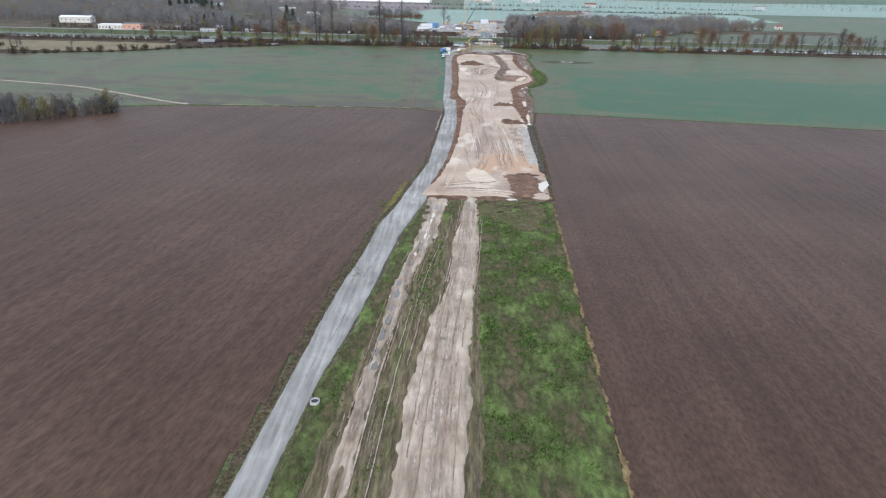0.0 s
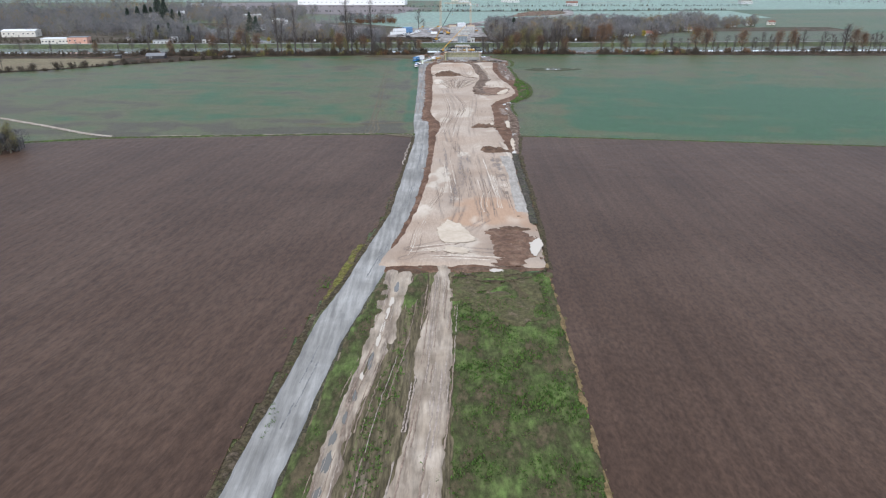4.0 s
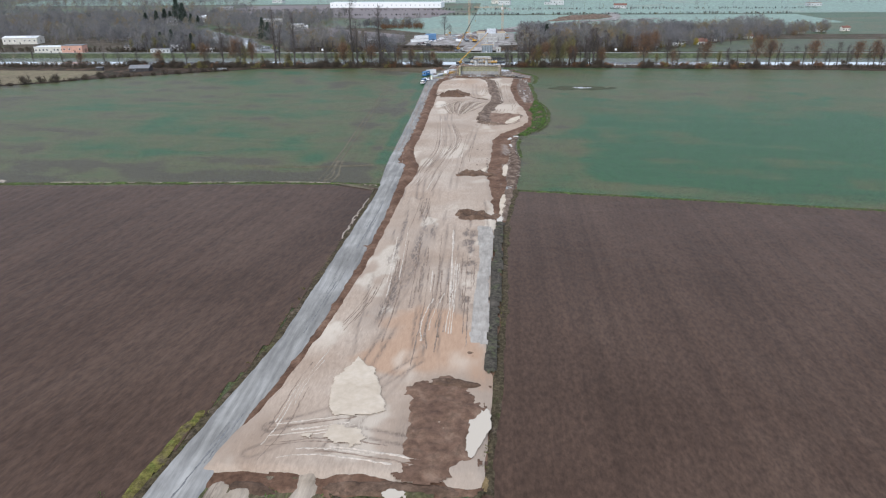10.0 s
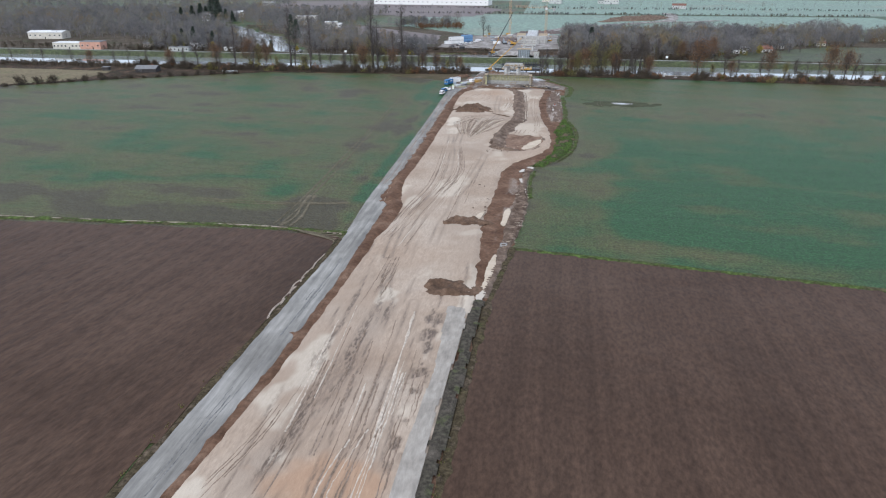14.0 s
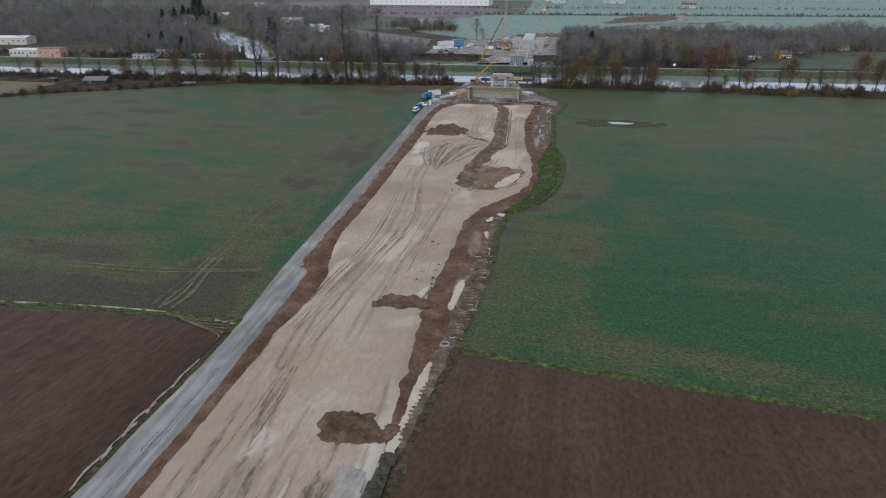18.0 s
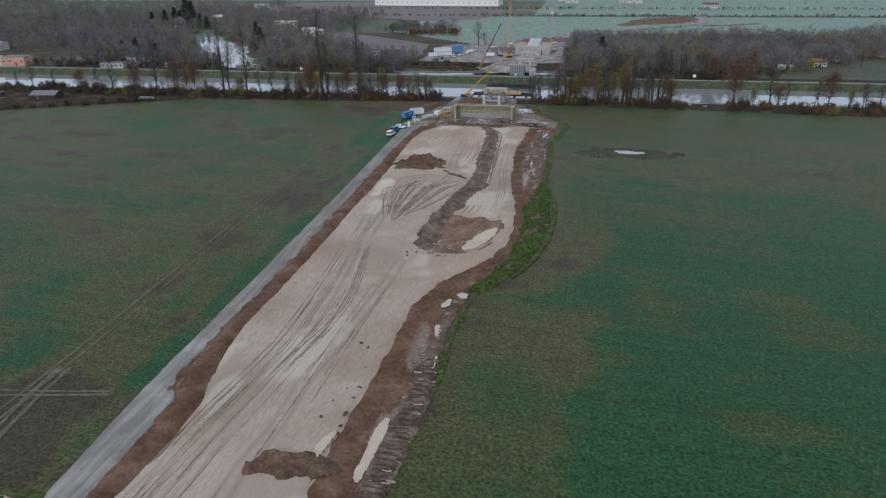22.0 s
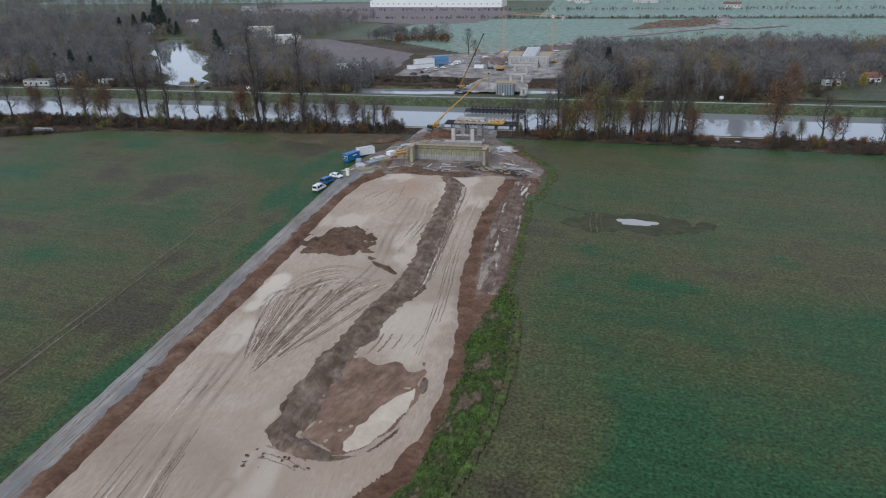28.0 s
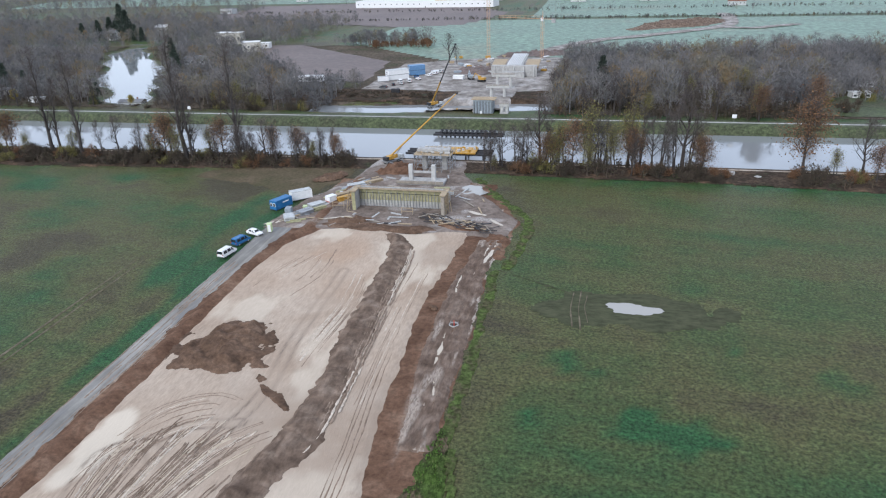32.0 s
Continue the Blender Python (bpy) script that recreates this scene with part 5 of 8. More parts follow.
M_ROOFG = plain("grey_roofing_felt", (0.2, 0.2, 0.2), 0.85, 0, 0.3, 0.6)
M_ROOFW = plain("white_sheet_roof", (0.72, 0.72, 0.7), 0.5, 0, 0.15, 0.5)
M_PLASTER = plain("pale_wall_plaster", (0.6, 0.57, 0.5), 0.9, 0, 0.2, 0.5)
M_PINK = plain("salmon_wall_plaster", (0.58, 0.33, 0.25), 0.9, 0, 0.2, 0.5)
M_TIMBERD = plain("dark_stained_boards", (0.05, 0.045, 0.045), 0.8, 0, 0.3, 0.8)

# ---- vehicles ----


def wheel(parent, x, y, r=0.33, w=0.24):
    t = part("wheel", tube(B(), (x - w / 2, y, r), (x + w / 2, y, r), r, n=16), M_RUBBER, parent)
    s = 1 if x > 0 else -1
    part("rim", tube(B(), (x + s * w / 2, y, r), (x + s * (w / 2 + 0.02), y, r), r * 0.62, r * 0.5, 12), M_STEEL, t)


def pane(parent, name, pts, material, thick=0.03):
    """A thin slab through four points, standing a little proud."""
    bm = B()
    p = [Vector(q) for q in pts]
    n = (p[1] - p[0]).cross(p[2] - p[0]).normalized() * thick
    a, b = [bm.verts.new(q - n) for q in p], [bm.verts.new(q + n) for q in p]
    bm.faces.new(a[::-1])
    bm.faces.new(b)
    for k in range(4):
        bm.faces.new((a[k], a[(k + 1) % 4], b[(k + 1) % 4], b[k]))
    return part(name, bm, material, parent)


def vehicle(label, category, name, m, paint, van=True):
    L, W, H = (4.9, 1.9, 1.95) if van else (4.4, 1.78, 1.48)
    v = thing(name, label, category, m, "vehicles at the site")
    h = L / 2
    if van:
        prof = [(-h, 0.35), (-h, 1.0), (-h + 0.08, H - 0.12), (-h + 0.3, H), (h - 1.75, H), (h - 1.35, H - 0.12), (h - 0.75, 1.12), (h - 0.1, 0.92), (h, 0.7), (h, 0.35)]
        side = [(-h + 0.35, h - 1.9 + 0.25)]
        wz0, wz1, ins = 1.1, H - 0.2, 0.22
        front = ((h - 0.78, 1.14), (h - 1.37, H - 0.14))
        rear = ((-h, 1.15), (-h + 0.07, H - 0.18))
    else:
        prof = [(-h, 0.35), (-h, 0.85), (-h + 0.25, 1.0), (-h + 0.75, H - 0.08), (-h + 1.2, H), (h - 2.1, H), (h - 1.7, H - 0.1), (h - 1.15, 0.98), (h - 0.15, 0.82), (h, 0.62), (h, 0.35)]
        wz0, wz1, ins = 0.98, H - 0.14, 0.3
        front = ((h - 1.18, 0.99), (h - 1.7, H - 0.11))
        rear = ((-h + 0.27, 1.02), (-h + 0.74, H - 0.1))
    part("body", prism(B(), prof, W / 2, ins, 0.05), paint, v)
    iw = lambda z: W / 2 - ins * max(0, z / H - 0.55) / 0.45  # noqa: E731
    for (y0, z0), (y1, z1), n in ((*front, "windscreen"), (*rear, "rear_window")):
        e = 0.04 if n == "windscreen" else -0.04
        pane(v, n, [(-iw(z0) + 0.15, y0 + e, z0), (iw(z0) - 0.15, y0 + e, z0), (iw(z1) - 0.15, y1 + e, z1), (-iw(z1) + 0.15, y1 + e, z1)], M_GLASS)
    ends = [(-h + 0.4, -h + 1.55), (-h + 1.65, h - 2.0), (h - 1.9, h - 1.35)] if van else [(-h + 0.95, -h + 1.95), (-h + 2.05, h - 1.75)]
    for sx in (-1, 1):
        for y0, y1 in ends:
            pane(v, "side_window", [(sx * (iw(wz0) + 0.012), y0, wz0), (sx * (iw(wz0) + 0.012), y1, wz0), (sx * (iw(wz1) + 0.012), y1 - 0.12, wz1), (sx * (iw(wz1) + 0.012), y0 + 0.1, wz1)], M_GLASS, 0.012)
        part("headlight", box(B(), (sx * (W / 2 - 0.25), h - 0.03, 0.72), (0.32, 0.1, 0.16), 0, 0.02), M_LAMP, v)
        part("tail_light", box(B(), (sx * (W / 2 - 0.14), -h + 0.02, 0.95), (0.16, 0.08, 0.36), 0, 0.02), M_TAIL, v)
        part("wing_mirror", box(B(), (sx * (W / 2 + 0.1), h - 1.35, wz0 + 0.05), (0.2, 0.12, 0.2), 0, 0.02), M_RUBBER, v)
        wheel(v, sx * (W / 2 - 0.13), h - 0.95)
        wheel(v, sx * (W / 2 - 0.13), -h + 0.95)
    part("bumper", box(B(), (0, h - 0.02, 0.42), (W - 0.2, 0.14, 0.2), 0, 0.03), M_RUBBER, v)
    part("bumper", box(B(), (0, -h + 0.02, 0.42), (W - 0.2, 0.14, 0.2), 0, 0.03), M_RUBBER, v)
    return v


van_w = vehicle("white passenger van parked on the gravel road", "van", "van", at(-19.6, 504.6, 0.3, -10), M_WHITE)
vehicle("dark blue passenger van parked on the verge", "van", "van", at(-19.8, 511.8, 0.25, -16), M_BLUEVAN)
car_w = vehicle("white estate car parked across the gravel", "car", "car", at(-19.0, 517.4, 0.25, -112), M_WHITE, False)

# ---- site containers ----


def container(label, name, m, paint, L=6.06, W=2.44, H=2.6, windows=0, storeys=1, top=None):
    c = thing(name, label, "container", m, "site containers")
    for s in range(storeys):
        z = s * H
        bm = B()
        box(bm, (0, 0, z + H / 2), (W - 0.12, L - 0.12, H - 0.1))
        for k in range(int(L / 0.3)):
            for sx in (-1, 1):
                box(bm, (sx * (W / 2 - 0.045), -L / 2 + 0.25 + k * 0.3, z + H / 2), (0.05, 0.14, H - 0.35))
        part("body", bm, paint, c)
        for sx in (-1, 1):
            for sy in (-1, 1):
                part("corner_post", box(B(), (sx * (W / 2 - 0.06), sy * (L / 2 - 0.06), z + H / 2), (0.14, 0.14, H), 0, 0.02), paint, c)
        part("roof", box(B(), (0, 0, z + H - 0.05), (W + 0.02, L + 0.02, 0.14), 0, 0.03), top or paint, c)
        part("base_frame", box(B(), (0, 0, z + 0.08), (W, L, 0.16), 0, 0.02), M_DARKSTEEL, c)
        for k in range(windows):
            w = part("window", box(B(), (-0.6 + 1.2 * k if windows == 2 else 0, -L / 2 + 0.02, z + 1.5), (0.85, 0.1, 0.95), 0, 0.02), M_WHITE, c)
            part("glass", box(B(), (-0.6 + 1.2 * k if windows == 2 else 0, -L / 2 - 0.035, z + 1.5), (0.68, 0.02, 0.78)), M_GLASS, w)
        d = part("door", box(B(), (W / 2 - 0.01, -L / 2 + 1.2, z + 1.15), (0.06, 0.95, 2.0), 0, 0.01), paint, c)
        part("door_handle", box(B(), (W / 2 + 0.05, -L / 2 + 0.85, z + 1.1), (0.06, 0.14, 0.04)), M_STEEL, d)
    return c


cont_b = container("blue site office container with two end windows", "site_container", at(-21.2, 537.8, 0.2, -22), M_BLUE, windows=2)
part("lettering_bar", box(B(), (1.23, 0.6, 1.75), (0.03, 2.2, 0.3)), M_WHITE, cont_b, "white lettering as a plain bar")
container("plain white storage container with ribbed sides", "site_container", at(-18.6, 545.3, 0.2, -48), M_WHITE, top=M_PANEL)

# ---- portable toilet, bins, stacks of material ----
toilet = thing("portable_toilet", "pale green portable toilet beside the road", "toilet", at(-16.0, 519.8, 0.3, 10))
part("cabin", box(B(), (0, 0, 1.1), (1.1, 1.1, 2.1), 0, 0.05), M_LIME, toilet)
part("roof", prism(B(), [(-0.6, 2.12), (0.6, 2.12), (0.45, 2.32), (-0.45, 2.32)], 0.6), M_LIME, toilet)
part("door", box(B(), (0, -0.56, 1.05), (0.75, 0.05, 1.85), 0, 0.01), M_WHITE, toilet)


def pile_of(name, label, x, y, rz, n, size, gap, material, z0=0.35, rows=1, jitter=3.0, seed=0):
    rng = random.Random(seed)
    s = thing(name, label, "stack", at(x, y, z0, rz), "building materials")
    for r in range(rows):
        for k in range(n):
            part("plank" if size[2] < 0.3 else "panel", box(B(), ((r - (rows - 1) / 2) * (size[0] + 0.15) + rng.uniform(-0.1, 0.1), rng.uniform(-0.15, 0.15), gap * k + size[2] / 2), size, rng.uniform(-jitter, jitter), 0.01), material, s)
    return s


pile_of("panel_stack", "stack of grey formwork panels on the gravel", -14.8, 528.6, 30, 6, (2.6, 3.6, 0.16), 0.2, M_PANEL, rows=1, seed=1)
pile_of("panel_stack", "stack of grey formwork panels on the gravel", -12.4, 533.4, -30, 6, (1.3, 4.0, 0.14), 0.18, M_STEEL, rows=2, seed=2)
pile_of("panel_stack", "low stack of grey formwork panels", -11.6, 539.6, -38, 5, (1.3, 4.2, 0.14), 0.18, M_PANEL, rows=2, seed=3)
pile_of("board_stack", "stack of yellow formwork beams", -9.2, 536.5, -40, 5, (0.9, 3.6, 0.18), 0.22, M_PLY, rows=1, seed=4)
pile_of("board_stack", "stack of yellow formwork beams", -5.2, 545.5, -38, 6, (1.2, 5.0, 0.18), 0.22, M_YELLOW, rows=1, seed=5)
pile_of("timber_stack", "stack of pale timber planks", -6.6, 549.5, -44, 6, (0.8, 6.0, 0.12), 0.16, M_WOOD, rows=2, seed=6)
pile_of("timber_stack", "stack of pale timber planks", -3.8, 554.0, -46, 6, (0.8, 7.0, 0.12), 0.16, M_WOODG, rows=2, seed=7)
pile_of("timber_stack", "stack of grey scaffold boards", -5.8, 559.0, -50, 5, (0.9, 7.0, 0.1), 0.14, M_PANEL, rows=2, seed=8)
pile_of("timber_stack", "stack of pale timber planks", -2.2, 562.0, -44, 5, (0.7, 6.0, 0.12), 0.16, M_WOOD, rows=2, seed=9)
truck_like = container("small white tool container with red trim", "tool_container", at(-8.6, 543.2, 0.2, -30), M_WHITE, 2.6, 2.0, 2.1)
part("red_stripe", box(B(), (0, -1.32, 0.6), (1.9, 0.06, 0.3)), M_RED, truck_like)
pile_of("crate_stack", "blue-grey covered crate on the gravel", -17.0, 533.4, 10, 2, (1.6, 2.4, 0.7), 0.75, M_FOIL, seed=10)
pile_of("crate_stack", "lime crate of fittings", -13.6, 536.6, 10, 2, (1.1, 1.2, 0.5), 0.55, M_LIME, seed=11)

# ---- abutment with its formwork ----
ab = thing("bridge_abutment", "concrete bridge abutment in yellow-green formwork panels", "abutment", at(0, 0, 0.1))
part("wall", box(B(), (12.5, 542.2, 2.7), (24.6, 1.5, 5.4), 0, 0.05), M_CONC, ab)
for k in range(14):
    x = 1.4 + 1.72 * k
    p = part("formwork_panel", box(B(), (x + 0.1, 541.38, 3.65), (1.66, 0.12, 2.9), 0, 0.01), M_PLY, ab)
    for d in (-0.45, 0.4):
        part("steel_waler", box(B(), (x + 0.1 + d, 541.22, 2.4 if d < 0 else 2.0), (0.12, 0.2, 4.6 if d < 0 else 3.6), 0, 0.01), M_STEEL, p)
    part("tie_rail", box(B(), (x + 0.1, 541.18, 4.2), (1.5, 0.16, 0.12)), M_DARKSTEEL, p)
for x, y0, y1 in ((0.2, 537.6, 542.0), (24.9, 536.6, 542.0)):
    w = part("wing_wall", box(B(), (x, (y0 + y1) / 2, 2.65), (0.7, y1 - y0, 5.3), 0, 0.04), M_CONC, ab)
    part("end_board", box(B(), (x, y0 - 0.1, 2.7), (0.95, 0.16, 5.2)), M_PLY if x < 5 else M_WOODG, w)
    for k in range(3):
        part("post", box(B(), (x + (0.5 if x > 5 else -0.5), y0 + 0.5 + 1.7 * k, 2.6), (0.2, 0.2, 5.2), 0, 0.01), M_WOOD, w)
    part("walkway", box(B(), (x, (y0 + y1) / 2, 5.75), (1.6, y1 - y0 + 1.0, 0.12)), M_WOOD, w)
for k in range(5):
    part("walkway_board", box(B(), (2.6 + 4.95 * k, 540.7, 5.55 + 0.03 * (k % 2)), (4.9, 1.0, 0.1)), M_WOOD, ab)
for k in range(13):
    part("guard_post", tube(B(), (0.6 + 2 * k, 540.3, 5.5), (0.6 + 2 * k, 540.3, 6.5), 0.04, n=6), M_STEEL, ab)
for z in (6.0, 6.45):
    part("guard_rail", box(B(), (12.6, 540.3, z), (24.6, 0.05, 0.14)), M_WOODG, ab)
part("bearing_shelf", box(B(), (12.5, 545.6, 1.7), (24, 5.4, 3.4), 0, 0.05), M_CONC, ab)

# pier with two pale columns behind the abutment
pier = thing("bridge_pier", "pale concrete pier with two square columns", "pier", at(0, 0, 0.2))
part("footing", box(B(), (12.7, 563.5, 0.5), (14, 5, 1.0), 0, 0.06), M_CONC, pier)
for x in (9.2, 16.2):
    part("column", box(B(), (x, 563.8, 3.1), (1.25, 1.25, 5.2), 0, 0.1), M_CONCL, pier)
part("crossbeam", box(B(), (12.7, 563.8, 3.4), (5.6, 0.6, 0.6), 0, 0.03), M_CONC, pier)
for k in range(6):
    part("shuttering_board", box(B(), (6.6 + 2.4 * k, 560.6, 1.1), (2.3, 0.2, 0.9), 0, 0.01), M_WOODG, pier)


def scaffold(name, label, x0, x1, y0, y1, h, z0, deck, nx=4, ny=3, nz=3):
    s = thing(name, label, "scaffold", at(0, 0, z0))
    xs, ys = np.linspace(x0, x1, nx), np.linspace(y0, y1, ny)
    for x in xs:
        for y in ys:
            part("standard", tube(B(), (x, y, 0), (x, y, h + 0.9), 0.09, n=6), M_STEEL, s)
    for k in range(1, nz + 1):
        z = h * k / nz
        for y in ys:
            part("ledger", tube(B(), (x0, y, z), (x1, y, z), 0.07, n=5), M_STEEL, s)
        for x in xs:
            part("transom", tube(B(), (x, y0, z - 0.05), (x, y1, z - 0.05), 0.07, n=5), M_STEEL, s)
    for k in range(nx - 1):
        part("brace", tube(B(), (xs[k], y0, 0.2), (xs[k + 1], y0, h), 0.06, n=5), M_STEEL, s)
    for k in range(6):
        y = y0 + (y1 - y0) * (k + 0.5) / 6
        part("deck_board", box(B(), ((x0 + x1) / 2, y, h + 0.12), (x1 - x0 + 0.8, (y1 - y0) / 6 - 0.05, 0.1), 0, 0.01), deck, s)
    return s


scaffold("scaffold_tower", "grey scaffold round a pier under construction", 7.6, 19.0, 574, 582, 5.6, 0.1, M_WOOD, 5, 3, 3)
pier2 = thing("bridge_pier", "grey concrete pier inside scaffolding", "pier", at(0, 0, 0.1))
for x in (10, 16.5):
    part("column", box(B(), (x, 578, 3.0), (1.6, 1.6, 6.0), 0, 0.1), M_CONC, pier2)
part("cap", box(B(), (13.2, 578, 6.5), (10.5, 2.2, 1.0), 0, 0.08), M_CONC, pier2)
rngd = random.Random(12)
for k in range(14):
    pile_of("timber_piece", "loose formwork timber on the deck", 8.2 + 0.8 * k, 575.5 + rngd.uniform(0, 6), rngd.uniform(0, 90), 2, (0.5, 1.6, 0.25), 0.27, M_WOOD if k % 3 else M_CONCL, 6.0, 1, 8, k)

# falsework deck standing in the canal
fw = thing("falsework_platform", "yellow formwork platform on dark beams over the canal", "platform", at(0, 0, -1.3))
for y in (594.6, 597.4, 600.2):
    part("beam", box(B(), (14, y, 1.9), (30, 0.45, 0.7), 0, 0.03), M_DARKSTEEL, fw)
for x in (2, 8, 14, 20, 26):
    for y in (595, 600):
        part("pile", tube(B(), (x, y, -2), (x, y, 1.6), 0.3, n=8), M_DARKSTEEL, fw)
for k in range(10):
    part("deck_panel", box(B(), (5.4 + 1.9 * k, 597.4, 2.55), (1.85, 7.4, 0.5), 0, 0.03), M_YELLOW if k > 4 else M_WOOD, fw)
for k in range(26):
    x, y = 5 + 18 * rngd.random(), 594.6 + 5.4 * rngd.random()
    part("formwork_block", box(B(), (x, y, 3.1), (0.7, 0.9, 0.6 + 0.5 * rngd.random()), rngd.uniform(0, 60), 0.03), M_CONCL if k % 3 else M_YELLOW, fw)
tr = thing("trestle", "dark steel trestle standing at the far bank", "trestle", at(0, 0, -1.3))
for y in (624, 627):
    part("beam", box(B(), (15.5, y, 1.2), (27, 0.5, 0.8), 0, 0.03), M_DARKSTEEL, tr)
for k in range(13):
    part("pile", tube(B(), (5 + 1.7 * k, 625.5, -2), (5 + 1.7 * k, 625.5, 3.0), 0.34, n=8), M_DARKSTEEL, tr)
    part("cap", box(B(), (5 + 1.7 * k, 625.5, 2.3), (0.9, 4.0, 0.5), 0, 0.03), M_DARKSTEEL, tr)

# ---- mobile cranes ----


def mobile_crane(x, y, z, rz, tip, label, dark=False, size=1.0):
    c = thing("mobile_crane", label, "crane", at(x, y, z, rz, 0.72), "mobile cranes")
    inv = at(x, y, z, rz, 0.72).inverted()
    t = inv @ Vector(tip)
    part("chassis", box(B(), (0, 0, 1.1), (2.5, 10, 0.8), 0, 0.08), M_STEEL, c, "grey chassis")
    cb = part("driver_cab", prism(B(), [(4.2, 0.8), (6.3, 0.8), (6.3, 1.9), (5.9, 2.8), (4.2, 2.8)], 1.25, 0.1, 0.04), M_PANEL, c)
    part("windscreen", box(B(), (0, 6.2, 2.2), (2.0, 0.1, 0.8)), M_GLASS, cb)
    for sx in (-1, 1):
        for yy in (-4.2, -2.7, 2.2, 3.6):
            wheel(c, sx * 1.15, yy, 0.65, 0.5)
        for yy in (-3.4, 2.9):
            o = part("outrigger", box(B(), (sx * 2.6, yy, 0.9), (2.6, 0.4, 0.35), 0, 0.02), M_STEEL, c)
            part("foot", tube(B(), (sx * 3.7, yy, -0.05), (sx * 3.7, yy, 0.9), 0.16, n=8), M_STEEL, o)
            part("pad", box(B(), (sx * 3.7, yy, 0.0), (0.9, 0.9, 0.12)), M_WOODG, o)
    part("turntable", tube(B(), (0, -1, 1.5), (0, -1, 2.0), 1.2, n=16), M_DARKSTEEL, c)
    part("upper_body", box(B(), (0, -1.6, 2.8), (2.6, 4.6, 1.6), 0, 0.12), M_YELLOW, c)
    part("counterweight", box(B(), (0, -4.6, 2.7), (2.7, 1.6, 1.7), 0, 0.1), M_DARKSTEEL, c)
    oc = part("operator_cab", box(B(), (1.1, 0.6, 3.0), (1.0, 1.8, 1.7), 0, 0.1), M_YELLOW, c)
    part("cab_glass", box(B(), (1.1, 1.5, 3.2), (0.85, 0.08, 1.0)), M_GLASS, oc)
    foot = Vector((0, -2.0, 3.2))
    d = t - foot
    for k, (a, b, r) in enumerate(((0, 0.38, 0.45), (0.36, 0.7, 0.36), (0.68, 1.0, 0.27))):
        part("boom_section", tube(B(), foot + d * a, foot + d * b, r * size, n=6), M_DARKSTEEL if dark and k else M_YELLOW, c)
    part("boom_head", box(B(), t, (0.9, 0.9, 0.9), 0, 0.1), M_DARKSTEEL, c)
    part("lift_cylinder", tube(B(), (0, 0.6, 2.2), foot + d * 0.2, 0.22, n=8), M_STEEL, c)
    part("hoist_rope", tube(B(), t, t + Vector((0, 0, -7)), 0.05, n=4), M_DARKSTEEL, c)
    part("hook_block", box(B(), t + Vector((0, 0, -7.2)), (0.5, 0.4, 0.8), 0, 0.05), M_YELLOW, c)
    return c


mobile_crane(-2.2, 583.5, 0.45, -28, (16.4, 599.6, 20.2), "yellow mobile crane with a raised telescopic boom")
mobile_crane(-8.5, 672, 0.3, -40, (5.9, 650.6, 30.1), "yellow crawler crane with a dark steep boom", True)

# ---- concrete manhole rings and debris ----


def ring(x, y, z, label, r=0.75, h=0.8):
    bm = B()
    n = 20
    loops = []
    for rr, zz in ((r, -0.2), (r, h), (r - 0.16, h), (r - 0.16, 0.05)):
        loops.append([bm.verts.new((rr * math.cos(2 * math.pi * k / n), rr * math.sin(2 * math.pi * k / n), zz)) for k in range(n)])
    for a, b in zip(loops[:-1], loops[1:]):
        for k in range(n):
            bm.faces.new((a[k], a[(k + 1) % n], b[(k + 1) % n], b[k]))
    o = thing("manhole_ring", label, "concrete ring", at(x, y, z), "manhole rings")
    part("shaft", bm, M_CONC, o)
    for a in (0.6, 2.4, 4.3):
        part("lifting_eye", tube(B(), (r * math.cos(a), r * math.sin(a), h), (r * math.cos(a), r * math.sin(a), h + 0.3), 0.05, n=6), M_STEEL, o)
    part("cover", tube(B(), (0, 0, h * 0.45), (0, 0, h * 0.5), r - 0.17, n=16), M_DARKSTEEL, o)
    return o


ring(28.8, 301.4, 0.15, "grey concrete manhole ring in brown earth", 0.9, 0.5)
mh = ring(39.2, 480.6, 0.2, "pale concrete manhole ring with a red marker post", 0.9, 0.5)
part("marker_post", box(B(), (0.1, -0.1, 0.75), (0.22, 0.22, 1.1), 12, 0.03), M_RED, mh, "red marker post")
ring(-24.4, 63.5, 0.2, "grey concrete manhole ring in the verge", 0.8, 0.45)
for k, (x, y, s) in enumerate(((34.2, 486.4, 1.0), (33.4, 487.2, 0.7), (36, 478, 0.6))):
    bm = B()
    bmesh.ops.create_icosphere(bm, subdivisions=2, radius=s * 0.7)
    for v in bm.verts:
        v.co *= 1 + 0.25 * noise.noise(v.co * 1.7 + Vector((k * 3, 0, 0)))
        v.co.z *= 0.6
    o = part("boulder", bm, M_PILE, None)
    o.location = (x, y, 0.4)
    tagged(o, "dark boulder in churned earth", "rock")
rngd = random.Random(21)
for k in range(70):
    x, y = rngd.uniform(20, 39), 0
    y = 535 - (x - 20) * 0.42 + rngd.uniform(-2.8, 2.8)
    L = rngd.uniform(1.2, 5.5)
    o = part("broken_timber", box(B(), (0, 0, 0), (rngd.uniform(0.12, 0.35), L, rngd.uniform(0.1, 0.22)), 0, 0.02), (M_WOODG, M_DARKSTEEL, M_TIMBERD, M_WOOD, M_TIMBERD)[k % 5])
    o.matrix_basis = pose(x, y, 0.65 + rngd.uniform(0, 0.6), rngd.uniform(-6, 6), rngd.uniform(-4, 4), rngd.uniform(20, 140))
    tagged(o, "broken timber on a heap of site debris", "debris", "site debris")
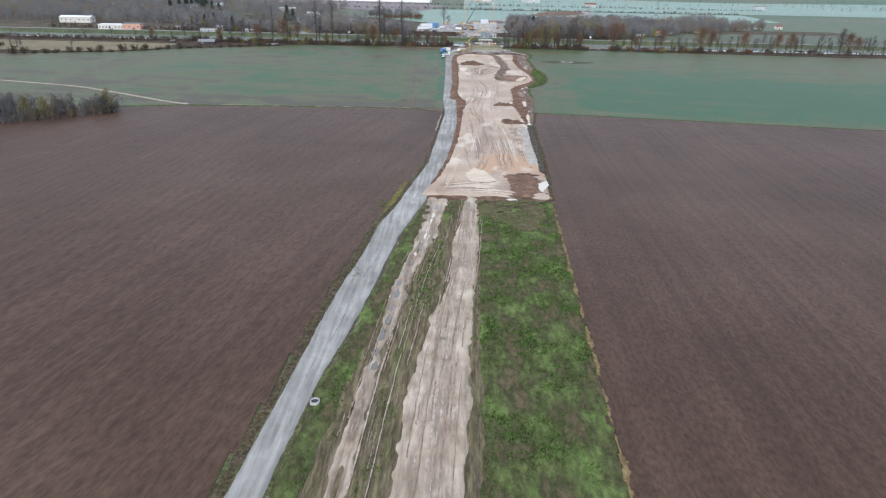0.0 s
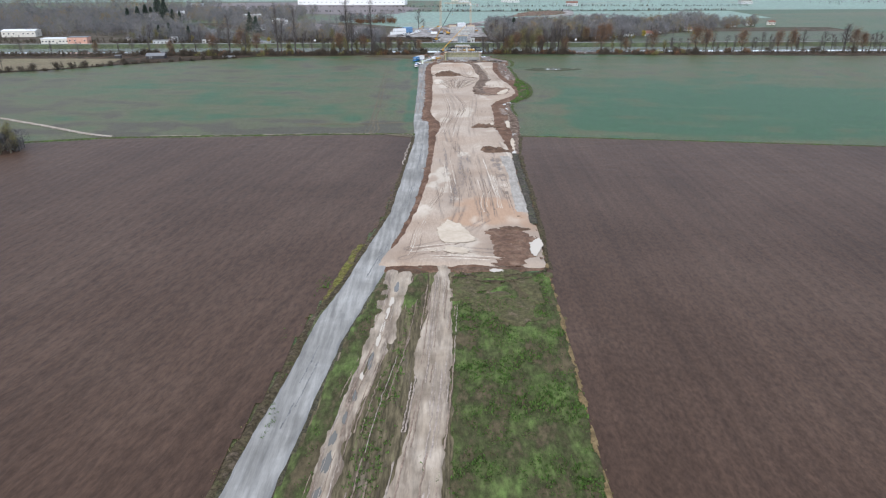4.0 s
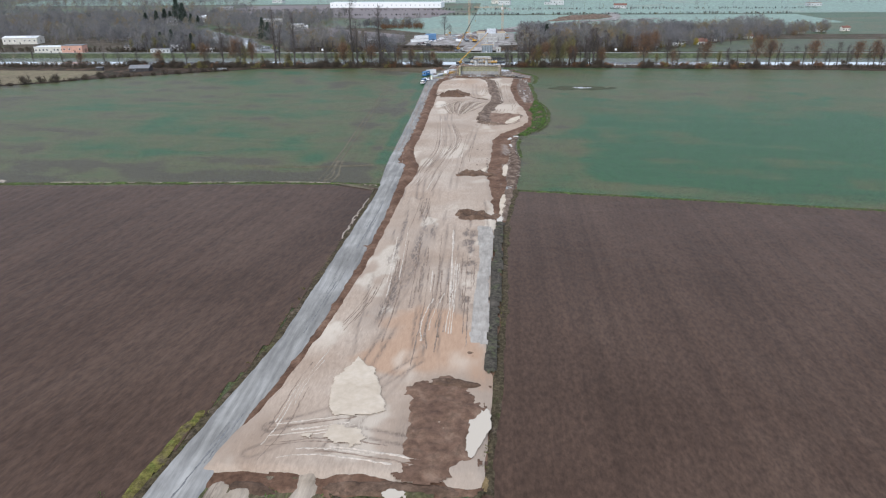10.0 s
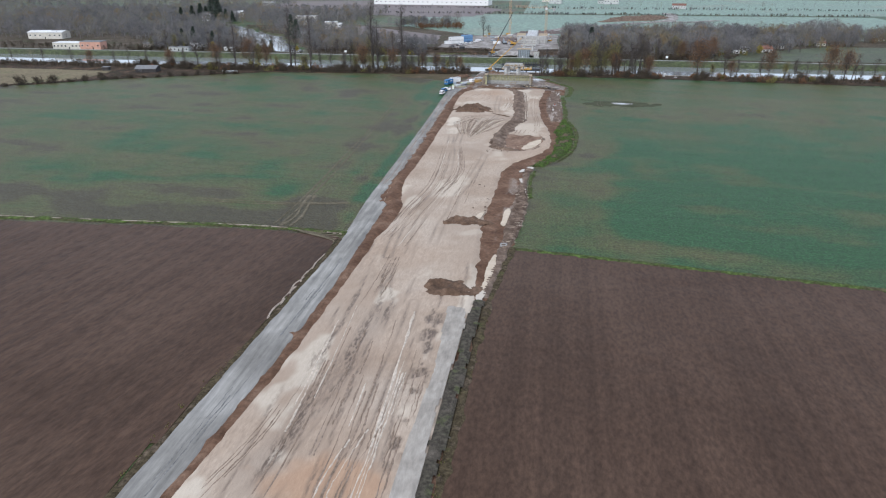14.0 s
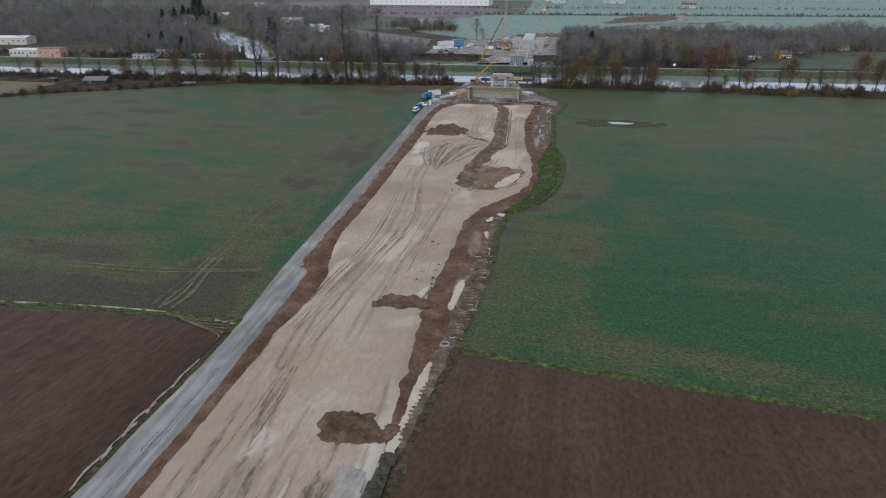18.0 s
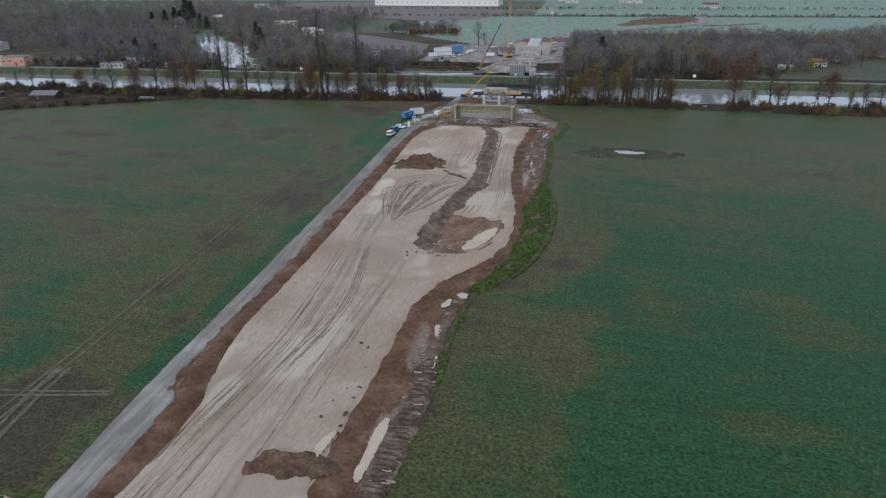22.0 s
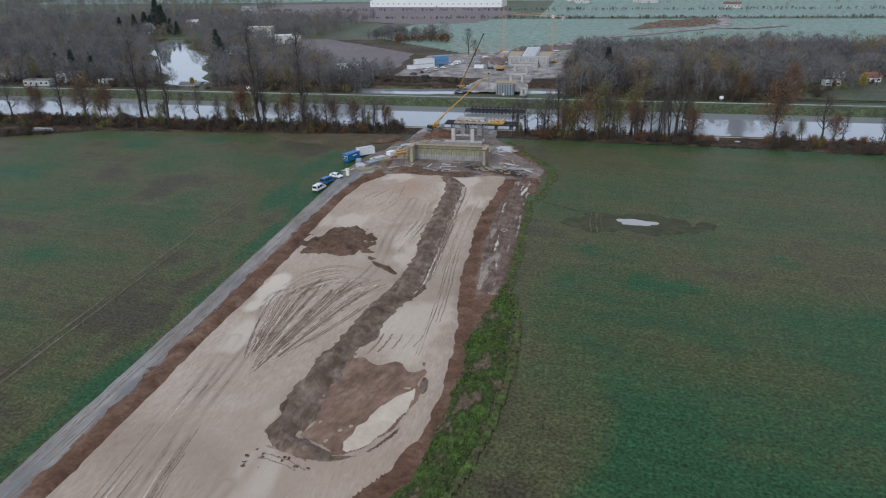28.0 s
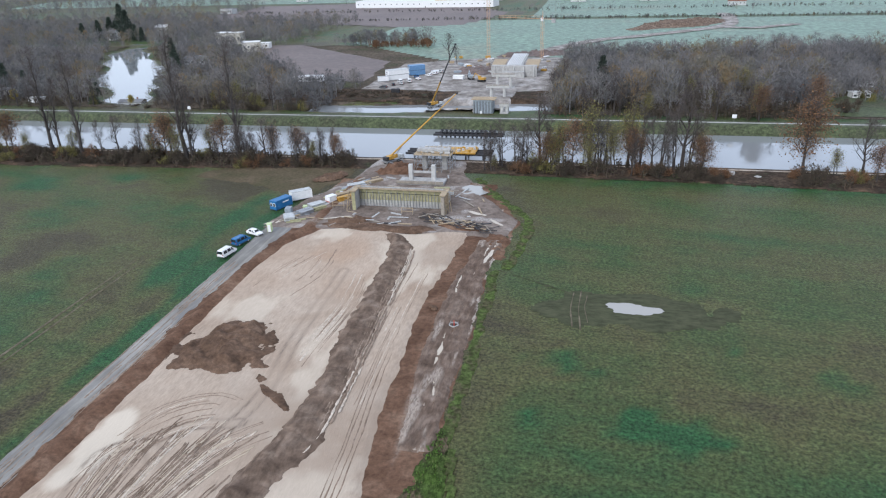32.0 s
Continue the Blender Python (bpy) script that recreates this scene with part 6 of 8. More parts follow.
for k, (x, y, L, rz) in enumerate(((2, 531, 5, 80), (6, 530, 4, 95), (-2, 529, 6, 70), (-8, 529.5, 5, 85), (14, 533, 5, 92), (30, 546, 6, 40), (34, 541, 5, 20), (28, 550, 4, 60), (24, 547, 5, 15), (31, 533, 4, 75))):
    o = part("plank", box(B(), (0, 0, 0), (0.35, L, 0.12), 0, 0.01), (M_WOOD, M_PANEL, M_WOODG)[k % 3])
    o.matrix_basis = pose(x, y, 0.75, 0, 0, rz)
    tagged(o, "loose plank lying on brown earth", "plank", "loose planks")


def trestle_frame(x, y, rz):
    o = thing("barrier_frame", "light timber barrier frame on the earth", "barrier", at(x, y, 0.6, rz), "barrier frames")
    for s in (-1, 1):
        part("leg", box(B(), (s * 1.5, 0, 0.9), (0.12, 0.12, 1.9), 0, 0.01), M_WOOD, o)
        part("foot", box(B(), (s * 1.5, 0, 0.05), (0.14, 1.2, 0.1), 0, 0.01), M_WOODG, o)
    for z in (0.7, 1.6):
        part("rail", box(B(), (0, 0.08, z), (3.4, 0.05, 0.16), 0, 0.01), M_WOOD, o)


trestle_frame(15.4, 536.0, 0)
trestle_frame(-4.6, 538.2, 10)
trestle_frame(-3.0, 542.5, -20)

rngd = random.Random(33)
for k in range(58):
    u = rngd.random()
    x, y = -15 + 11 * u + rngd.uniform(-2.5, 2.5), 527 + 36 * u + rngd.uniform(-2.5, 2.5)
    s = (rngd.uniform(0.2, 1.0), rngd.uniform(1.0, 4.5), rngd.uniform(0.1, 0.5))
    o = part("loose_material", box(B(), (0, 0, s[2] / 2), s, 0, 0.02), (M_WOOD, M_PANEL, M_STEEL, M_WOODG, M_PLY, M_CONCL, M_FOIL)[k % 7])
    o.matrix_basis = pose(x, y, 0.4, 0, 0, -42 + rngd.uniform(-25, 25) + 90 * (k % 5 == 0))
    tagged(o, "loose building material strewn on site mud", "material", "loose materials")
for k in range(46):
    x, y = rngd.uniform(-4, 36), rngd.choice((rngd.uniform(527, 537), rngd.uniform(549, 560), rngd.uniform(566, 584)))
    if apron_in(np.array([x]), np.array([y]))[0] < 1.5:
        continue
    s = (rngd.uniform(0.15, 0.6), rngd.uniform(0.8, 4.0), rngd.uniform(0.08, 0.3))
    o = part("scrap_piece", box(B(), (0, 0, s[2] / 2), s, 0, 0.02), (M_WOODG, M_WOOD, M_PANEL, M_CONC, M_DARKSTEEL)[k % 5])
    o.matrix_basis = pose(x, y, 0.4, 0, 0, rngd.uniform(0, 180))
    tagged(o, "scrap piece lying in churned site mud", "debris", "site debris")

# planks and boards on the abutment's working deck, ladders at its ends
for k in range(26):
    x = rngd.uniform(0, 26)
    o = part("deck_plank", box(B(), (0, 0, 0), (0.3, rngd.uniform(1.5, 4.5), 0.08), 0, 0.01), (M_WOOD, M_WOODG, M_PANEL)[k % 3])
    o.matrix_basis = pose(x, rngd.uniform(544, 547.6), 3.58 + 0.012 * k, 0, 0, 90 + rngd.uniform(-20, 20))
    tagged(o, "loose plank on the abutment shelf", "plank", "shelf planks")
for x0 in (-0.9, 25.9):
    fr = thing("timber_shoring", "raw timber shoring against the abutment end", "shoring", at(x0, 538.5, 0.3), "timber shoring")
    for k in range(4):
        part("prop", tube(B(), (-0.9 + 0.5 * k, -1.5 + k, 0), (-0.1, -1.2 + k, 5.2), 0.11, n=6), M_WOOD, fr)
    for z in (1.5, 3.2, 5.0):
        part("rail", box(B(), (-0.2, 0.2, z), (0.12, 4.2, 0.22), 0, 0.01), M_WOOD, fr)
for k, (x, y, rz) in enumerate(((1.8, 551, 60), (5, 553, 80), (9, 552.4, 95), (13, 554, 88), (18, 552, 84), (22, 553.5, 100), (6, 557, 70), (20, 557.6, 92))):
    pile_of("board_stack", "flat stack of shuttering boards behind the abutment", x, y, rz, 4, (0.9, 4.6, 0.14), 0.17, (M_WOOD, M_PANEL, M_WOODG, M_PLY)[k % 4], 0.45, 1, 6, 70 + k)

# ---- levee, banks and far ground ----
M_LEVEE = grassy("mown_levee_grass", (0.06, 0.068, 0.036), (0.068, 0.082, 0.04), (0.078, 0.096, 0.044), (0.085, 0.08, 0.05), 0.05, 0.8, rough=0.6, spec=0.15, relief=0.3)
M_BANKSCRUB = grassy("leaf_litter_bank", (0.045, 0.033, 0.024), (0.07, 0.05, 0.035), (0.12, 0.078, 0.05), (0.05, 0.05, 0.028), 0.12, 0.9)
M_GRAVEL2 = soil("pale_path_gravel", (0.3, 0.29, 0.27), (0.36, 0.35, 0.33), (0.42, 0.41, 0.39), 0.1, 1.0)
M_YARD = soil("pale_yard_gravel", (0.13, 0.11, 0.095), (0.27, 0.245, 0.22), (0.45, 0.425, 0.4), 0.12, 0.4)
M_FARPLOUGH = soil("far_ploughed_soil", (0.11, 0.08, 0.07), (0.13, 0.096, 0.083), (0.155, 0.116, 0.1), 0.02, 0.3, rough=0.6, spec=0.4, relief=0.2)
# far greens lightened in the base colour to paint in haze
M_HAZEGREEN = grassy("far_green_field", (0.13, 0.2, 0.14), (0.14, 0.215, 0.15), (0.15, 0.23, 0.16), (0.16, 0.2, 0.135), 0.01, 0.2, rough=0.55, spec=0.5, relief=0.2)
M_WOODFLOOR = grassy("woodland_floor", (0.075, 0.062, 0.045), (0.1, 0.08, 0.06), (0.12, 0.1, 0.07), (0.07, 0.075, 0.04), 0.05, 0.5)


def cover(name, xs, ys, inn, lift, material, label, category):
    return tagged(sheet(name, xs, ys, lambda X, Y: ground_z(X, Y) - 0.15 + lift * step(-0.3, 1.0, inn(X, Y)) + 0.15, lambda X, Y: inn(X, Y) + 0.3, material), label, category, kind="structure")


cover("levee", steps(-700, 520, 4), steps(632, 660, 1), lambda X, Y: np.minimum(Y - 632.6, 657 - Y), 0.12, M_LEVEE, "mown green grass levee along the canal", "levee")
cover("levee_path", steps(-700, 520, 3), steps(639, 648, 0.5), lambda X, Y: 0.9 - np.abs(Y - 643.4) + 0.15 * vnoise(X, Y, 5, 3), 0.3, M_GRAVEL2, "pale gravel path on the levee crest", "path")


def bank_front(X):
    return np.interp(X, [-330, -268, -229, -182, -152, -140, -74, -11, 37, 95, 140, 300], [470, 492, 520, 545, 561, 566, 570, 576, 575, 573, 570, 560])


cover("canal_bank", steps(-420, 420, 1.5), steps(455, 596, 0.9), lambda X, Y: np.minimum(Y - bank_front(X) + 1.5 * fbm(X, Y, 8, 301), 595 - Y), 0.22, M_BANKSCRUB, "brown leaf-strewn canal bank under bare trees", "bank")
cover("towpath", steps(-420, 420, 1.5), steps(584, 591, 0.4), lambda X, Y: 1.0 - np.abs(Y - 587.5) + 0.5 * fbm(X, Y, 6, 303), 0.34, M_PALE, "pale towpath along the canal edge", "path")
cover("bare_plot", steps(-420, -236, 2), steps(490, 560, 1.5), lambda X, Y: np.minimum(np.minimum(Y - bank_front(X) - 5, 556 - Y), -240 - X) + 2 * fbm(X, Y, 12, 305), 0.4, soil("tan_stubble", (0.14, 0.115, 0.07), (0.19, 0.155, 0.095), (0.14, 0.135, 0.07), 0.04, 0.5), "tan stubble plot beside the canal", "field")
cover("woodland_floor", steps(-640, 420, 5), steps(662, 900, 4), lambda X, Y: np.minimum(np.where(X < 0, np.minimum(-25 - X, 1.0 * (900 - Y)), np.minimum(X - 36, 815 - Y)), -0.3 - 30 * np.maximum(lake_in(X, Y), -0.12) / 0.12 * 0.1 - 1 * (river2_in(X, Y) > -2)) + 3 * fbm(X, Y, 20, 307), 0.2, M_WOODFLOOR, "brown woodland floor under bare trees", "ground")
cover("allotment_lawn", steps(128, 420, 3), steps(660, 760, 2.5), lambda X, Y: np.minimum(np.minimum(Y - 664, 690 + (X - 140) * 0.62 - Y), X - 138) + 2 * fbm(X, Y, 14, 315), 0.5, M_LEVEE, "green lawns of the allotment gardens", "grass")
cover("far_ploughed_field", steps(-200, -40, 3), steps(725, 900, 3), lambda X, Y: np.minimum(np.minimum(Y - 735, -62 - X + (Y - 740) * -0.1), np.minimum(X + 100 + (Y - 735) * 0.72, 885 - Y + (X + 150) * -0.9)), 0.35, M_FARPLOUGH, "brown ploughed field beyond the woods", "field")


def yard_in(X, Y):
    return np.minimum(np.minimum(X + 58, 40 - X), np.minimum(Y - 703 - 0.12 * np.abs(X), 830 - Y - 0.6 * np.maximum(0, -X - 10))) + 2.5 * fbm(X, Y, 14, 309)


cover("river_bank", steps(-150, 46, 1.5), steps(682, 712, 1.0), lambda X, Y: np.minimum(Y - 683, 708 + 0.12 * np.abs(X) - Y) + 1.5 * fbm(X, Y, 8, 313), 0.7, M_BANKSCRUB, "dark brown scrubby river bank", "bank")
cover("works_yard", steps(-62, 44, 1.2), steps(664, 838, 1.2), yard_in, 0.45, M_YARD, "pale gravel yard of the far building site", "yard")
cover("yard_ramp", steps(-14, 30, 1.0), steps(662, 715, 1.0), lambda X, Y: np.minimum(np.minimum(X + 12 - (Y - 665) * 0.2, 24 - X), np.minimum(Y - 664, 712 - Y)) + 1.2 * fbm(X, Y, 8, 311), 1.3, M_YARD, "pale earth ramp down to the river works", "ground")
cover("far_green_field", steps(-130, 420, 6), steps(800, 1120, 6), lambda X, Y: np.minimum(np.minimum(Y - 815 - np.maximum(0, X - 30) * 0.35, 1105 - Y), X + 125 - (900 - Y) * 1.0), 0.25, M_HAZEGREEN, "green fields beyond the woods, paled for haze", "field")
cover("far_fallow_field", steps(-420, -20, 8), steps(1030, 1370, 8), lambda X, Y: np.minimum(np.minimum(Y - np.interp(X, [-420, -284, -222, -125, -65, -36], [1060, 1070, 1075, 1030, 1052, 1190]), np.interp(X, [-420, -274, -115, -36], [1346, 1367, 1336, 1195]) - Y), -22 - X), 0.3, M_FARPLOUGH, "brown fallow field before the far sheds", "field")
cover("far_meadow", np.linspace(-900, 900, 90), steps(1114, 1500, 12), lambda X, Y: np.where(X < -20, Y - 1375, Y - 1120), 0.25, M_HAZEGREEN, "green fields towards the horizon, paled for haze", "field")
ribbon("far_road_cutting", [(20, 838), (36, 880), (62, 923), (90, 944), (136, 986), (167, 1023), (179, 1085), (181, 1140)], 15, 0.7, M_YARD, "pale unfinished road across the far fields", "road", 1.5, 1.5)
ribbon("far_road_cutting", [(158, 1010), (184, 1000), (206, 1014), (220, 1024)], 13, 0.75, M_YARD, "pale cleared ground beside the far road", "road", 1.5, 1.5)
heap("far_spoil_bank", 132, 1040, 62, 20, 4, "dark spoil bank beside the far road", 321, 42, M_RIDGESOIL, base=0.2)
heap("far_spoil_bank", 22, 842, 26, 9, 3, "brown embankment beside the far bridge", 323, 20, M_FARPLOUGH, base=0.2)
heap("far_spoil_bank", -6, 772, 12, 16, 2.5, "brown embankment in the far yard", 325, -20, M_FARPLOUGH, base=0.3)

# ---- trees ----
M_BARK = plain("grey_brown_bark", (0.07, 0.06, 0.054), 0.95, 0, 0.35, 1.5)
M_TWIG = leafmat("bare_twigs", [(0.06, 0.052, 0.047), (0.085, 0.073, 0.066), (0.115, 0.098, 0.09), (0.075, 0.065, 0.06)], 0.9)
M_ORANGE = leafmat("rust_autumn_leaves", [(0.13, 0.068, 0.04), (0.17, 0.09, 0.05), (0.21, 0.125, 0.065), (0.1, 0.065, 0.045)])
M_OLIVE = leafmat("olive_autumn_leaves", [(0.13, 0.13, 0.05), (0.18, 0.17, 0.06), (0.24, 0.2, 0.07), (0.13, 0.12, 0.05)])
M_YLEAF = leafmat("yellow_leaves", [(0.36, 0.27, 0.03), (0.42, 0.34, 0.05), (0.3, 0.24, 0.04)])
M_NEEDLE = leafmat("dark_spruce_needles", [(0.03, 0.045, 0.035), (0.045, 0.06, 0.045), (0.055, 0.075, 0.055)])
M_SHRUB = leafmat("brown_shrub_twigs", [(0.05, 0.04, 0.033), (0.08, 0.062, 0.05), (0.07, 0.065, 0.04), (0.11, 0.075, 0.055)], 0.9)


def limb_mesh(segs, sides):
    """Tapered round limbs from (start, end, radius, radius) rows."""
    a, b = np.array([s[0] for s in segs]), np.array([s[1] for s in segs])
    r1, r2 = np.array([s[2] for s in segs]), np.array([s[3] for s in segs])
    d = b - a
    d /= np.linalg.norm(d, axis=1, keepdims=True) + 1e-9
    ref = np.where(np.abs(d[:, 2:3]) > 0.9, [[1.0, 0, 0]], [[0, 0, 1.0]])
    u = np.cross(d, ref)
    u /= np.linalg.norm(u, axis=1, keepdims=True)
    v = np.cross(d, u)
    ang = np.arange(sides) * 2 * np.pi / sides
    off = u[:, None] * np.cos(ang)[None, :, None] + v[:, None] * np.sin(ang)[None, :, None]
    lo, hi = a[:, None] + off * r1[:, None, None], b[:, None] + off * r2[:, None, None]
    V = np.concatenate([lo, hi], 1).reshape(-1, 3)
    k = np.arange(sides)
    base = (np.arange(len(segs)) * 2 * sides)[:, None]
    F = np.stack([base + k, base + (k + 1) % sides, base + sides + (k + 1) % sides, base + sides + k], -1).reshape(-1, 4)
    return V, F


def sprays(rng, tips, dirs, per, length, width, up=0.3, spread=0.9):
    """Thin twig triangles from each tip."""
    n = len(tips) * per
    p = np.repeat(tips, per, 0) + rng.normal(0, 0.25, (n, 3)) * length
    d = np.repeat(dirs, per, 0) + rng.normal(0, spread, (n, 3)) + np.array([0, 0, up])
    d /= np.linalg.norm(d, axis=1, keepdims=True)
    side = np.cross(d, rng.normal(0, 1, (n, 3)))
    side /= np.linalg.norm(side, axis=1, keepdims=True) + 1e-9
    L = (length * rng.uniform(0.5, 1.3, n))[:, None]
    V = np.stack([p - side * width, p + side * width, p + d * L], 1).reshape(-1, 3)
    return V, np.arange(len(V)).reshape(-1, 3)


def leaves(rng, tips, per, blob, size):
    n = len(tips) * per
    p = np.repeat(tips, per, 0) + rng.normal(0, blob, (n, 3))
    a, b = rng.normal(0, 1, (n, 3)), rng.normal(0, 1, (n, 3))
    a /= np.linalg.norm(a, axis=1, keepdims=True)
    b = np.cross(a, b)
    b /= np.linalg.norm(b, axis=1, keepdims=True) + 1e-9
    s = (size * rng.uniform(0.6, 1.3, n))[:, None]
    V = np.stack([p - a * s, p + b * s, p + a * s, p - b * s], 1).reshape(-1, 3)
    return V, np.arange(len(V)).reshape(-1, 4)


def skeleton_of(rng, height, spread, trunk_r, narrow=False, stems=1):
    """Trunks with limbs all the way up; every limb forks twice."""
    segs, tips, dirs = [], [], []

    def grow(p, d, length, r, depth):
        for _ in range(2):
            q = p + d * length / 2
            segs.append((p, q, r, r * 0.78))
            p, r = q, r * 0.78
            d = d + rng.normal(0, 0.13, 3) + np.array([0, 0, 0.08])
            d /= np.linalg.norm(d)
            if depth <= 1:
                tips.append(p)
                dirs.append(d)
        if depth == 0:
            return
        for k in range(3):
            side = rng.normal(0, 0.55, 3)
            e = d + side
            grow(p, e / np.linalg.norm(e), length * rng.uniform(0.5, 0.75), r * rng.uniform(0.55, 0.75), depth - 1)

    for s in range(stems):
        base = np.array([rng.normal(0, 0.5), rng.normal(0, 0.5), 0.0]) * (stems > 1)
        lean = np.array([rng.normal(0, 0.07), rng.normal(0, 0.07), 1.0]) if stems > 1 else np.array([rng.normal(0, 0.03), rng.normal(0, 0.03), 1.0])
        hh = height * rng.uniform(0.8, 1.0) if s else height
        p, d, r, n = base, lean / np.linalg.norm(lean), trunk_r, 9
        for k in range(n):
            q = p + d * hh / n * 0.93 + rng.normal(0, 0.012 * hh / 2, 3) * np.array([1, 1, 0])
            segs.append((p, q, r, r * 0.85))
            p, r = q, r * 0.85
            u = (k + 1) / n
            if u < (0.12 if narrow else 0.3):
                continue
            for _ in range(3 if stems == 1 else 2):
                az = rng.uniform(0, 6.283)
                if narrow:
                    out, L = 0.3, hh * 0.13 * (1.1 - 0.6 * u)
                else:
                    out, L = rng.uniform(0.5, 1.2) * (1.15 - 0.7 * u), spread * hh * 0.2 * math.sin(math.pi * min(1.0, 0.1 + 0.86 * u)) ** 0.7 + 0.03 * hh
                e = np.array([math.cos(az) * out, math.sin(az) * out, 0.8])
                grow(p, e / np.linalg.norm(e), L, r * 0.5, 1)
        tips.append(p)
        dirs.append(d)
    return segs, np.array(tips), np.array(dirs)


def tree(name, label, seed, height, spread, r, twigs=7, foliage=None, leaf_n=0, narrow=False, stems=1, bark=None, tl=1.0, leaf_size=0.16, blob=0.6):
    rng = np.random.default_rng(seed)
    segs, tips, dirs = skeleton_of(rng, height, spread, r, narrow, stems)
    top = max(t[2] for t in tips) + tl * 0.5
    k = height / top
    segs = [(a * k, b * k, c, d) for a, b, c, d in segs]
    tips = tips * k
    o = thing(name, label, "tree", None)
    big = [s for s in segs if s[2] > 0.045]
    thin = [s for s in segs if s[2] <= 0.045]
    V, F = limb_mesh(big, 5)
    t = new("trunk", mesh_of("trunk", V, F, bark or M_BARK, True))
    t.parent = o
    V1, F1 = limb_mesh(thin or segs[:1], 3)
    F1 = np.concatenate([F1[:, [0, 1, 2]], F1[:, [0, 2, 3]]])
    V2, F2 = sprays(rng, tips, dirs, max(3, twigs // 2), tl * 1.3, 0.035)
    V, F = np.concatenate([V1, V2]), np.concatenate([F1, F2 + len(V1)])
    c = new("crown", mesh_of("crown", V, F, M_TWIG))
    c.parent = o
    if foliage:
        V, F = leaves(rng, tips, leaf_n, blob, leaf_size)
        f = new("foliage", mesh_of("foliage", V, F, foliage))
        f.parent = o
    return o


def conifer(name, label, seed, height, width):
    rng = np.random.default_rng(seed)
    o = thing(name, label, "tree", None)
    V, F = limb_mesh([(np.array([0, 0, 0.0]), np.array([0, 0, height * 0.97]), 0.2, 0.03)], 6)
    t = new("trunk", mesh_of("trunk", V, F, M_BARK, True))
    t.parent = o
    Vs, Fs, n = [], [], 0
    tips, dirs = [], []
    for z in np.linspace(0.1, 0.98, 26):
        for k in range(9):
            a = rng.uniform(0, 6.28)
            L = width * (1 - z) * rng.uniform(0.7, 1.1) + 0.25
            for u in (0.35, 0.7, 1.0):
                tips.append((L * u * math.cos(a), L * u * math.sin(a), z * height - L * u * 0.3))
                dirs.append((math.cos(a), math.sin(a), -0.2))
    V, F = sprays(rng, np.array(tips), np.array(dirs), 5, 0.8, 0.1, 0.0, 0.5)
    c = new("crown", mesh_of("crown", V, F, M_NEEDLE))
    c.parent = o
    return o


def shrub(name, label, seed, h, w, material, n=1300):
    rng = np.random.default_rng(seed)
    o = thing(name, label, "bush", None)
    a, rr = rng.uniform(0, 6.28, 60), w * 0.55 * np.sqrt(rng.random(60))
    cen = np.array([(rng.uniform(-1.3, 1.3) * w, rng.uniform(-0.6, 0.6) * w, rng.uniform(0.35, 1.35)) for _ in range(7)])[rng.integers(0, 7, 60)]
    tips = np.stack([cen[:, 0] + rr * np.cos(a), cen[:, 1] + rr * np.sin(a), h * cen[:, 2] * (0.2 + 0.7 * rng.random(60))], 1)
    segs = [(np.array([0.3 * t[0], 0.3 * t[1], 0.0]), t, 0.04, 0.012) for t in tips]
    V, F = limb_mesh(segs, 3)
    s = new("stem", mesh_of("stem", V, F, M_BARK))
    s.parent = o
    V, F = sprays(rng, tips, tips / np.linalg.norm(tips, axis=1, keepdims=True) * 0.4, n // 60, 1.15, 0.04, 0.6, 0.7)
    c = new("crown", mesh_of("crown", V, F, material))
    c.parent = o
    return o


PROTO = {
    "oak": [tree("bare_tree", "tall bare deciduous tree on the canal bank", s, 15, 1.0, 0.4) for s in (1, 2, 3)],
    "slim": [tree("bare_tree", "slender bare tree on the canal bank", s, 15, 0.6, 0.27, 7, stems=2) for s in (4, 5)],
    "poplar": [tree("poplar", "tall narrow leafless poplar", s, 21, 0.5, 0.42, 7, narrow=True, tl=1.1) for s in (6, 7)],
    "rust": [tree("autumn_tree", "small tree with rust-orange leaves", s, 10, 0.9, 0.25, 4, M_ORANGE, 18, leaf_size=0.1, blob=1.1) for s in (8, 9)],
    "olive": [tree("autumn_tree", "tree with thin olive-yellow leaves", s, 14, 0.7, 0.28, 5, M_OLIVE, 11, leaf_size=0.12, stems=2, blob=1.0) for s in (10, 11)],
    "yellow": [tree("yellow_bush", "small round tree with yellow leaves", 12, 6, 1.0, 0.13, 3, M_YLEAF, 9, leaf_size=0.15)],
    "spruce": [conifer("spruce", "dark green pointed spruce", 13, 14, 4.6), conifer("spruce", "dark green pointed spruce", 14, 11, 3.6)],
    "shrub": [shrub("shrub", "brown leafless bank shrub", 15, 3.2, 2.6, M_SHRUB), shrub("shrub", "low tangled brown shrub", 16, 2.2, 3.0, M_SHRUB)],
    "rshrub": [shrub("shrub", "rust-brown bank shrub with dead leaves", 17, 2.8, 2.2, M_ORANGE, 1500)],
    "oshrub": [shrub("shrub", "olive yellow shrub on the bank", 18, 3.0, 2.2, M_OLIVE, 1500)],
}
used_proto = set()
rngt = random.Random(77)


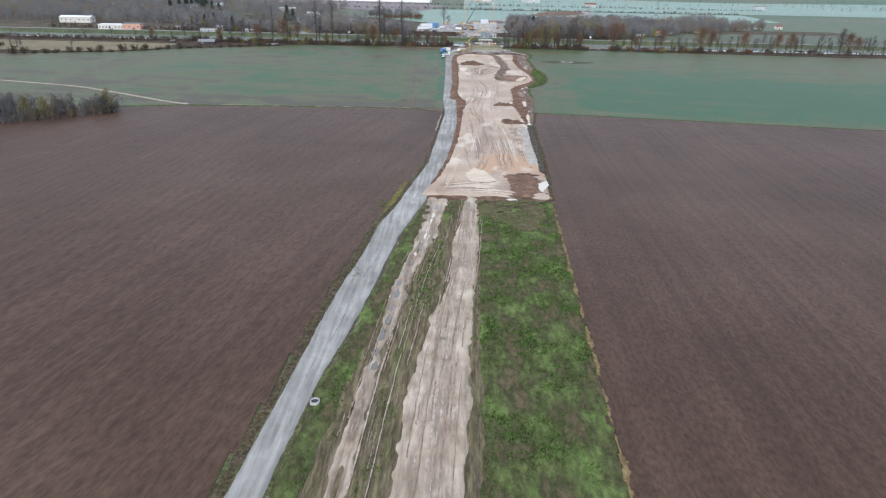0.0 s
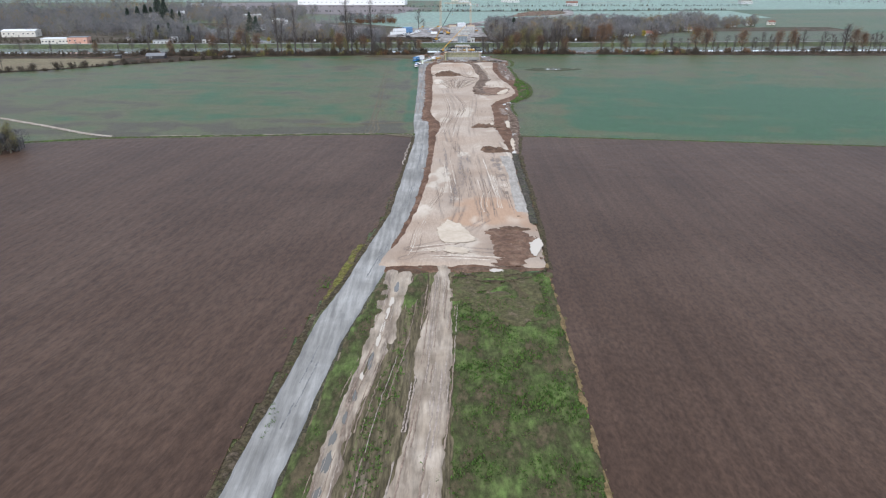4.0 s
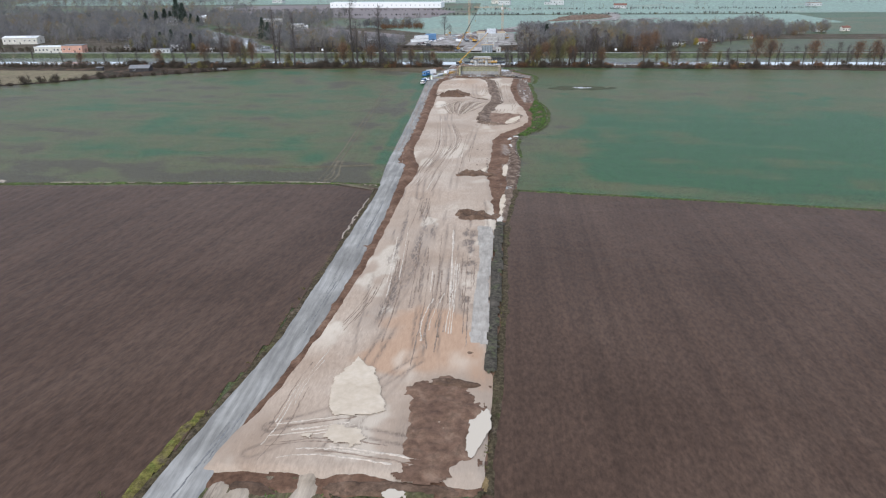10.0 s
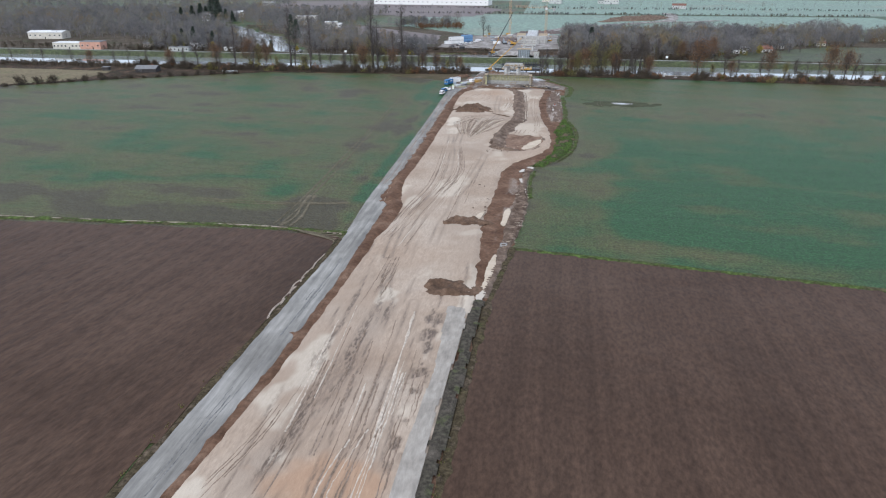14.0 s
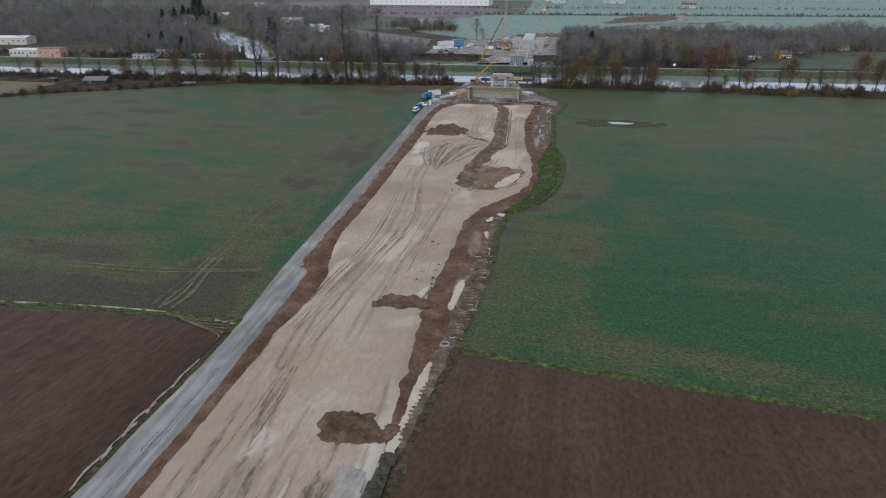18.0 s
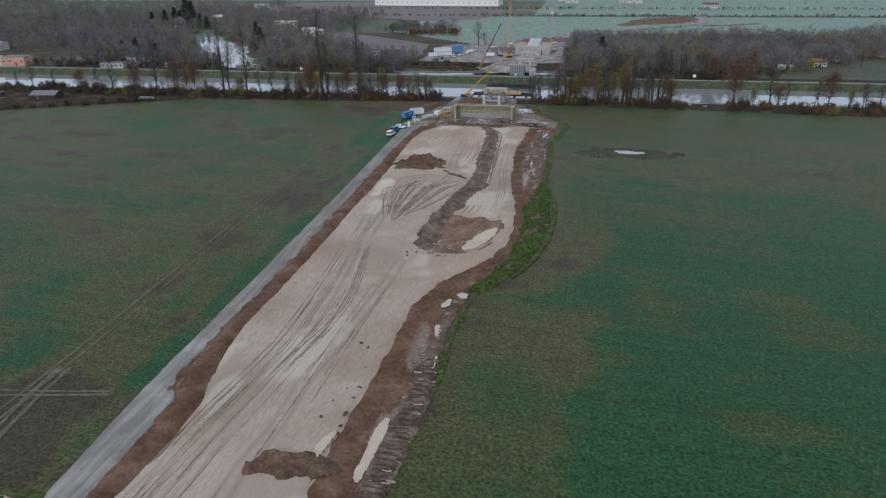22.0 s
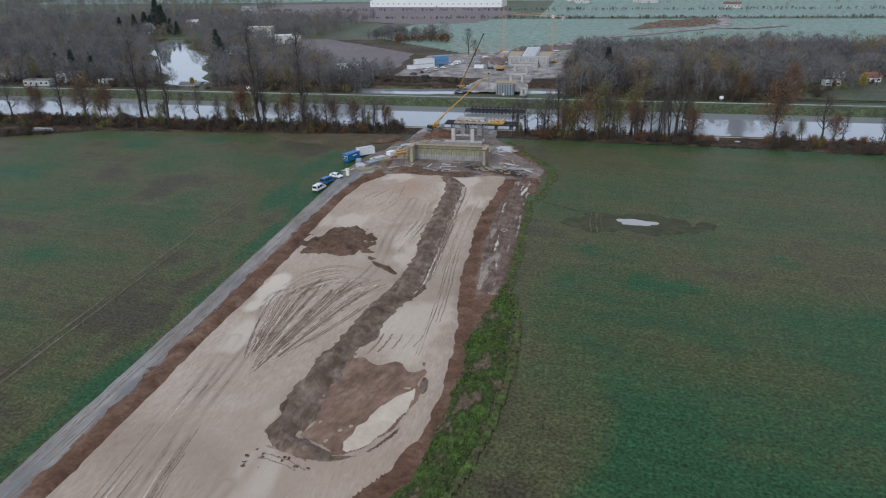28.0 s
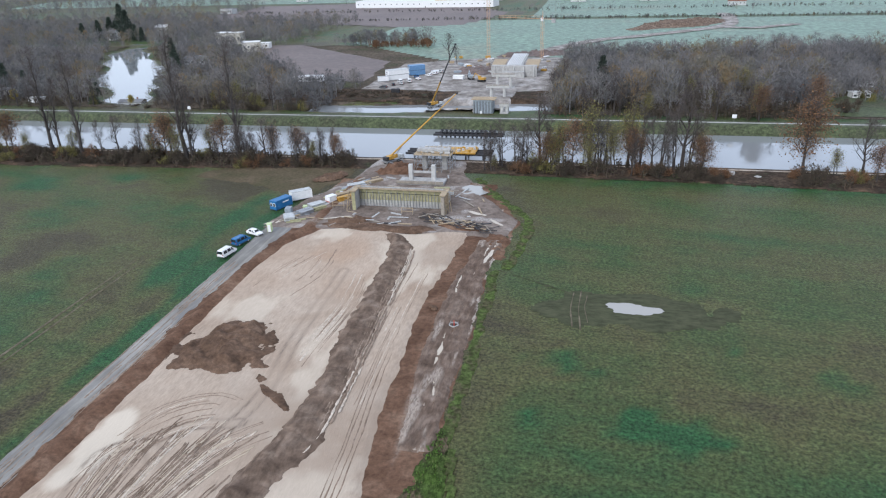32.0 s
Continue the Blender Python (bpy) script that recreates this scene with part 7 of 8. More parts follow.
def plant(kind, x, y, s=1.0, z=None):
    k = rngt.randrange(len(PROTO[kind]))
    p = PROTO[kind][k]
    zz = float(ground_z(np.array([float(x)]), np.array([float(y)]))[0]) if z is None else z
    m = Matrix.LocRotScale((x, y, zz), Euler((0, 0, rngt.uniform(0, 6.28))), (s * rngt.uniform(0.92, 1.08), s * rngt.uniform(0.92, 1.08), s))
    if (kind, k) not in used_proto:
        used_proto.add((kind, k))
        p.matrix_basis = m
        return p
    return copy_thing(p, m)


TALL = 1.4
# near bank, west of the works
for x, y, k, s in ((-169, 578, "poplar", 1.1), (-156, 577, "oak", 0.8), (-148, 581, "rust", 1.05), (-132, 582, "poplar", 0.95), (-129.5, 583, "poplar", 1.0), (-118, 580, "poplar", 0.92), (-112, 583, "slim", 0.62), (-105, 583, "oak", 0.6),
                   (-97, 584, "slim", 0.6), (-90, 582, "slim", 0.7), (-76, 580, "poplar", 1.08), (-73, 579, "poplar", 0.85), (-83, 579, "rust", 0.75), (-87, 577, "olive", 0.5), (-66, 583, "slim", 0.6), (-57, 582, "slim", 0.65), (-52, 581, "slim", 0.7), (-64, 584, "rust", 0.95), (-84, 582, "olive", 0.7), (-161, 583, "rust", 0.85), (-58, 585, "poplar", 1.0), (-155, 585, "olive", 0.7),
                   (-47, 582, "oak", 0.62), (-42, 580, "slim", 0.75), (-36, 582, "slim", 0.7), (-30, 580, "slim", 0.6), (-25, 578, "oak", 0.5), (-140, 579, "olive", 0.6), (-123, 577, "oshrub", 1.2), (-183, 580, "rust", 0.8), (-196, 579, "oak", 0.75),
                   (-178, 575, "oak", 0.55), (-205, 580, "slim", 0.7), (-215, 578, "rust", 0.6), (-232, 580, "slim", 0.6), (-246, 579, "oak", 0.6), (-258, 582, "slim", 0.55), (-275, 580, "rust", 0.5), (-290, 582, "oak", 0.6), (-310, 580, "slim", 0.6), (-335, 581, "oak", 0.6)):
    plant(k, x, y, s * (1.32 if k == "poplar" else 1.0 if k == "oshrub" else TALL))
# near bank, east of the works
for x, y, k, s in ((30, 586, "slim", 0.7), (34, 584, "slim", 0.85), (38, 585, "oak", 0.8), (42, 583, "slim", 0.95), (46, 585, "oak", 0.95), (50, 583, "olive", 0.9), (53, 585, "olive", 1.0), (56, 583, "rust", 0.8), (60, 586, "olive", 1.0), (63, 583, "slim", 1.05), (48, 580, "rust", 0.6),
                   (66, 585, "slim", 1.0), (69, 583, "olive", 1.05), (72, 586, "olive", 0.95), (74, 582, "rust", 0.7), (77, 585, "slim", 1.05), (80, 583, "oak", 0.95), (83, 585, "slim", 1.05), (86, 584, "slim", 1.1), (89, 586, "oak", 1.05), (91, 583, "slim", 1.1), (93.5, 585, "olive", 0.9), (94, 581, "rust", 0.55),
                   (123, 585, "rust", 1.0), (132, 585, "olive", 0.6), (138, 583, "oak", 0.75), (145, 585, "slim", 0.6), (141, 580, "rust", 0.55), (158, 585, "slim", 0.8), (163, 584, "rust", 0.85), (172, 586, "olive", 0.7)):
    plant(k, x, y, s * 1.42)
for k in range(34):
    x = 176 + 7.2 * k + rngt.uniform(-2, 2)
    plant(rngt.choice(("oak", "slim", "oak", "rust", "slim")), x, 584 + rngt.uniform(-3, 2), rngt.uniform(0.9, 1.3))
for k in range(26):
    plant(rngt.choice(("slim", "oak", "slim", "shrub", "rshrub")), 178 + 9 * k + rngt.uniform(-4, 4), 583 + rngt.uniform(-4, 3), rngt.uniform(0.7, 1.15))
for k in range(190):
    x = rngt.uniform(-240, -16) if k < 120 else rngt.uniform(30, 200)
    if 100 < x < 118:
        continue
    front = float(bank_front(np.array([x]))[0])
    plant(rngt.choice(("shrub", "shrub", "shrub", "rshrub", "shrub", "shrub", "oshrub", "shrub", "shrub")), x, rngt.uniform(max(front + 1.5, 570), 584), rngt.uniform(0.45, 1.15))
for k in range(26):
    x = -330 + 6.8 * k
    plant("shrub", x, float(bank_front(np.array([x]))[0]) + rngt.uniform(1, 4), rngt.uniform(0.7, 1.2))
# grove beside the ploughed field in the west
for k in range(36):
    x = rngt.uniform(-275, -160)
    y = np.interp(x, [-275, -193, -160], [230, 248, 276]) + rngt.uniform(2, 30) * (1 if x < -185 else 0.4)
    plant(rngt.choice(("oak", "slim", "olive")), x, y, rngt.uniform(0.5, 0.8))
for k in range(16):
    plant(rngt.choice(("oak", "slim", "shrub")), rngt.uniform(-380, -300), rngt.uniform(470, 520), rngt.uniform(0.7, 1.0))
# behind the levee: single trees, spruces and gardens
for x, y, k, s in ((-181, 668, "spruce", 0.8), (-196, 690, "spruce", 0.8), (-262, 700, "spruce", 1.1), (-270, 696, "spruce", 0.9), (-240, 690, "spruce", 0.85), (-402, 962, "spruce", 1.9), (-395, 970, "spruce", 2.1), (-386, 966, "spruce", 1.8), (-374, 960, "spruce", 2.0), (-362, 950, "spruce", 1.7), (-410, 950, "spruce", 1.7), (-350, 944, "spruce", 1.6), (-338, 936, "spruce", 1.4), (-206, 778, "spruce", 1.3), (-196, 764, "spruce", 1.1), 
                   (-231, 672, "yellow", 1.0), (-160, 668, "yellow", 0.8), (-290, 668, "oak", 0.6), (-30, 806, "oak", 1.1), (-24, 800, "oak", 0.9), (64, 704, "spruce", 1.2), (58, 720, "spruce", 1.0), (187, 700, "yellow", 1.1), (124, 655, "rust", 0.9), (147, 668, "rust", 1.0), (160, 672, "shrub", 1.3), (-93, 668, "oshrub", 1.2), (-70, 664, "yellow", 0.4)):
    plant(k, x, y, s)
for k in range(80):
    x = rngt.uniform(-300, -62)
    y = rngt.uniform(658, 700)
    if float(lake_in(np.array([x]), np.array([y]))[0]) > -0.35 or (x > -140 and rngt.random() < 0.2):
        continue
    plant(rngt.choice(("oak", "slim", "oak", "shrub", "olive")), x, y, rngt.uniform(0.55, 1.0))
for k in range(95):
    x, y = rngt.uniform(42, 190), rngt.uniform(657, 712)
    if x > 150 and y < 715:
        continue
    plant(rngt.choice(("oak", "slim", "oak", "shrub", "oak", "olive" if k % 4 == 0 else "slim")), x, y, rngt.uniform(0.6, 1.05))
for k in range(26):
    plant("shrub", rngt.uniform(-58, -12), rngt.uniform(690, 700), rngt.uniform(0.3, 0.5), 0.4)

# ---- woods too far to count ----


def far_wood(name, label, n, place, seed, material, hmin=7, hmax=14, tris=95, wide=0.16):
    rng = np.random.default_rng(seed)
    pts = place(rng, n)
    n = len(pts)
    h = rng.uniform(hmin, hmax, n)
    z0 = ground_z(pts[:, 0], pts[:, 1])
    base = np.column_stack([pts, z0])
    trunks = limb_mesh([(b, b + np.array([0, 0, hh * 0.6]), 0.22, 0.1) for b, hh in zip(base, h)], 3)
    F0 = np.concatenate([trunks[1][:, [0, 1, 2]], trunks[1][:, [0, 2, 3]]])
    h = h * (0.85 + 0.35 * fbm(pts[:, 0], pts[:, 1], 30, seed + 4))
    hh = np.repeat(h, tris)
    u, a = rng.random(n * tris), rng.uniform(0, 6.283, n * tris)
    rad = 0.33 * hh * np.sqrt(rng.random(n * tris)) * np.sin(np.pi * np.clip(0.18 + 0.82 * u, 0, 1)) ** 0.6
    p = np.repeat(base, tris, 0) + np.stack([rad * np.cos(a), rad * np.sin(a), hh * (0.25 + 0.68 * u)], 1)
    d = np.stack([np.cos(a) * 0.6, np.sin(a) * 0.6, 0.4 + rng.random(n * tris)], 1) + rng.normal(0, 0.4, (n * tris, 3))
    d /= np.linalg.norm(d, axis=1, keepdims=True)
    side = np.cross(d, rng.normal(0, 1, (n * tris, 3)))
    side /= np.linalg.norm(side, axis=1, keepdims=True)
    L = (hh * rng.uniform(0.1, 0.2, n * tris))[:, None]
    V = np.stack([p - side * wide, p + side * wide, p + d * L], 1).reshape(-1, 3)
    F = np.arange(len(V)).reshape(-1, 3)
    me = mesh_of(name, np.concatenate([trunks[0], V]), np.concatenate([F0, F + len(trunks[0])]), material)
    tone = np.clip(0.5 + 0.55 * fbm(pts[:, 0], pts[:, 1], 24, seed + 6) + rng.normal(0, 0.2, n), 0, 1)
    me.attributes.new("tone", "FLOAT", "POINT").data.foreach_set("value", np.concatenate([np.repeat(tone, 6), np.repeat(tone, tris * 3)]).astype(np.float32))
    return tagged(new(name, me), label, "woods", kind="stuff")


def west_wood(rng, n):
    p = np.column_stack([rng.uniform(-640, -60, n), 668 + 442 * rng.random(n) ** 1.3])
    x, y = p[:, 0], p[:, 1]
    keep = (lake_in(x, y) < -0.12) & ~((x > -235 + (900 - y) * 0.2) & (y > 733) & (y < 900) & (x > -100 - (y - 735) * 0.8)) & ~((x < -290) & (y < 735)) & ~((y > 905) & (x > -190))
    return p[keep]


def east_wood(rng, n):
    p = np.column_stack([rng.uniform(42, 460, n), rng.uniform(662, 835, n)])
    x, y = p[:, 0], p[:, 1]
    return p[(fbm(x, y, 34, 77) > -0.6) & (y > 662 + 8 * np.sin(x * 0.2) + np.maximum(0, x - 125) * 0.75) & (y < 800 + 0.25 * x + 8 * np.sin(x * 0.07))]


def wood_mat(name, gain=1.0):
    """Bare twigs whose tone runs from tree to tree: dark grey, grey, brownish, thin olive. At full gain the tones are
    paled for haze.
    """
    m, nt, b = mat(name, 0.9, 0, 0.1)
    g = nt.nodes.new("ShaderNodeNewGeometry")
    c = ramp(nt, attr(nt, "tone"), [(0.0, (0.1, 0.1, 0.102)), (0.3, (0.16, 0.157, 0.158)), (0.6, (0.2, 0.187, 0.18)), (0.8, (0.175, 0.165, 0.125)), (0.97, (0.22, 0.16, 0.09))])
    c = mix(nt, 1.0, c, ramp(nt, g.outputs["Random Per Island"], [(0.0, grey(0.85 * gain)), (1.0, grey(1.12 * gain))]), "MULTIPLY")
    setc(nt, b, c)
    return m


# far twigs kept pale and neutral: distance haze put into their colour
M_HAZETWIG = wood_mat("haze_paled_woods")
M_THICKET = wood_mat("dark_thicket_twigs", 0.6)


def bank_scrub(rng, n):
    x = np.concatenate([rng.uniform(-420, -17, n * 2 // 3), rng.uniform(30, 360, n - n * 2 // 3)])
    y = np.maximum(np.interp(x, [-330, -268, -229, -182, -152, -140, -74, -11, 37, 95, 140, 300], [470, 492, 520, 545, 561, 566, 570, 576, 575, 573, 570, 560]) + 1, 569) + 15 * rng.random(n)
    p = np.column_stack([x, np.minimum(y, 586)])
    return p[~((x > 97) & (x < 120))]


def grove(rng, n):
    x = rng.uniform(-300, -160, n)
    y = np.interp(x, [-300, -193, -160], [225, 247, 275]) + rng.random(n) * np.interp(x, [-300, -190, -160], [55, 34, 9])
    return np.column_stack([x, y])


far_wood("bank_scrub", "tangled brown scrub along the canal bank", 1300, bank_scrub, 37, M_SHRUB, 1.6, 4.2, 60)
far_wood("bank_scrub", "dark leafless scrub on the river bank", 260, lambda r, n: np.column_stack([r.uniform(-70, -14, n), r.uniform(688, 706, n)]), 39, M_SHRUB, 0.8, 2.2, 60)
far_wood("undergrowth", "brown undergrowth at the wood's edge", 620, lambda r, n: np.concatenate([np.column_stack([r.uniform(40, 150, n // 2), r.uniform(657, 690, n // 2)]), np.column_stack([(q := r.uniform(-420, -62, n // 2)), r.uniform(659, 684, n // 2)])[(np.abs(q + 170) > 22)]]), 41, M_SHRUB, 2, 6, 70)
far_wood("grey_thicket", "dense grey leafless thicket beside the fields", 520, grove, 38, M_THICKET, 4, 9.5, 130, 0.09)
far_wood("bare_woods", "grey-brown bare woods behind the lake", 4200, west_wood, 31, M_HAZETWIG, 6, 17, 150, 0.12)
far_wood("bare_woods", "grey-brown bare woods east of the works", 4200, east_wood, 32, M_HAZETWIG, 6, 18, 150, 0.12)
far_wood("hedge_trees", "thin hedge of bare trees between fields", 80, lambda r, n: np.column_stack([r.uniform(-130, -66, n), r.normal(905, 6, n)]), 33, M_HAZETWIG, 9, 17)
far_wood("field_hedge", "low dark hedge between the far fields", 700, lambda r, n: np.concatenate([np.column_stack([r.uniform(-260, 420, n // 2), r.normal(1110, 3, n // 2)]), np.column_stack([r.uniform(-400, 500, n // 2), r.normal(1230, 6, n // 2)])]), 43, M_THICKET, 2, 4.5, 60)


def clumped(rng, n):
    p = np.column_stack([rng.uniform(-1100, 1100, n), rng.uniform(1180, 1900, n)])
    return p[fbm(p[:, 0], p[:, 1] * 2.0, 120, 310) > 0.12]


def west_slope(rng, n):
    p = np.column_stack([rng.uniform(-1000, -170, n), rng.uniform(930, 1750, n)])
    x, y = p[:, 0], p[:, 1]
    return p[(x < np.interp(y, [930, 1050, 1400, 1750], [-200, -330, -420, -480])) & (fbm(x, y, 60, 311) > -0.25)]


far_wood("distant_woods", "dim distant woods on the horizon", 2600, clumped, 34, M_HAZETWIG, 7, 13, 24)
far_wood("bare_woods", "grey bare woods rising behind the lake", 4200, west_slope, 40, M_HAZETWIG, 8, 16, 60, 0.2)
far_wood("rust_undergrowth", "rust-coloured undergrowth in the woods", 170, lambda r, n: np.concatenate([np.column_stack([r.uniform(-110, -60, n // 2), r.uniform(880, 905, n // 2)]), east_wood(r, n)[: n // 2]]), 35, M_ORANGE, 4, 7)

far_wood("olive_trees", "olive and yellowing trees among bare woods", 150, lambda r, n: np.concatenate([west_wood(r, n)[: n // 3], east_wood(r, 2 * n)[: n // 2]]), 36, M_OLIVE, 5, 9, 70)
for k in range(34):
    x = rngt.uniform(29, 95) if k < 20 else rngt.uniform(-130, -24)
    plant(rngt.choice(("slim", "slim", "oak", "olive")), x, rngt.uniform(578, 587), rngt.uniform(0.55, 1.2) if k < 20 else rngt.uniform(0.5, 0.85))

# ---- houses, sheds and works beyond the canal ----


def house(name, label, x, y, rz, L, W, H, wall, roof, pitch=0.0, windows=3, z=None, group=""):
    """A small building: walls, roof, windows and a door on the side that faces the canal."""
    zz = float(ground_z(np.array([float(x)]), np.array([float(y)]))[0]) + 0.1 if z is None else z
    o = thing(name, label, "building", at(x, y, zz, rz), group)
    part("wall", box(B(), (0, 0, H / 2), (L, W, H), 0, 0.04), wall, o)
    if pitch:
        bm = B()
        e = 0.4
        pr = [(-W / 2 - e, H - 0.1), (0, H + pitch), (W / 2 + e, H - 0.1), (W / 2 + e, H - 0.3), (0, H + pitch - 0.22), (-W / 2 - e, H - 0.3)]
        prism(bm, pr, L / 2 + e)
        part("roof", bm, roof, o)
        bm = B()
        prism(bm, [(-W / 2, H - 0.2), (W / 2, H - 0.2), (0, H + pitch - 0.25)], L / 2 - 0.02)
        part("gable", bm, wall, o)
        part("chimney", box(B(), (L * 0.2, W * 0.15, H + pitch), (0.6, 0.6, 1.4), 0, 0.03), M_ROOFR, o)
    else:
        part("roof", box(B(), (0, 0, H + 0.12), (L + 0.5, W + 0.5, 0.28), 0, 0.05), roof, o)
    for k in range(windows):
        u = -L / 2 + L * (k + 0.5) / windows
        if k == windows // 2:
            part("door", box(B(), (u, -W / 2 - 0.02, 1.0), (0.95, 0.1, 2.0), 0, 0.02), M_TIMBERD, o)
        else:
            w = part("window", box(B(), (u, -W / 2 - 0.02, H * 0.55), (min(1.6, L / windows * 0.6), 0.1, min(1.3, H * 0.4)), 0, 0.02), M_WHITE, o)
            part("pane", box(B(), (u, -W / 2 - 0.075, H * 0.55), (min(1.4, L / windows * 0.5), 0.03, min(1.1, H * 0.33))), M_GLASS, w)
    return o


house("boat_club", "long white flat-roofed building with windows", -350, 664, 6, 24, 11, 5, M_PLASTER, M_ROOFW, windows=8)
house("boat_club_annex", "salmon pink annex with a flat roof", -330, 664, 6, 17, 10, 6, M_PINK, M_ROOFG, windows=4)
house("hall", "long pale hall with a white sheet roof", -424, 736, 6, 32, 14, 6, M_PLASTER, M_ROOFW, 1.2, windows=7)
house("garden_house", "low grey flat-roofed garden house", -254, 662, 4, 16, 6, 3.2, M_PANEL, M_ROOFG, windows=5)
house("garden_house", "small white two-storey garden house", -247, 674, 4, 6, 6, 5.5, M_WHITE, M_ROOFG, windows=3)
house("garden_house", "pale shed with a sheet roof", -252, 690, 10, 12, 6, 3.2, M_PLASTER, M_ROOFG, 0.8, windows=4)
house("garden_house", "weathered timber garden house", -288, 681, 6, 14, 7, 3.4, M_WOODG, M_ROOFG, windows=5)
house("garden_house", "white caravan-like garden cabin", -217, 671, 0, 8, 3, 2.4, M_WHITE, M_ROOFW, windows=3)
house("garden_house", "grey shed beside the lake", -167, 678, 8, 12, 6, 3.0, M_PANEL, M_ROOFG, 0.9, windows=3)
house("cottage", "cream cottage with a pale flat roof", -196, 866, 20, 13, 9, 7, M_PLASTER, M_ROOFW, windows=4)
house("cottage", "white shed beside the far ploughed field", -199, 884, 10, 18, 8, 4, M_WHITE, M_ROOFW, windows=4)
house("cottage", "grey cottage among bare trees", -203, 800, 10, 14, 9, 4, M_PANEL, M_ROOFG, 2.0, windows=4)
house("cottage", "white lakeside house under trees", -362, 1004, 10, 12, 9, 6, M_PLASTER, M_ROOFW, 2.5, windows=4)
house("cottage", "white lakeside house under trees", -376, 948, -10, 9, 7, 6, M_WHITE, M_ROOFG, 3.0, windows=3)
house("tall_house", "pale house half hidden by bare trees", -240, 915, 5, 22, 10, 9, M_PLASTER, M_ROOFW, windows=6)
for k, (x, y, L, c) in enumerate(((-95, 738, 14, M_WHITE), (-80, 733, 8, M_PANEL), (-112, 742, 9, M_PLASTER))):
    house("garden_house", "low white garden sheds beside the field", x, y, 5, L, 5, 2.8, c, M_ROOFW if k == 0 else M_ROOFG, 0.6 if k else 0, windows=4)
boat = house("boat_house", "dark blue-black shed with a low roof", -218, 556, 8, 13, 8, 2.6, M_TIMBERD, M_ROOFG, 1.6, windows=2)
house("garden_hut", "small dark hut on the bank", -247, 556, 5, 4, 3, 2.4, M_TIMBERD, M_ROOFG, windows=1)
for x, y, rz, L, W, H, w, r, p in ((157, 697, 10, 8, 6, 3, M_WHITE, M_ROOFG, 1.4), (174, 705, 8, 10, 5, 3, M_WHITE, M_ROOFW, 0), (196, 719, 12, 10, 8, 3.4, M_WHITE, M_ROOFR, 2.2), (168, 716, 10, 8, 5, 2.8, M_PANEL, M_ROOFG, 1), (213, 748, 10, 9, 6, 3, M_PLASTER, M_ROOFG, 1.4), (226, 764, 10, 7, 6, 4, M_PLASTER, M_ROOFG, 2.2), (184, 733, 5, 10, 5, 3, M_WHITE, M_ROOFW, 0), (166, 731, 5, 7, 5, 2.6, M_PLASTER, M_ROOFG, 1), (252, 772, 10, 9, 6, 3, M_PLASTER, M_ROOFR, 1.6), (317, 823, 8, 11, 6, 4, M_WHITE, M_ROOFW, 0), (343, 838, 8, 10, 6, 4, M_WHITE, M_ROOFG, 1.4), (370, 845, 8, 10, 6, 4, M_PLASTER, M_ROOFR, 1.6), (140, 690, 8, 7, 5, 2.6, M_PANEL, M_ROOFG, 1)):
    house("garden_house", "small white allotment house among bare trees", x, y, rz, L * 0.8, W * 0.8, H * 0.85, w, r, p, windows=3, group="allotment houses")
for k in range(9):
    x = rngt.uniform(-430, 520)
    house("far_building", "pale distant building on the horizon", x, rngt.uniform(1240, 1420), rngt.uniform(-20, 20), rngt.uniform(12, 26), rngt.uniform(9, 13), rngt.uniform(4, 8), rngt.choice((M_PLASTER, M_PANEL, M_PANEL)), rngt.choice((M_ROOFG, M_ROOFG, M_ROOFR)), rngt.choice((0, 0, 2.5)), windows=5, group="distant buildings")
house("warehouse", "very long white warehouse on the horizon", -165, 1300, -6, 190, 30, 8, M_WHITE, M_ROOFW, windows=24)

# path sign boards on the levee
for x, y in ((-114, 644.5), (113, 644.5)):
    o = thing("canal_sign", "small white square canal sign on a post", "sign", at(x, y, 2.0))
    part("post", tube(B(), (0, 0, 0), (0, 0, 2.2), 0.06, n=6), M_STEEL, o)
    part("board", box(B(), (0, -0.08, 2.3), (1.6, 0.06, 1.4), 0, 0.02), M_WHITE, o)
bench = pile_of("jetty_stack", "pale stacked boards on the bank", -165, 561, 90, 3, (1.2, 10, 0.3), 0.4, M_PANEL, 0.3, 1, 1, 31)
pile_of("rubble", "pale rubble blocks on the canal bank", 103, 583, 60, 2, (0.7, 1.6, 0.4), 0.4, M_CONC, 0.2, 2, 20, 32)
pile_of("rubble", "pale rubble blocks on the canal bank", 110, 581, 40, 1, (0.6, 1.4, 0.3), 0.6, M_CONC, 0.2, 2, 20, 33)

M_LIGHTBLUE = plain("faded_light_blue_paint", (0.14, 0.27, 0.45), 0.5, 0, 0.2, 0.8)
# far yard: offices, vehicles, piers and cranes
container("white two-storey site office containers in a row", "site_office", at(-46.5, 744, 0.5, -52), M_WHITE, 12.0, 4.8, 2.7, 2, 2, M_PANEL)
container("blue two-storey site office containers", "site_office", at(-39.5, 760, 0.5, -60), M_LIGHTBLUE, 9.0, 4.8, 2.7, 2, 2)
container("low white site container beside the offices", "site_office", at(-52.5, 737, 0.5, -70), M_WHITE, 6.0, 2.4, 2.6, 1, 1, M_PANEL)
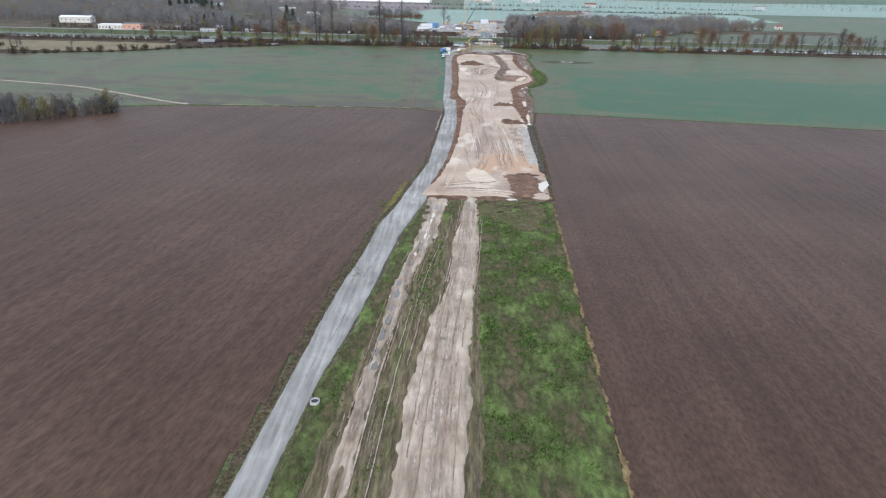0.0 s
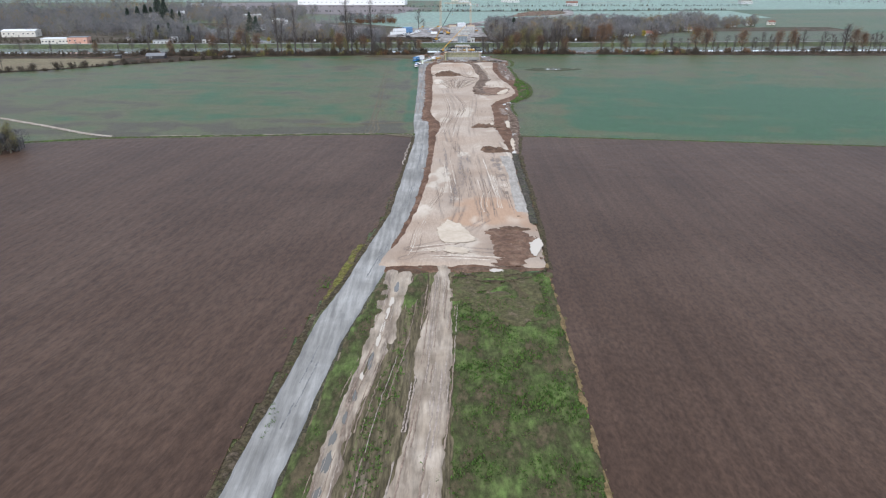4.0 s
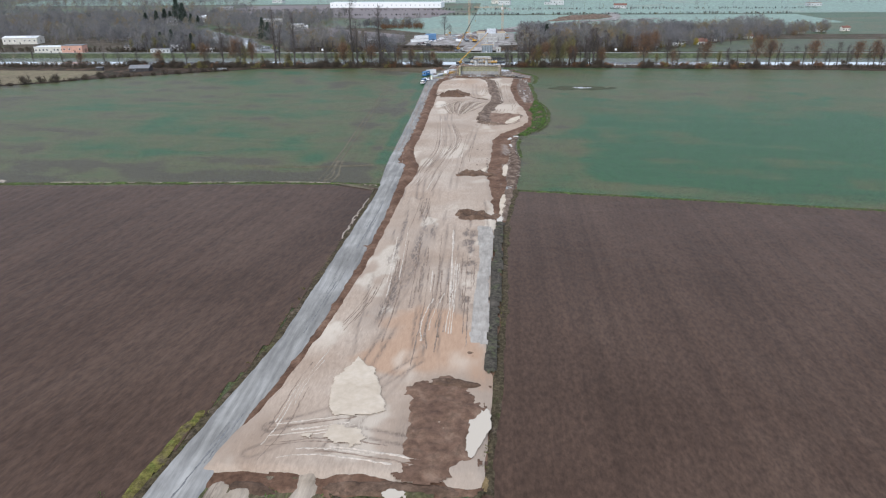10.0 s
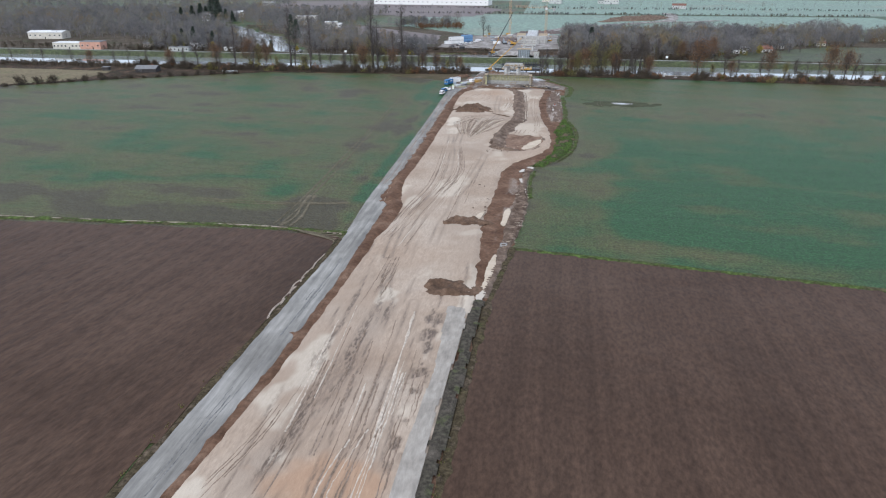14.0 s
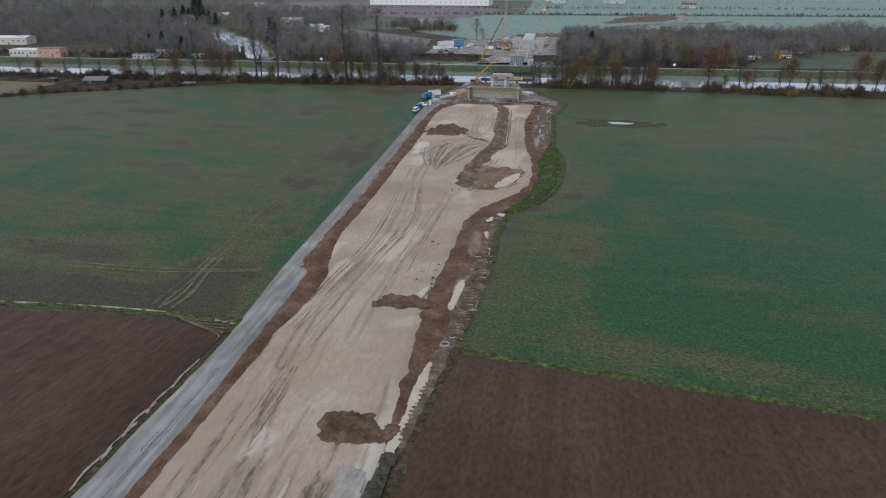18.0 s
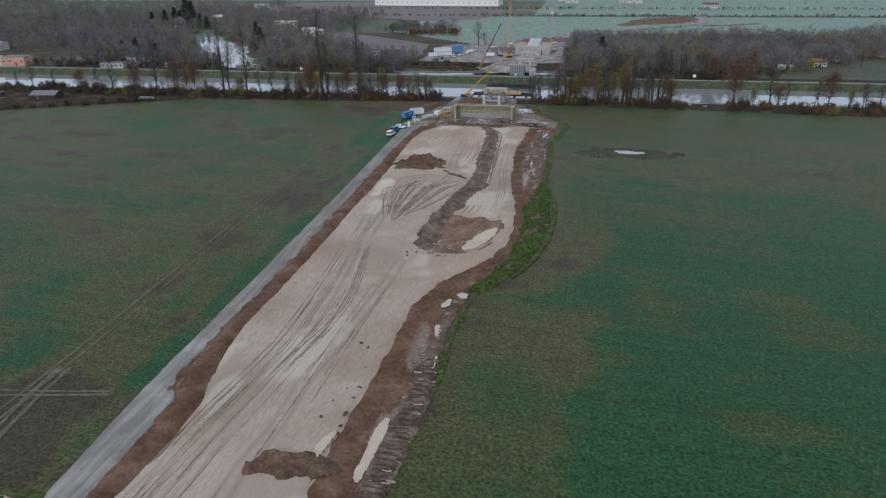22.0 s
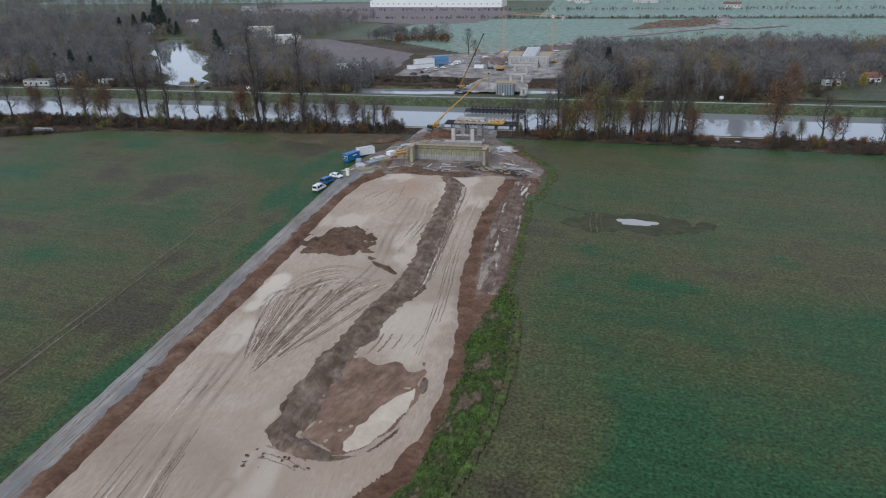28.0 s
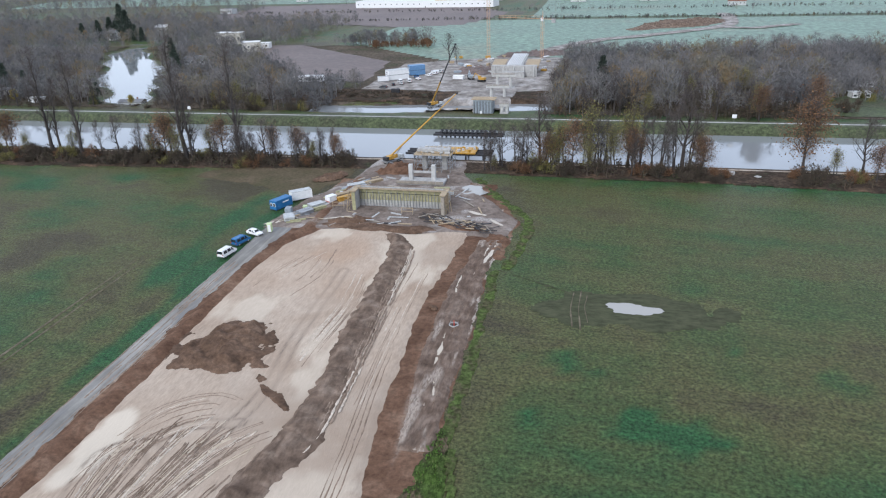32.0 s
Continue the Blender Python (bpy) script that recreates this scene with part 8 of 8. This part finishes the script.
for k, (x, y, rz, v, p) in enumerate(((-43, 724, 20, 0, M_GLASS), (-41.5, 732, 30, 1, M_WHITE), (-37, 734, 24, 1, M_WHITE), (-34, 742, 40, 0, M_WHITE), (-36.5, 748, 30, 1, M_BLUEVAN), (-31, 754, 60, 0, M_WHITE), (-29.5, 761, 64, 0, M_WHITE), (-46, 716, 80, 0, M_DARKSTEEL), (-27, 767, 60, 0, M_PANEL), (-39.5, 727, 24, 0, M_PANEL))):
    vehicle("vehicle parked in the far yard" if k == 0 else ("white vehicle parked in the far yard" if p == M_WHITE else "dark vehicle parked in the far yard"), "car", "car", at(x, y, 0.6, rz), p, bool(v))
container("dark waste skip in the far yard", "skip", at(-36, 704, 0.5, 80), M_DARKSTEEL, 4, 2, 2)


def excavator(x, y, rz, label, paint):
    o = thing("excavator", label, "excavator", at(x, y, 0.6, rz), "far yard machines")
    for s in (-1, 1):
        part("crawler", box(B(), (s * 1.1, 0, 0.45), (0.55, 4.0, 0.9), 0, 0.2), M_RUBBER, o)
    part("body", box(B(), (0, -0.4, 1.7), (2.6, 3.4, 1.2), 0, 0.15), paint, o)
    c = part("cab", box(B(), (-0.7, 0.8, 2.4), (1.1, 1.5, 1.6), 0, 0.1), paint, o)
    part("window", box(B(), (-0.7, 1.57, 2.6), (0.9, 0.06, 1.0)), M_GLASS, c)
    a = part("boom", tube(B(), (0.4, 1.0, 1.8), (0.4, 4.0, 4.2), 0.28, 0.22, 6), paint, o)
    part("stick", tube(B(), (0.4, 4.0, 4.2), (0.4, 5.6, 1.4), 0.2, 0.15, 6), paint, a)
    part("bucket", box(B(), (0.4, 5.6, 1.0), (1.1, 0.9, 0.9), 0, 0.1), M_DARKSTEEL, a)


excavator(2, 737, 70, "yellow excavator standing in the far yard", M_YELLOW)
excavator(-5, 744, 30, "blue-grey machine under a tarpaulin", M_FOIL)
container("white skip container beside machines", "skip", at(-12, 745, 0.5, 80), M_WHITE, 6, 2.4, 2.0)

fp = thing("formwork_pier", "grey bridge pier in dark formwork with timber top", "pier", at(0, 0, -0.4))
part("core", box(B(), (15, 665, 3.0), (8.4, 6, 6.0), 0, 0.05), M_FOIL, fp)
for k in range(7):
    part("waler", box(B(), (11.2 + 1.28 * k, 661.9, 2.8), (0.25, 0.25, 5.6), 0, 0.02), M_DARKSTEEL, fp)
for k in range(6):
    part("deck_board", box(B(), (15, 662.2 + 1.1 * k, 6.3), (10.4, 0.9, 0.25), 0, 0.01), M_WOOD, fp)
part("notice_board", box(B(), (14.2, 661.6, 0.9), (0.9, 0.08, 1.3)), M_WHITE, fp)


def t_pier(x, y, h, w, label):
    o = thing("bridge_pier", label, "pier", at(x, y, -0.6), "far bridge piers")
    part("footing", box(B(), (0, 0, 0.5), (w * 0.9, 5, 1.2), 0, 0.06), M_CONC, o)
    for s in (-1, 1):
        part("column", tube(B(), (s * w * 0.28, 0, 0.8), (s * w * 0.28, 0, h - 1.0), 0.8, n=14), M_CONCL, o)
    part("cap", box(B(), (0, 0, h - 0.5), (w, 2.2, 1.2), 0, 0.08), M_CONCL, o)
    for k in range(4):
        part("plank", box(B(), (-w * 0.36 + k * w * 0.24, 0, h + 0.2), (w * 0.22, 2.6, 0.14), 0, 0.01), M_WOODG, o)


t_pier(17, 693, 7.0, 11, "pale concrete pier with two round columns")
t_pier(16, 722, 7.5, 12, "pale concrete pier with shuttering on top")
t_pier(24, 664, 4.5, 4, "short pale pier beside the river")
ab2 = thing("bridge_abutment", "far concrete abutment with timber and white deck", "abutment", at(0, 0, 0.4))
part("wall", box(B(), (17, 756, 3.0), (25, 3, 6.0), 0, 0.08), M_CONC, ab2)
part("step", box(B(), (17, 752.5, 1.6), (12, 4, 3.2), 0, 0.08), M_CONC, ab2)
for k in range(5):
    part("buttress", box(B(), (6.2 + 5.4 * k, 754.2, 2.7), (0.6, 1.2, 5.4), 0, 0.05), M_CONCL, ab2)
part("deck", box(B(), (16.5, 776, 5.4), (9, 38, 1.0), 0, 0.08, 3), M_CONCL, ab2)
for k in range(8):
    part("formwork_slat", box(B(), (13 + 1.0 * k, 774, 6.6), (0.4, 34, 0.5), 0, 0.03, 3), M_WHITE, ab2)
for s in (-1, 1):
    part("timber_deck", box(B(), (16.5 + s * 9.5, 770, 5.2), (7.5, 16, 0.5), 0, 0.04, 5), M_WOOD, ab2)


# orange of the tower cranes, paled in the paint colour to suggest haze
M_CRANEPAINT = plain("haze_paled_orange", (0.6, 0.36, 0.2), 0.6, 0, 0.2)


def tower_crane(x, y, h, rz, label, jib=34):
    o = thing("tower_crane", label, "crane", at(x, y, 0.2, rz), "tower cranes")
    n = int(h / 3)
    for sx in (-1, 1):
        for sy in (-1, 1):
            part("mast_leg", box(B(), (sx * 0.75, sy * 0.75, h / 2), (0.1, 0.1, h)), M_CRANEPAINT, o)
    for k in range(n):
        bm = B()
        z = k * 3.0
        s = 1 if k % 2 else -1
        for y0 in (-0.75, 0.75):
            tube(bm, (-0.75 * s, y0, z), (0.75 * s, y0, z + 3), 0.03, n=4)
            tube(bm, (y0, -0.75 * s, z), (y0, 0.75 * s, z + 3), 0.03, n=4)
        part("lattice", bm, M_CRANEPAINT, o)
    part("ballast", box(B(), (0, 0, 0.6), (4, 4, 1.4), 0, 0.08), M_CONC, o)
    part("slewing_cab", box(B(), (0.9, 0.9, h + 0.6), (1.3, 1.6, 1.9), 0, 0.1), M_WHITE, o)
    bm = B()
    for a, b in (((-0.6, -9, h + 1), (-0.6, jib, h + 1)), ((0.6, -9, h + 1), (0.6, jib, h + 1)), ((0, 0, h + 2.6), (0, jib, h + 2.1))):
        tube(bm, a, b, 0.08, n=4)
    for k in range(int(jib / 2)):
        tube(bm, ((-0.6) ** (k % 2 + 1), 2 * k, h + 1), (0, 2 * k + 1, h + 2.4), 0.05, n=4)
    part("jib", bm, M_CRANEPAINT, o)
    part("counterweight", box(B(), (0, -8, h + 0.2), (1.4, 2.2, 2.2), 0, 0.05), M_CONC, o)
    part("tie_rod", tube(B(), (0, 0, h + 6), (0, jib * 0.7, h + 2.4), 0.03, n=4), M_DARKSTEEL, o)
    part("tie_rod", tube(B(), (0, 0, h + 6), (0, -8, h + 1.4), 0.03, n=4), M_DARKSTEEL, o)
    part("apex", tube(B(), (0, 0, h + 1), (0, 0, h + 6), 0.25, 0.1, 4), M_CRANEPAINT, o)


tower_crane(-6, 812, 37, 120, "tall orange tower crane over the far bridge")
tower_crane(27, 816, 24, 60, "orange tower crane beside the far bridge")
for k in range(30):
    o = part("building_material", box(B(), (0, 0, 0.6), (rngt.uniform(0.8, 3), rngt.uniform(1.5, 5), rngt.uniform(0.5, 1.6)), 0, 0.04), rngt.choice((M_WHITE, M_WOOD, M_PANEL, M_WOODG, M_FOIL, M_YELLOW)))
    o.matrix_basis = pose(rngt.uniform(-30, 34), rngt.uniform(762, 830), 0.5, 0, 0, rngt.uniform(0, 180))
    tagged(o, "stacked building material in the far yard", "stack", "far yard stacks")

for k in range(18):
    x = rngt.uniform(140, 260)
    plant(rngt.choice(("shrub", "slim", "oak", "oshrub", "shrub")), x, 690 + (x - 150) * 0.62 + rngt.uniform(-16, 4), rngt.uniform(0.45, 0.9))
for k in range(34):
    plant(rngt.choice(("shrub", "slim", "oak", "oshrub", "shrub", "shrub")), rngt.uniform(-300, -60), rngt.uniform(658, 668), rngt.uniform(0.5, 0.9))

for k in range(16):
    plant(rngt.choice(("slim", "oak", "slim", "rust")), rngt.uniform(-64, -19), rngt.uniform(577, 586), rngt.uniform(0.55, 0.95))
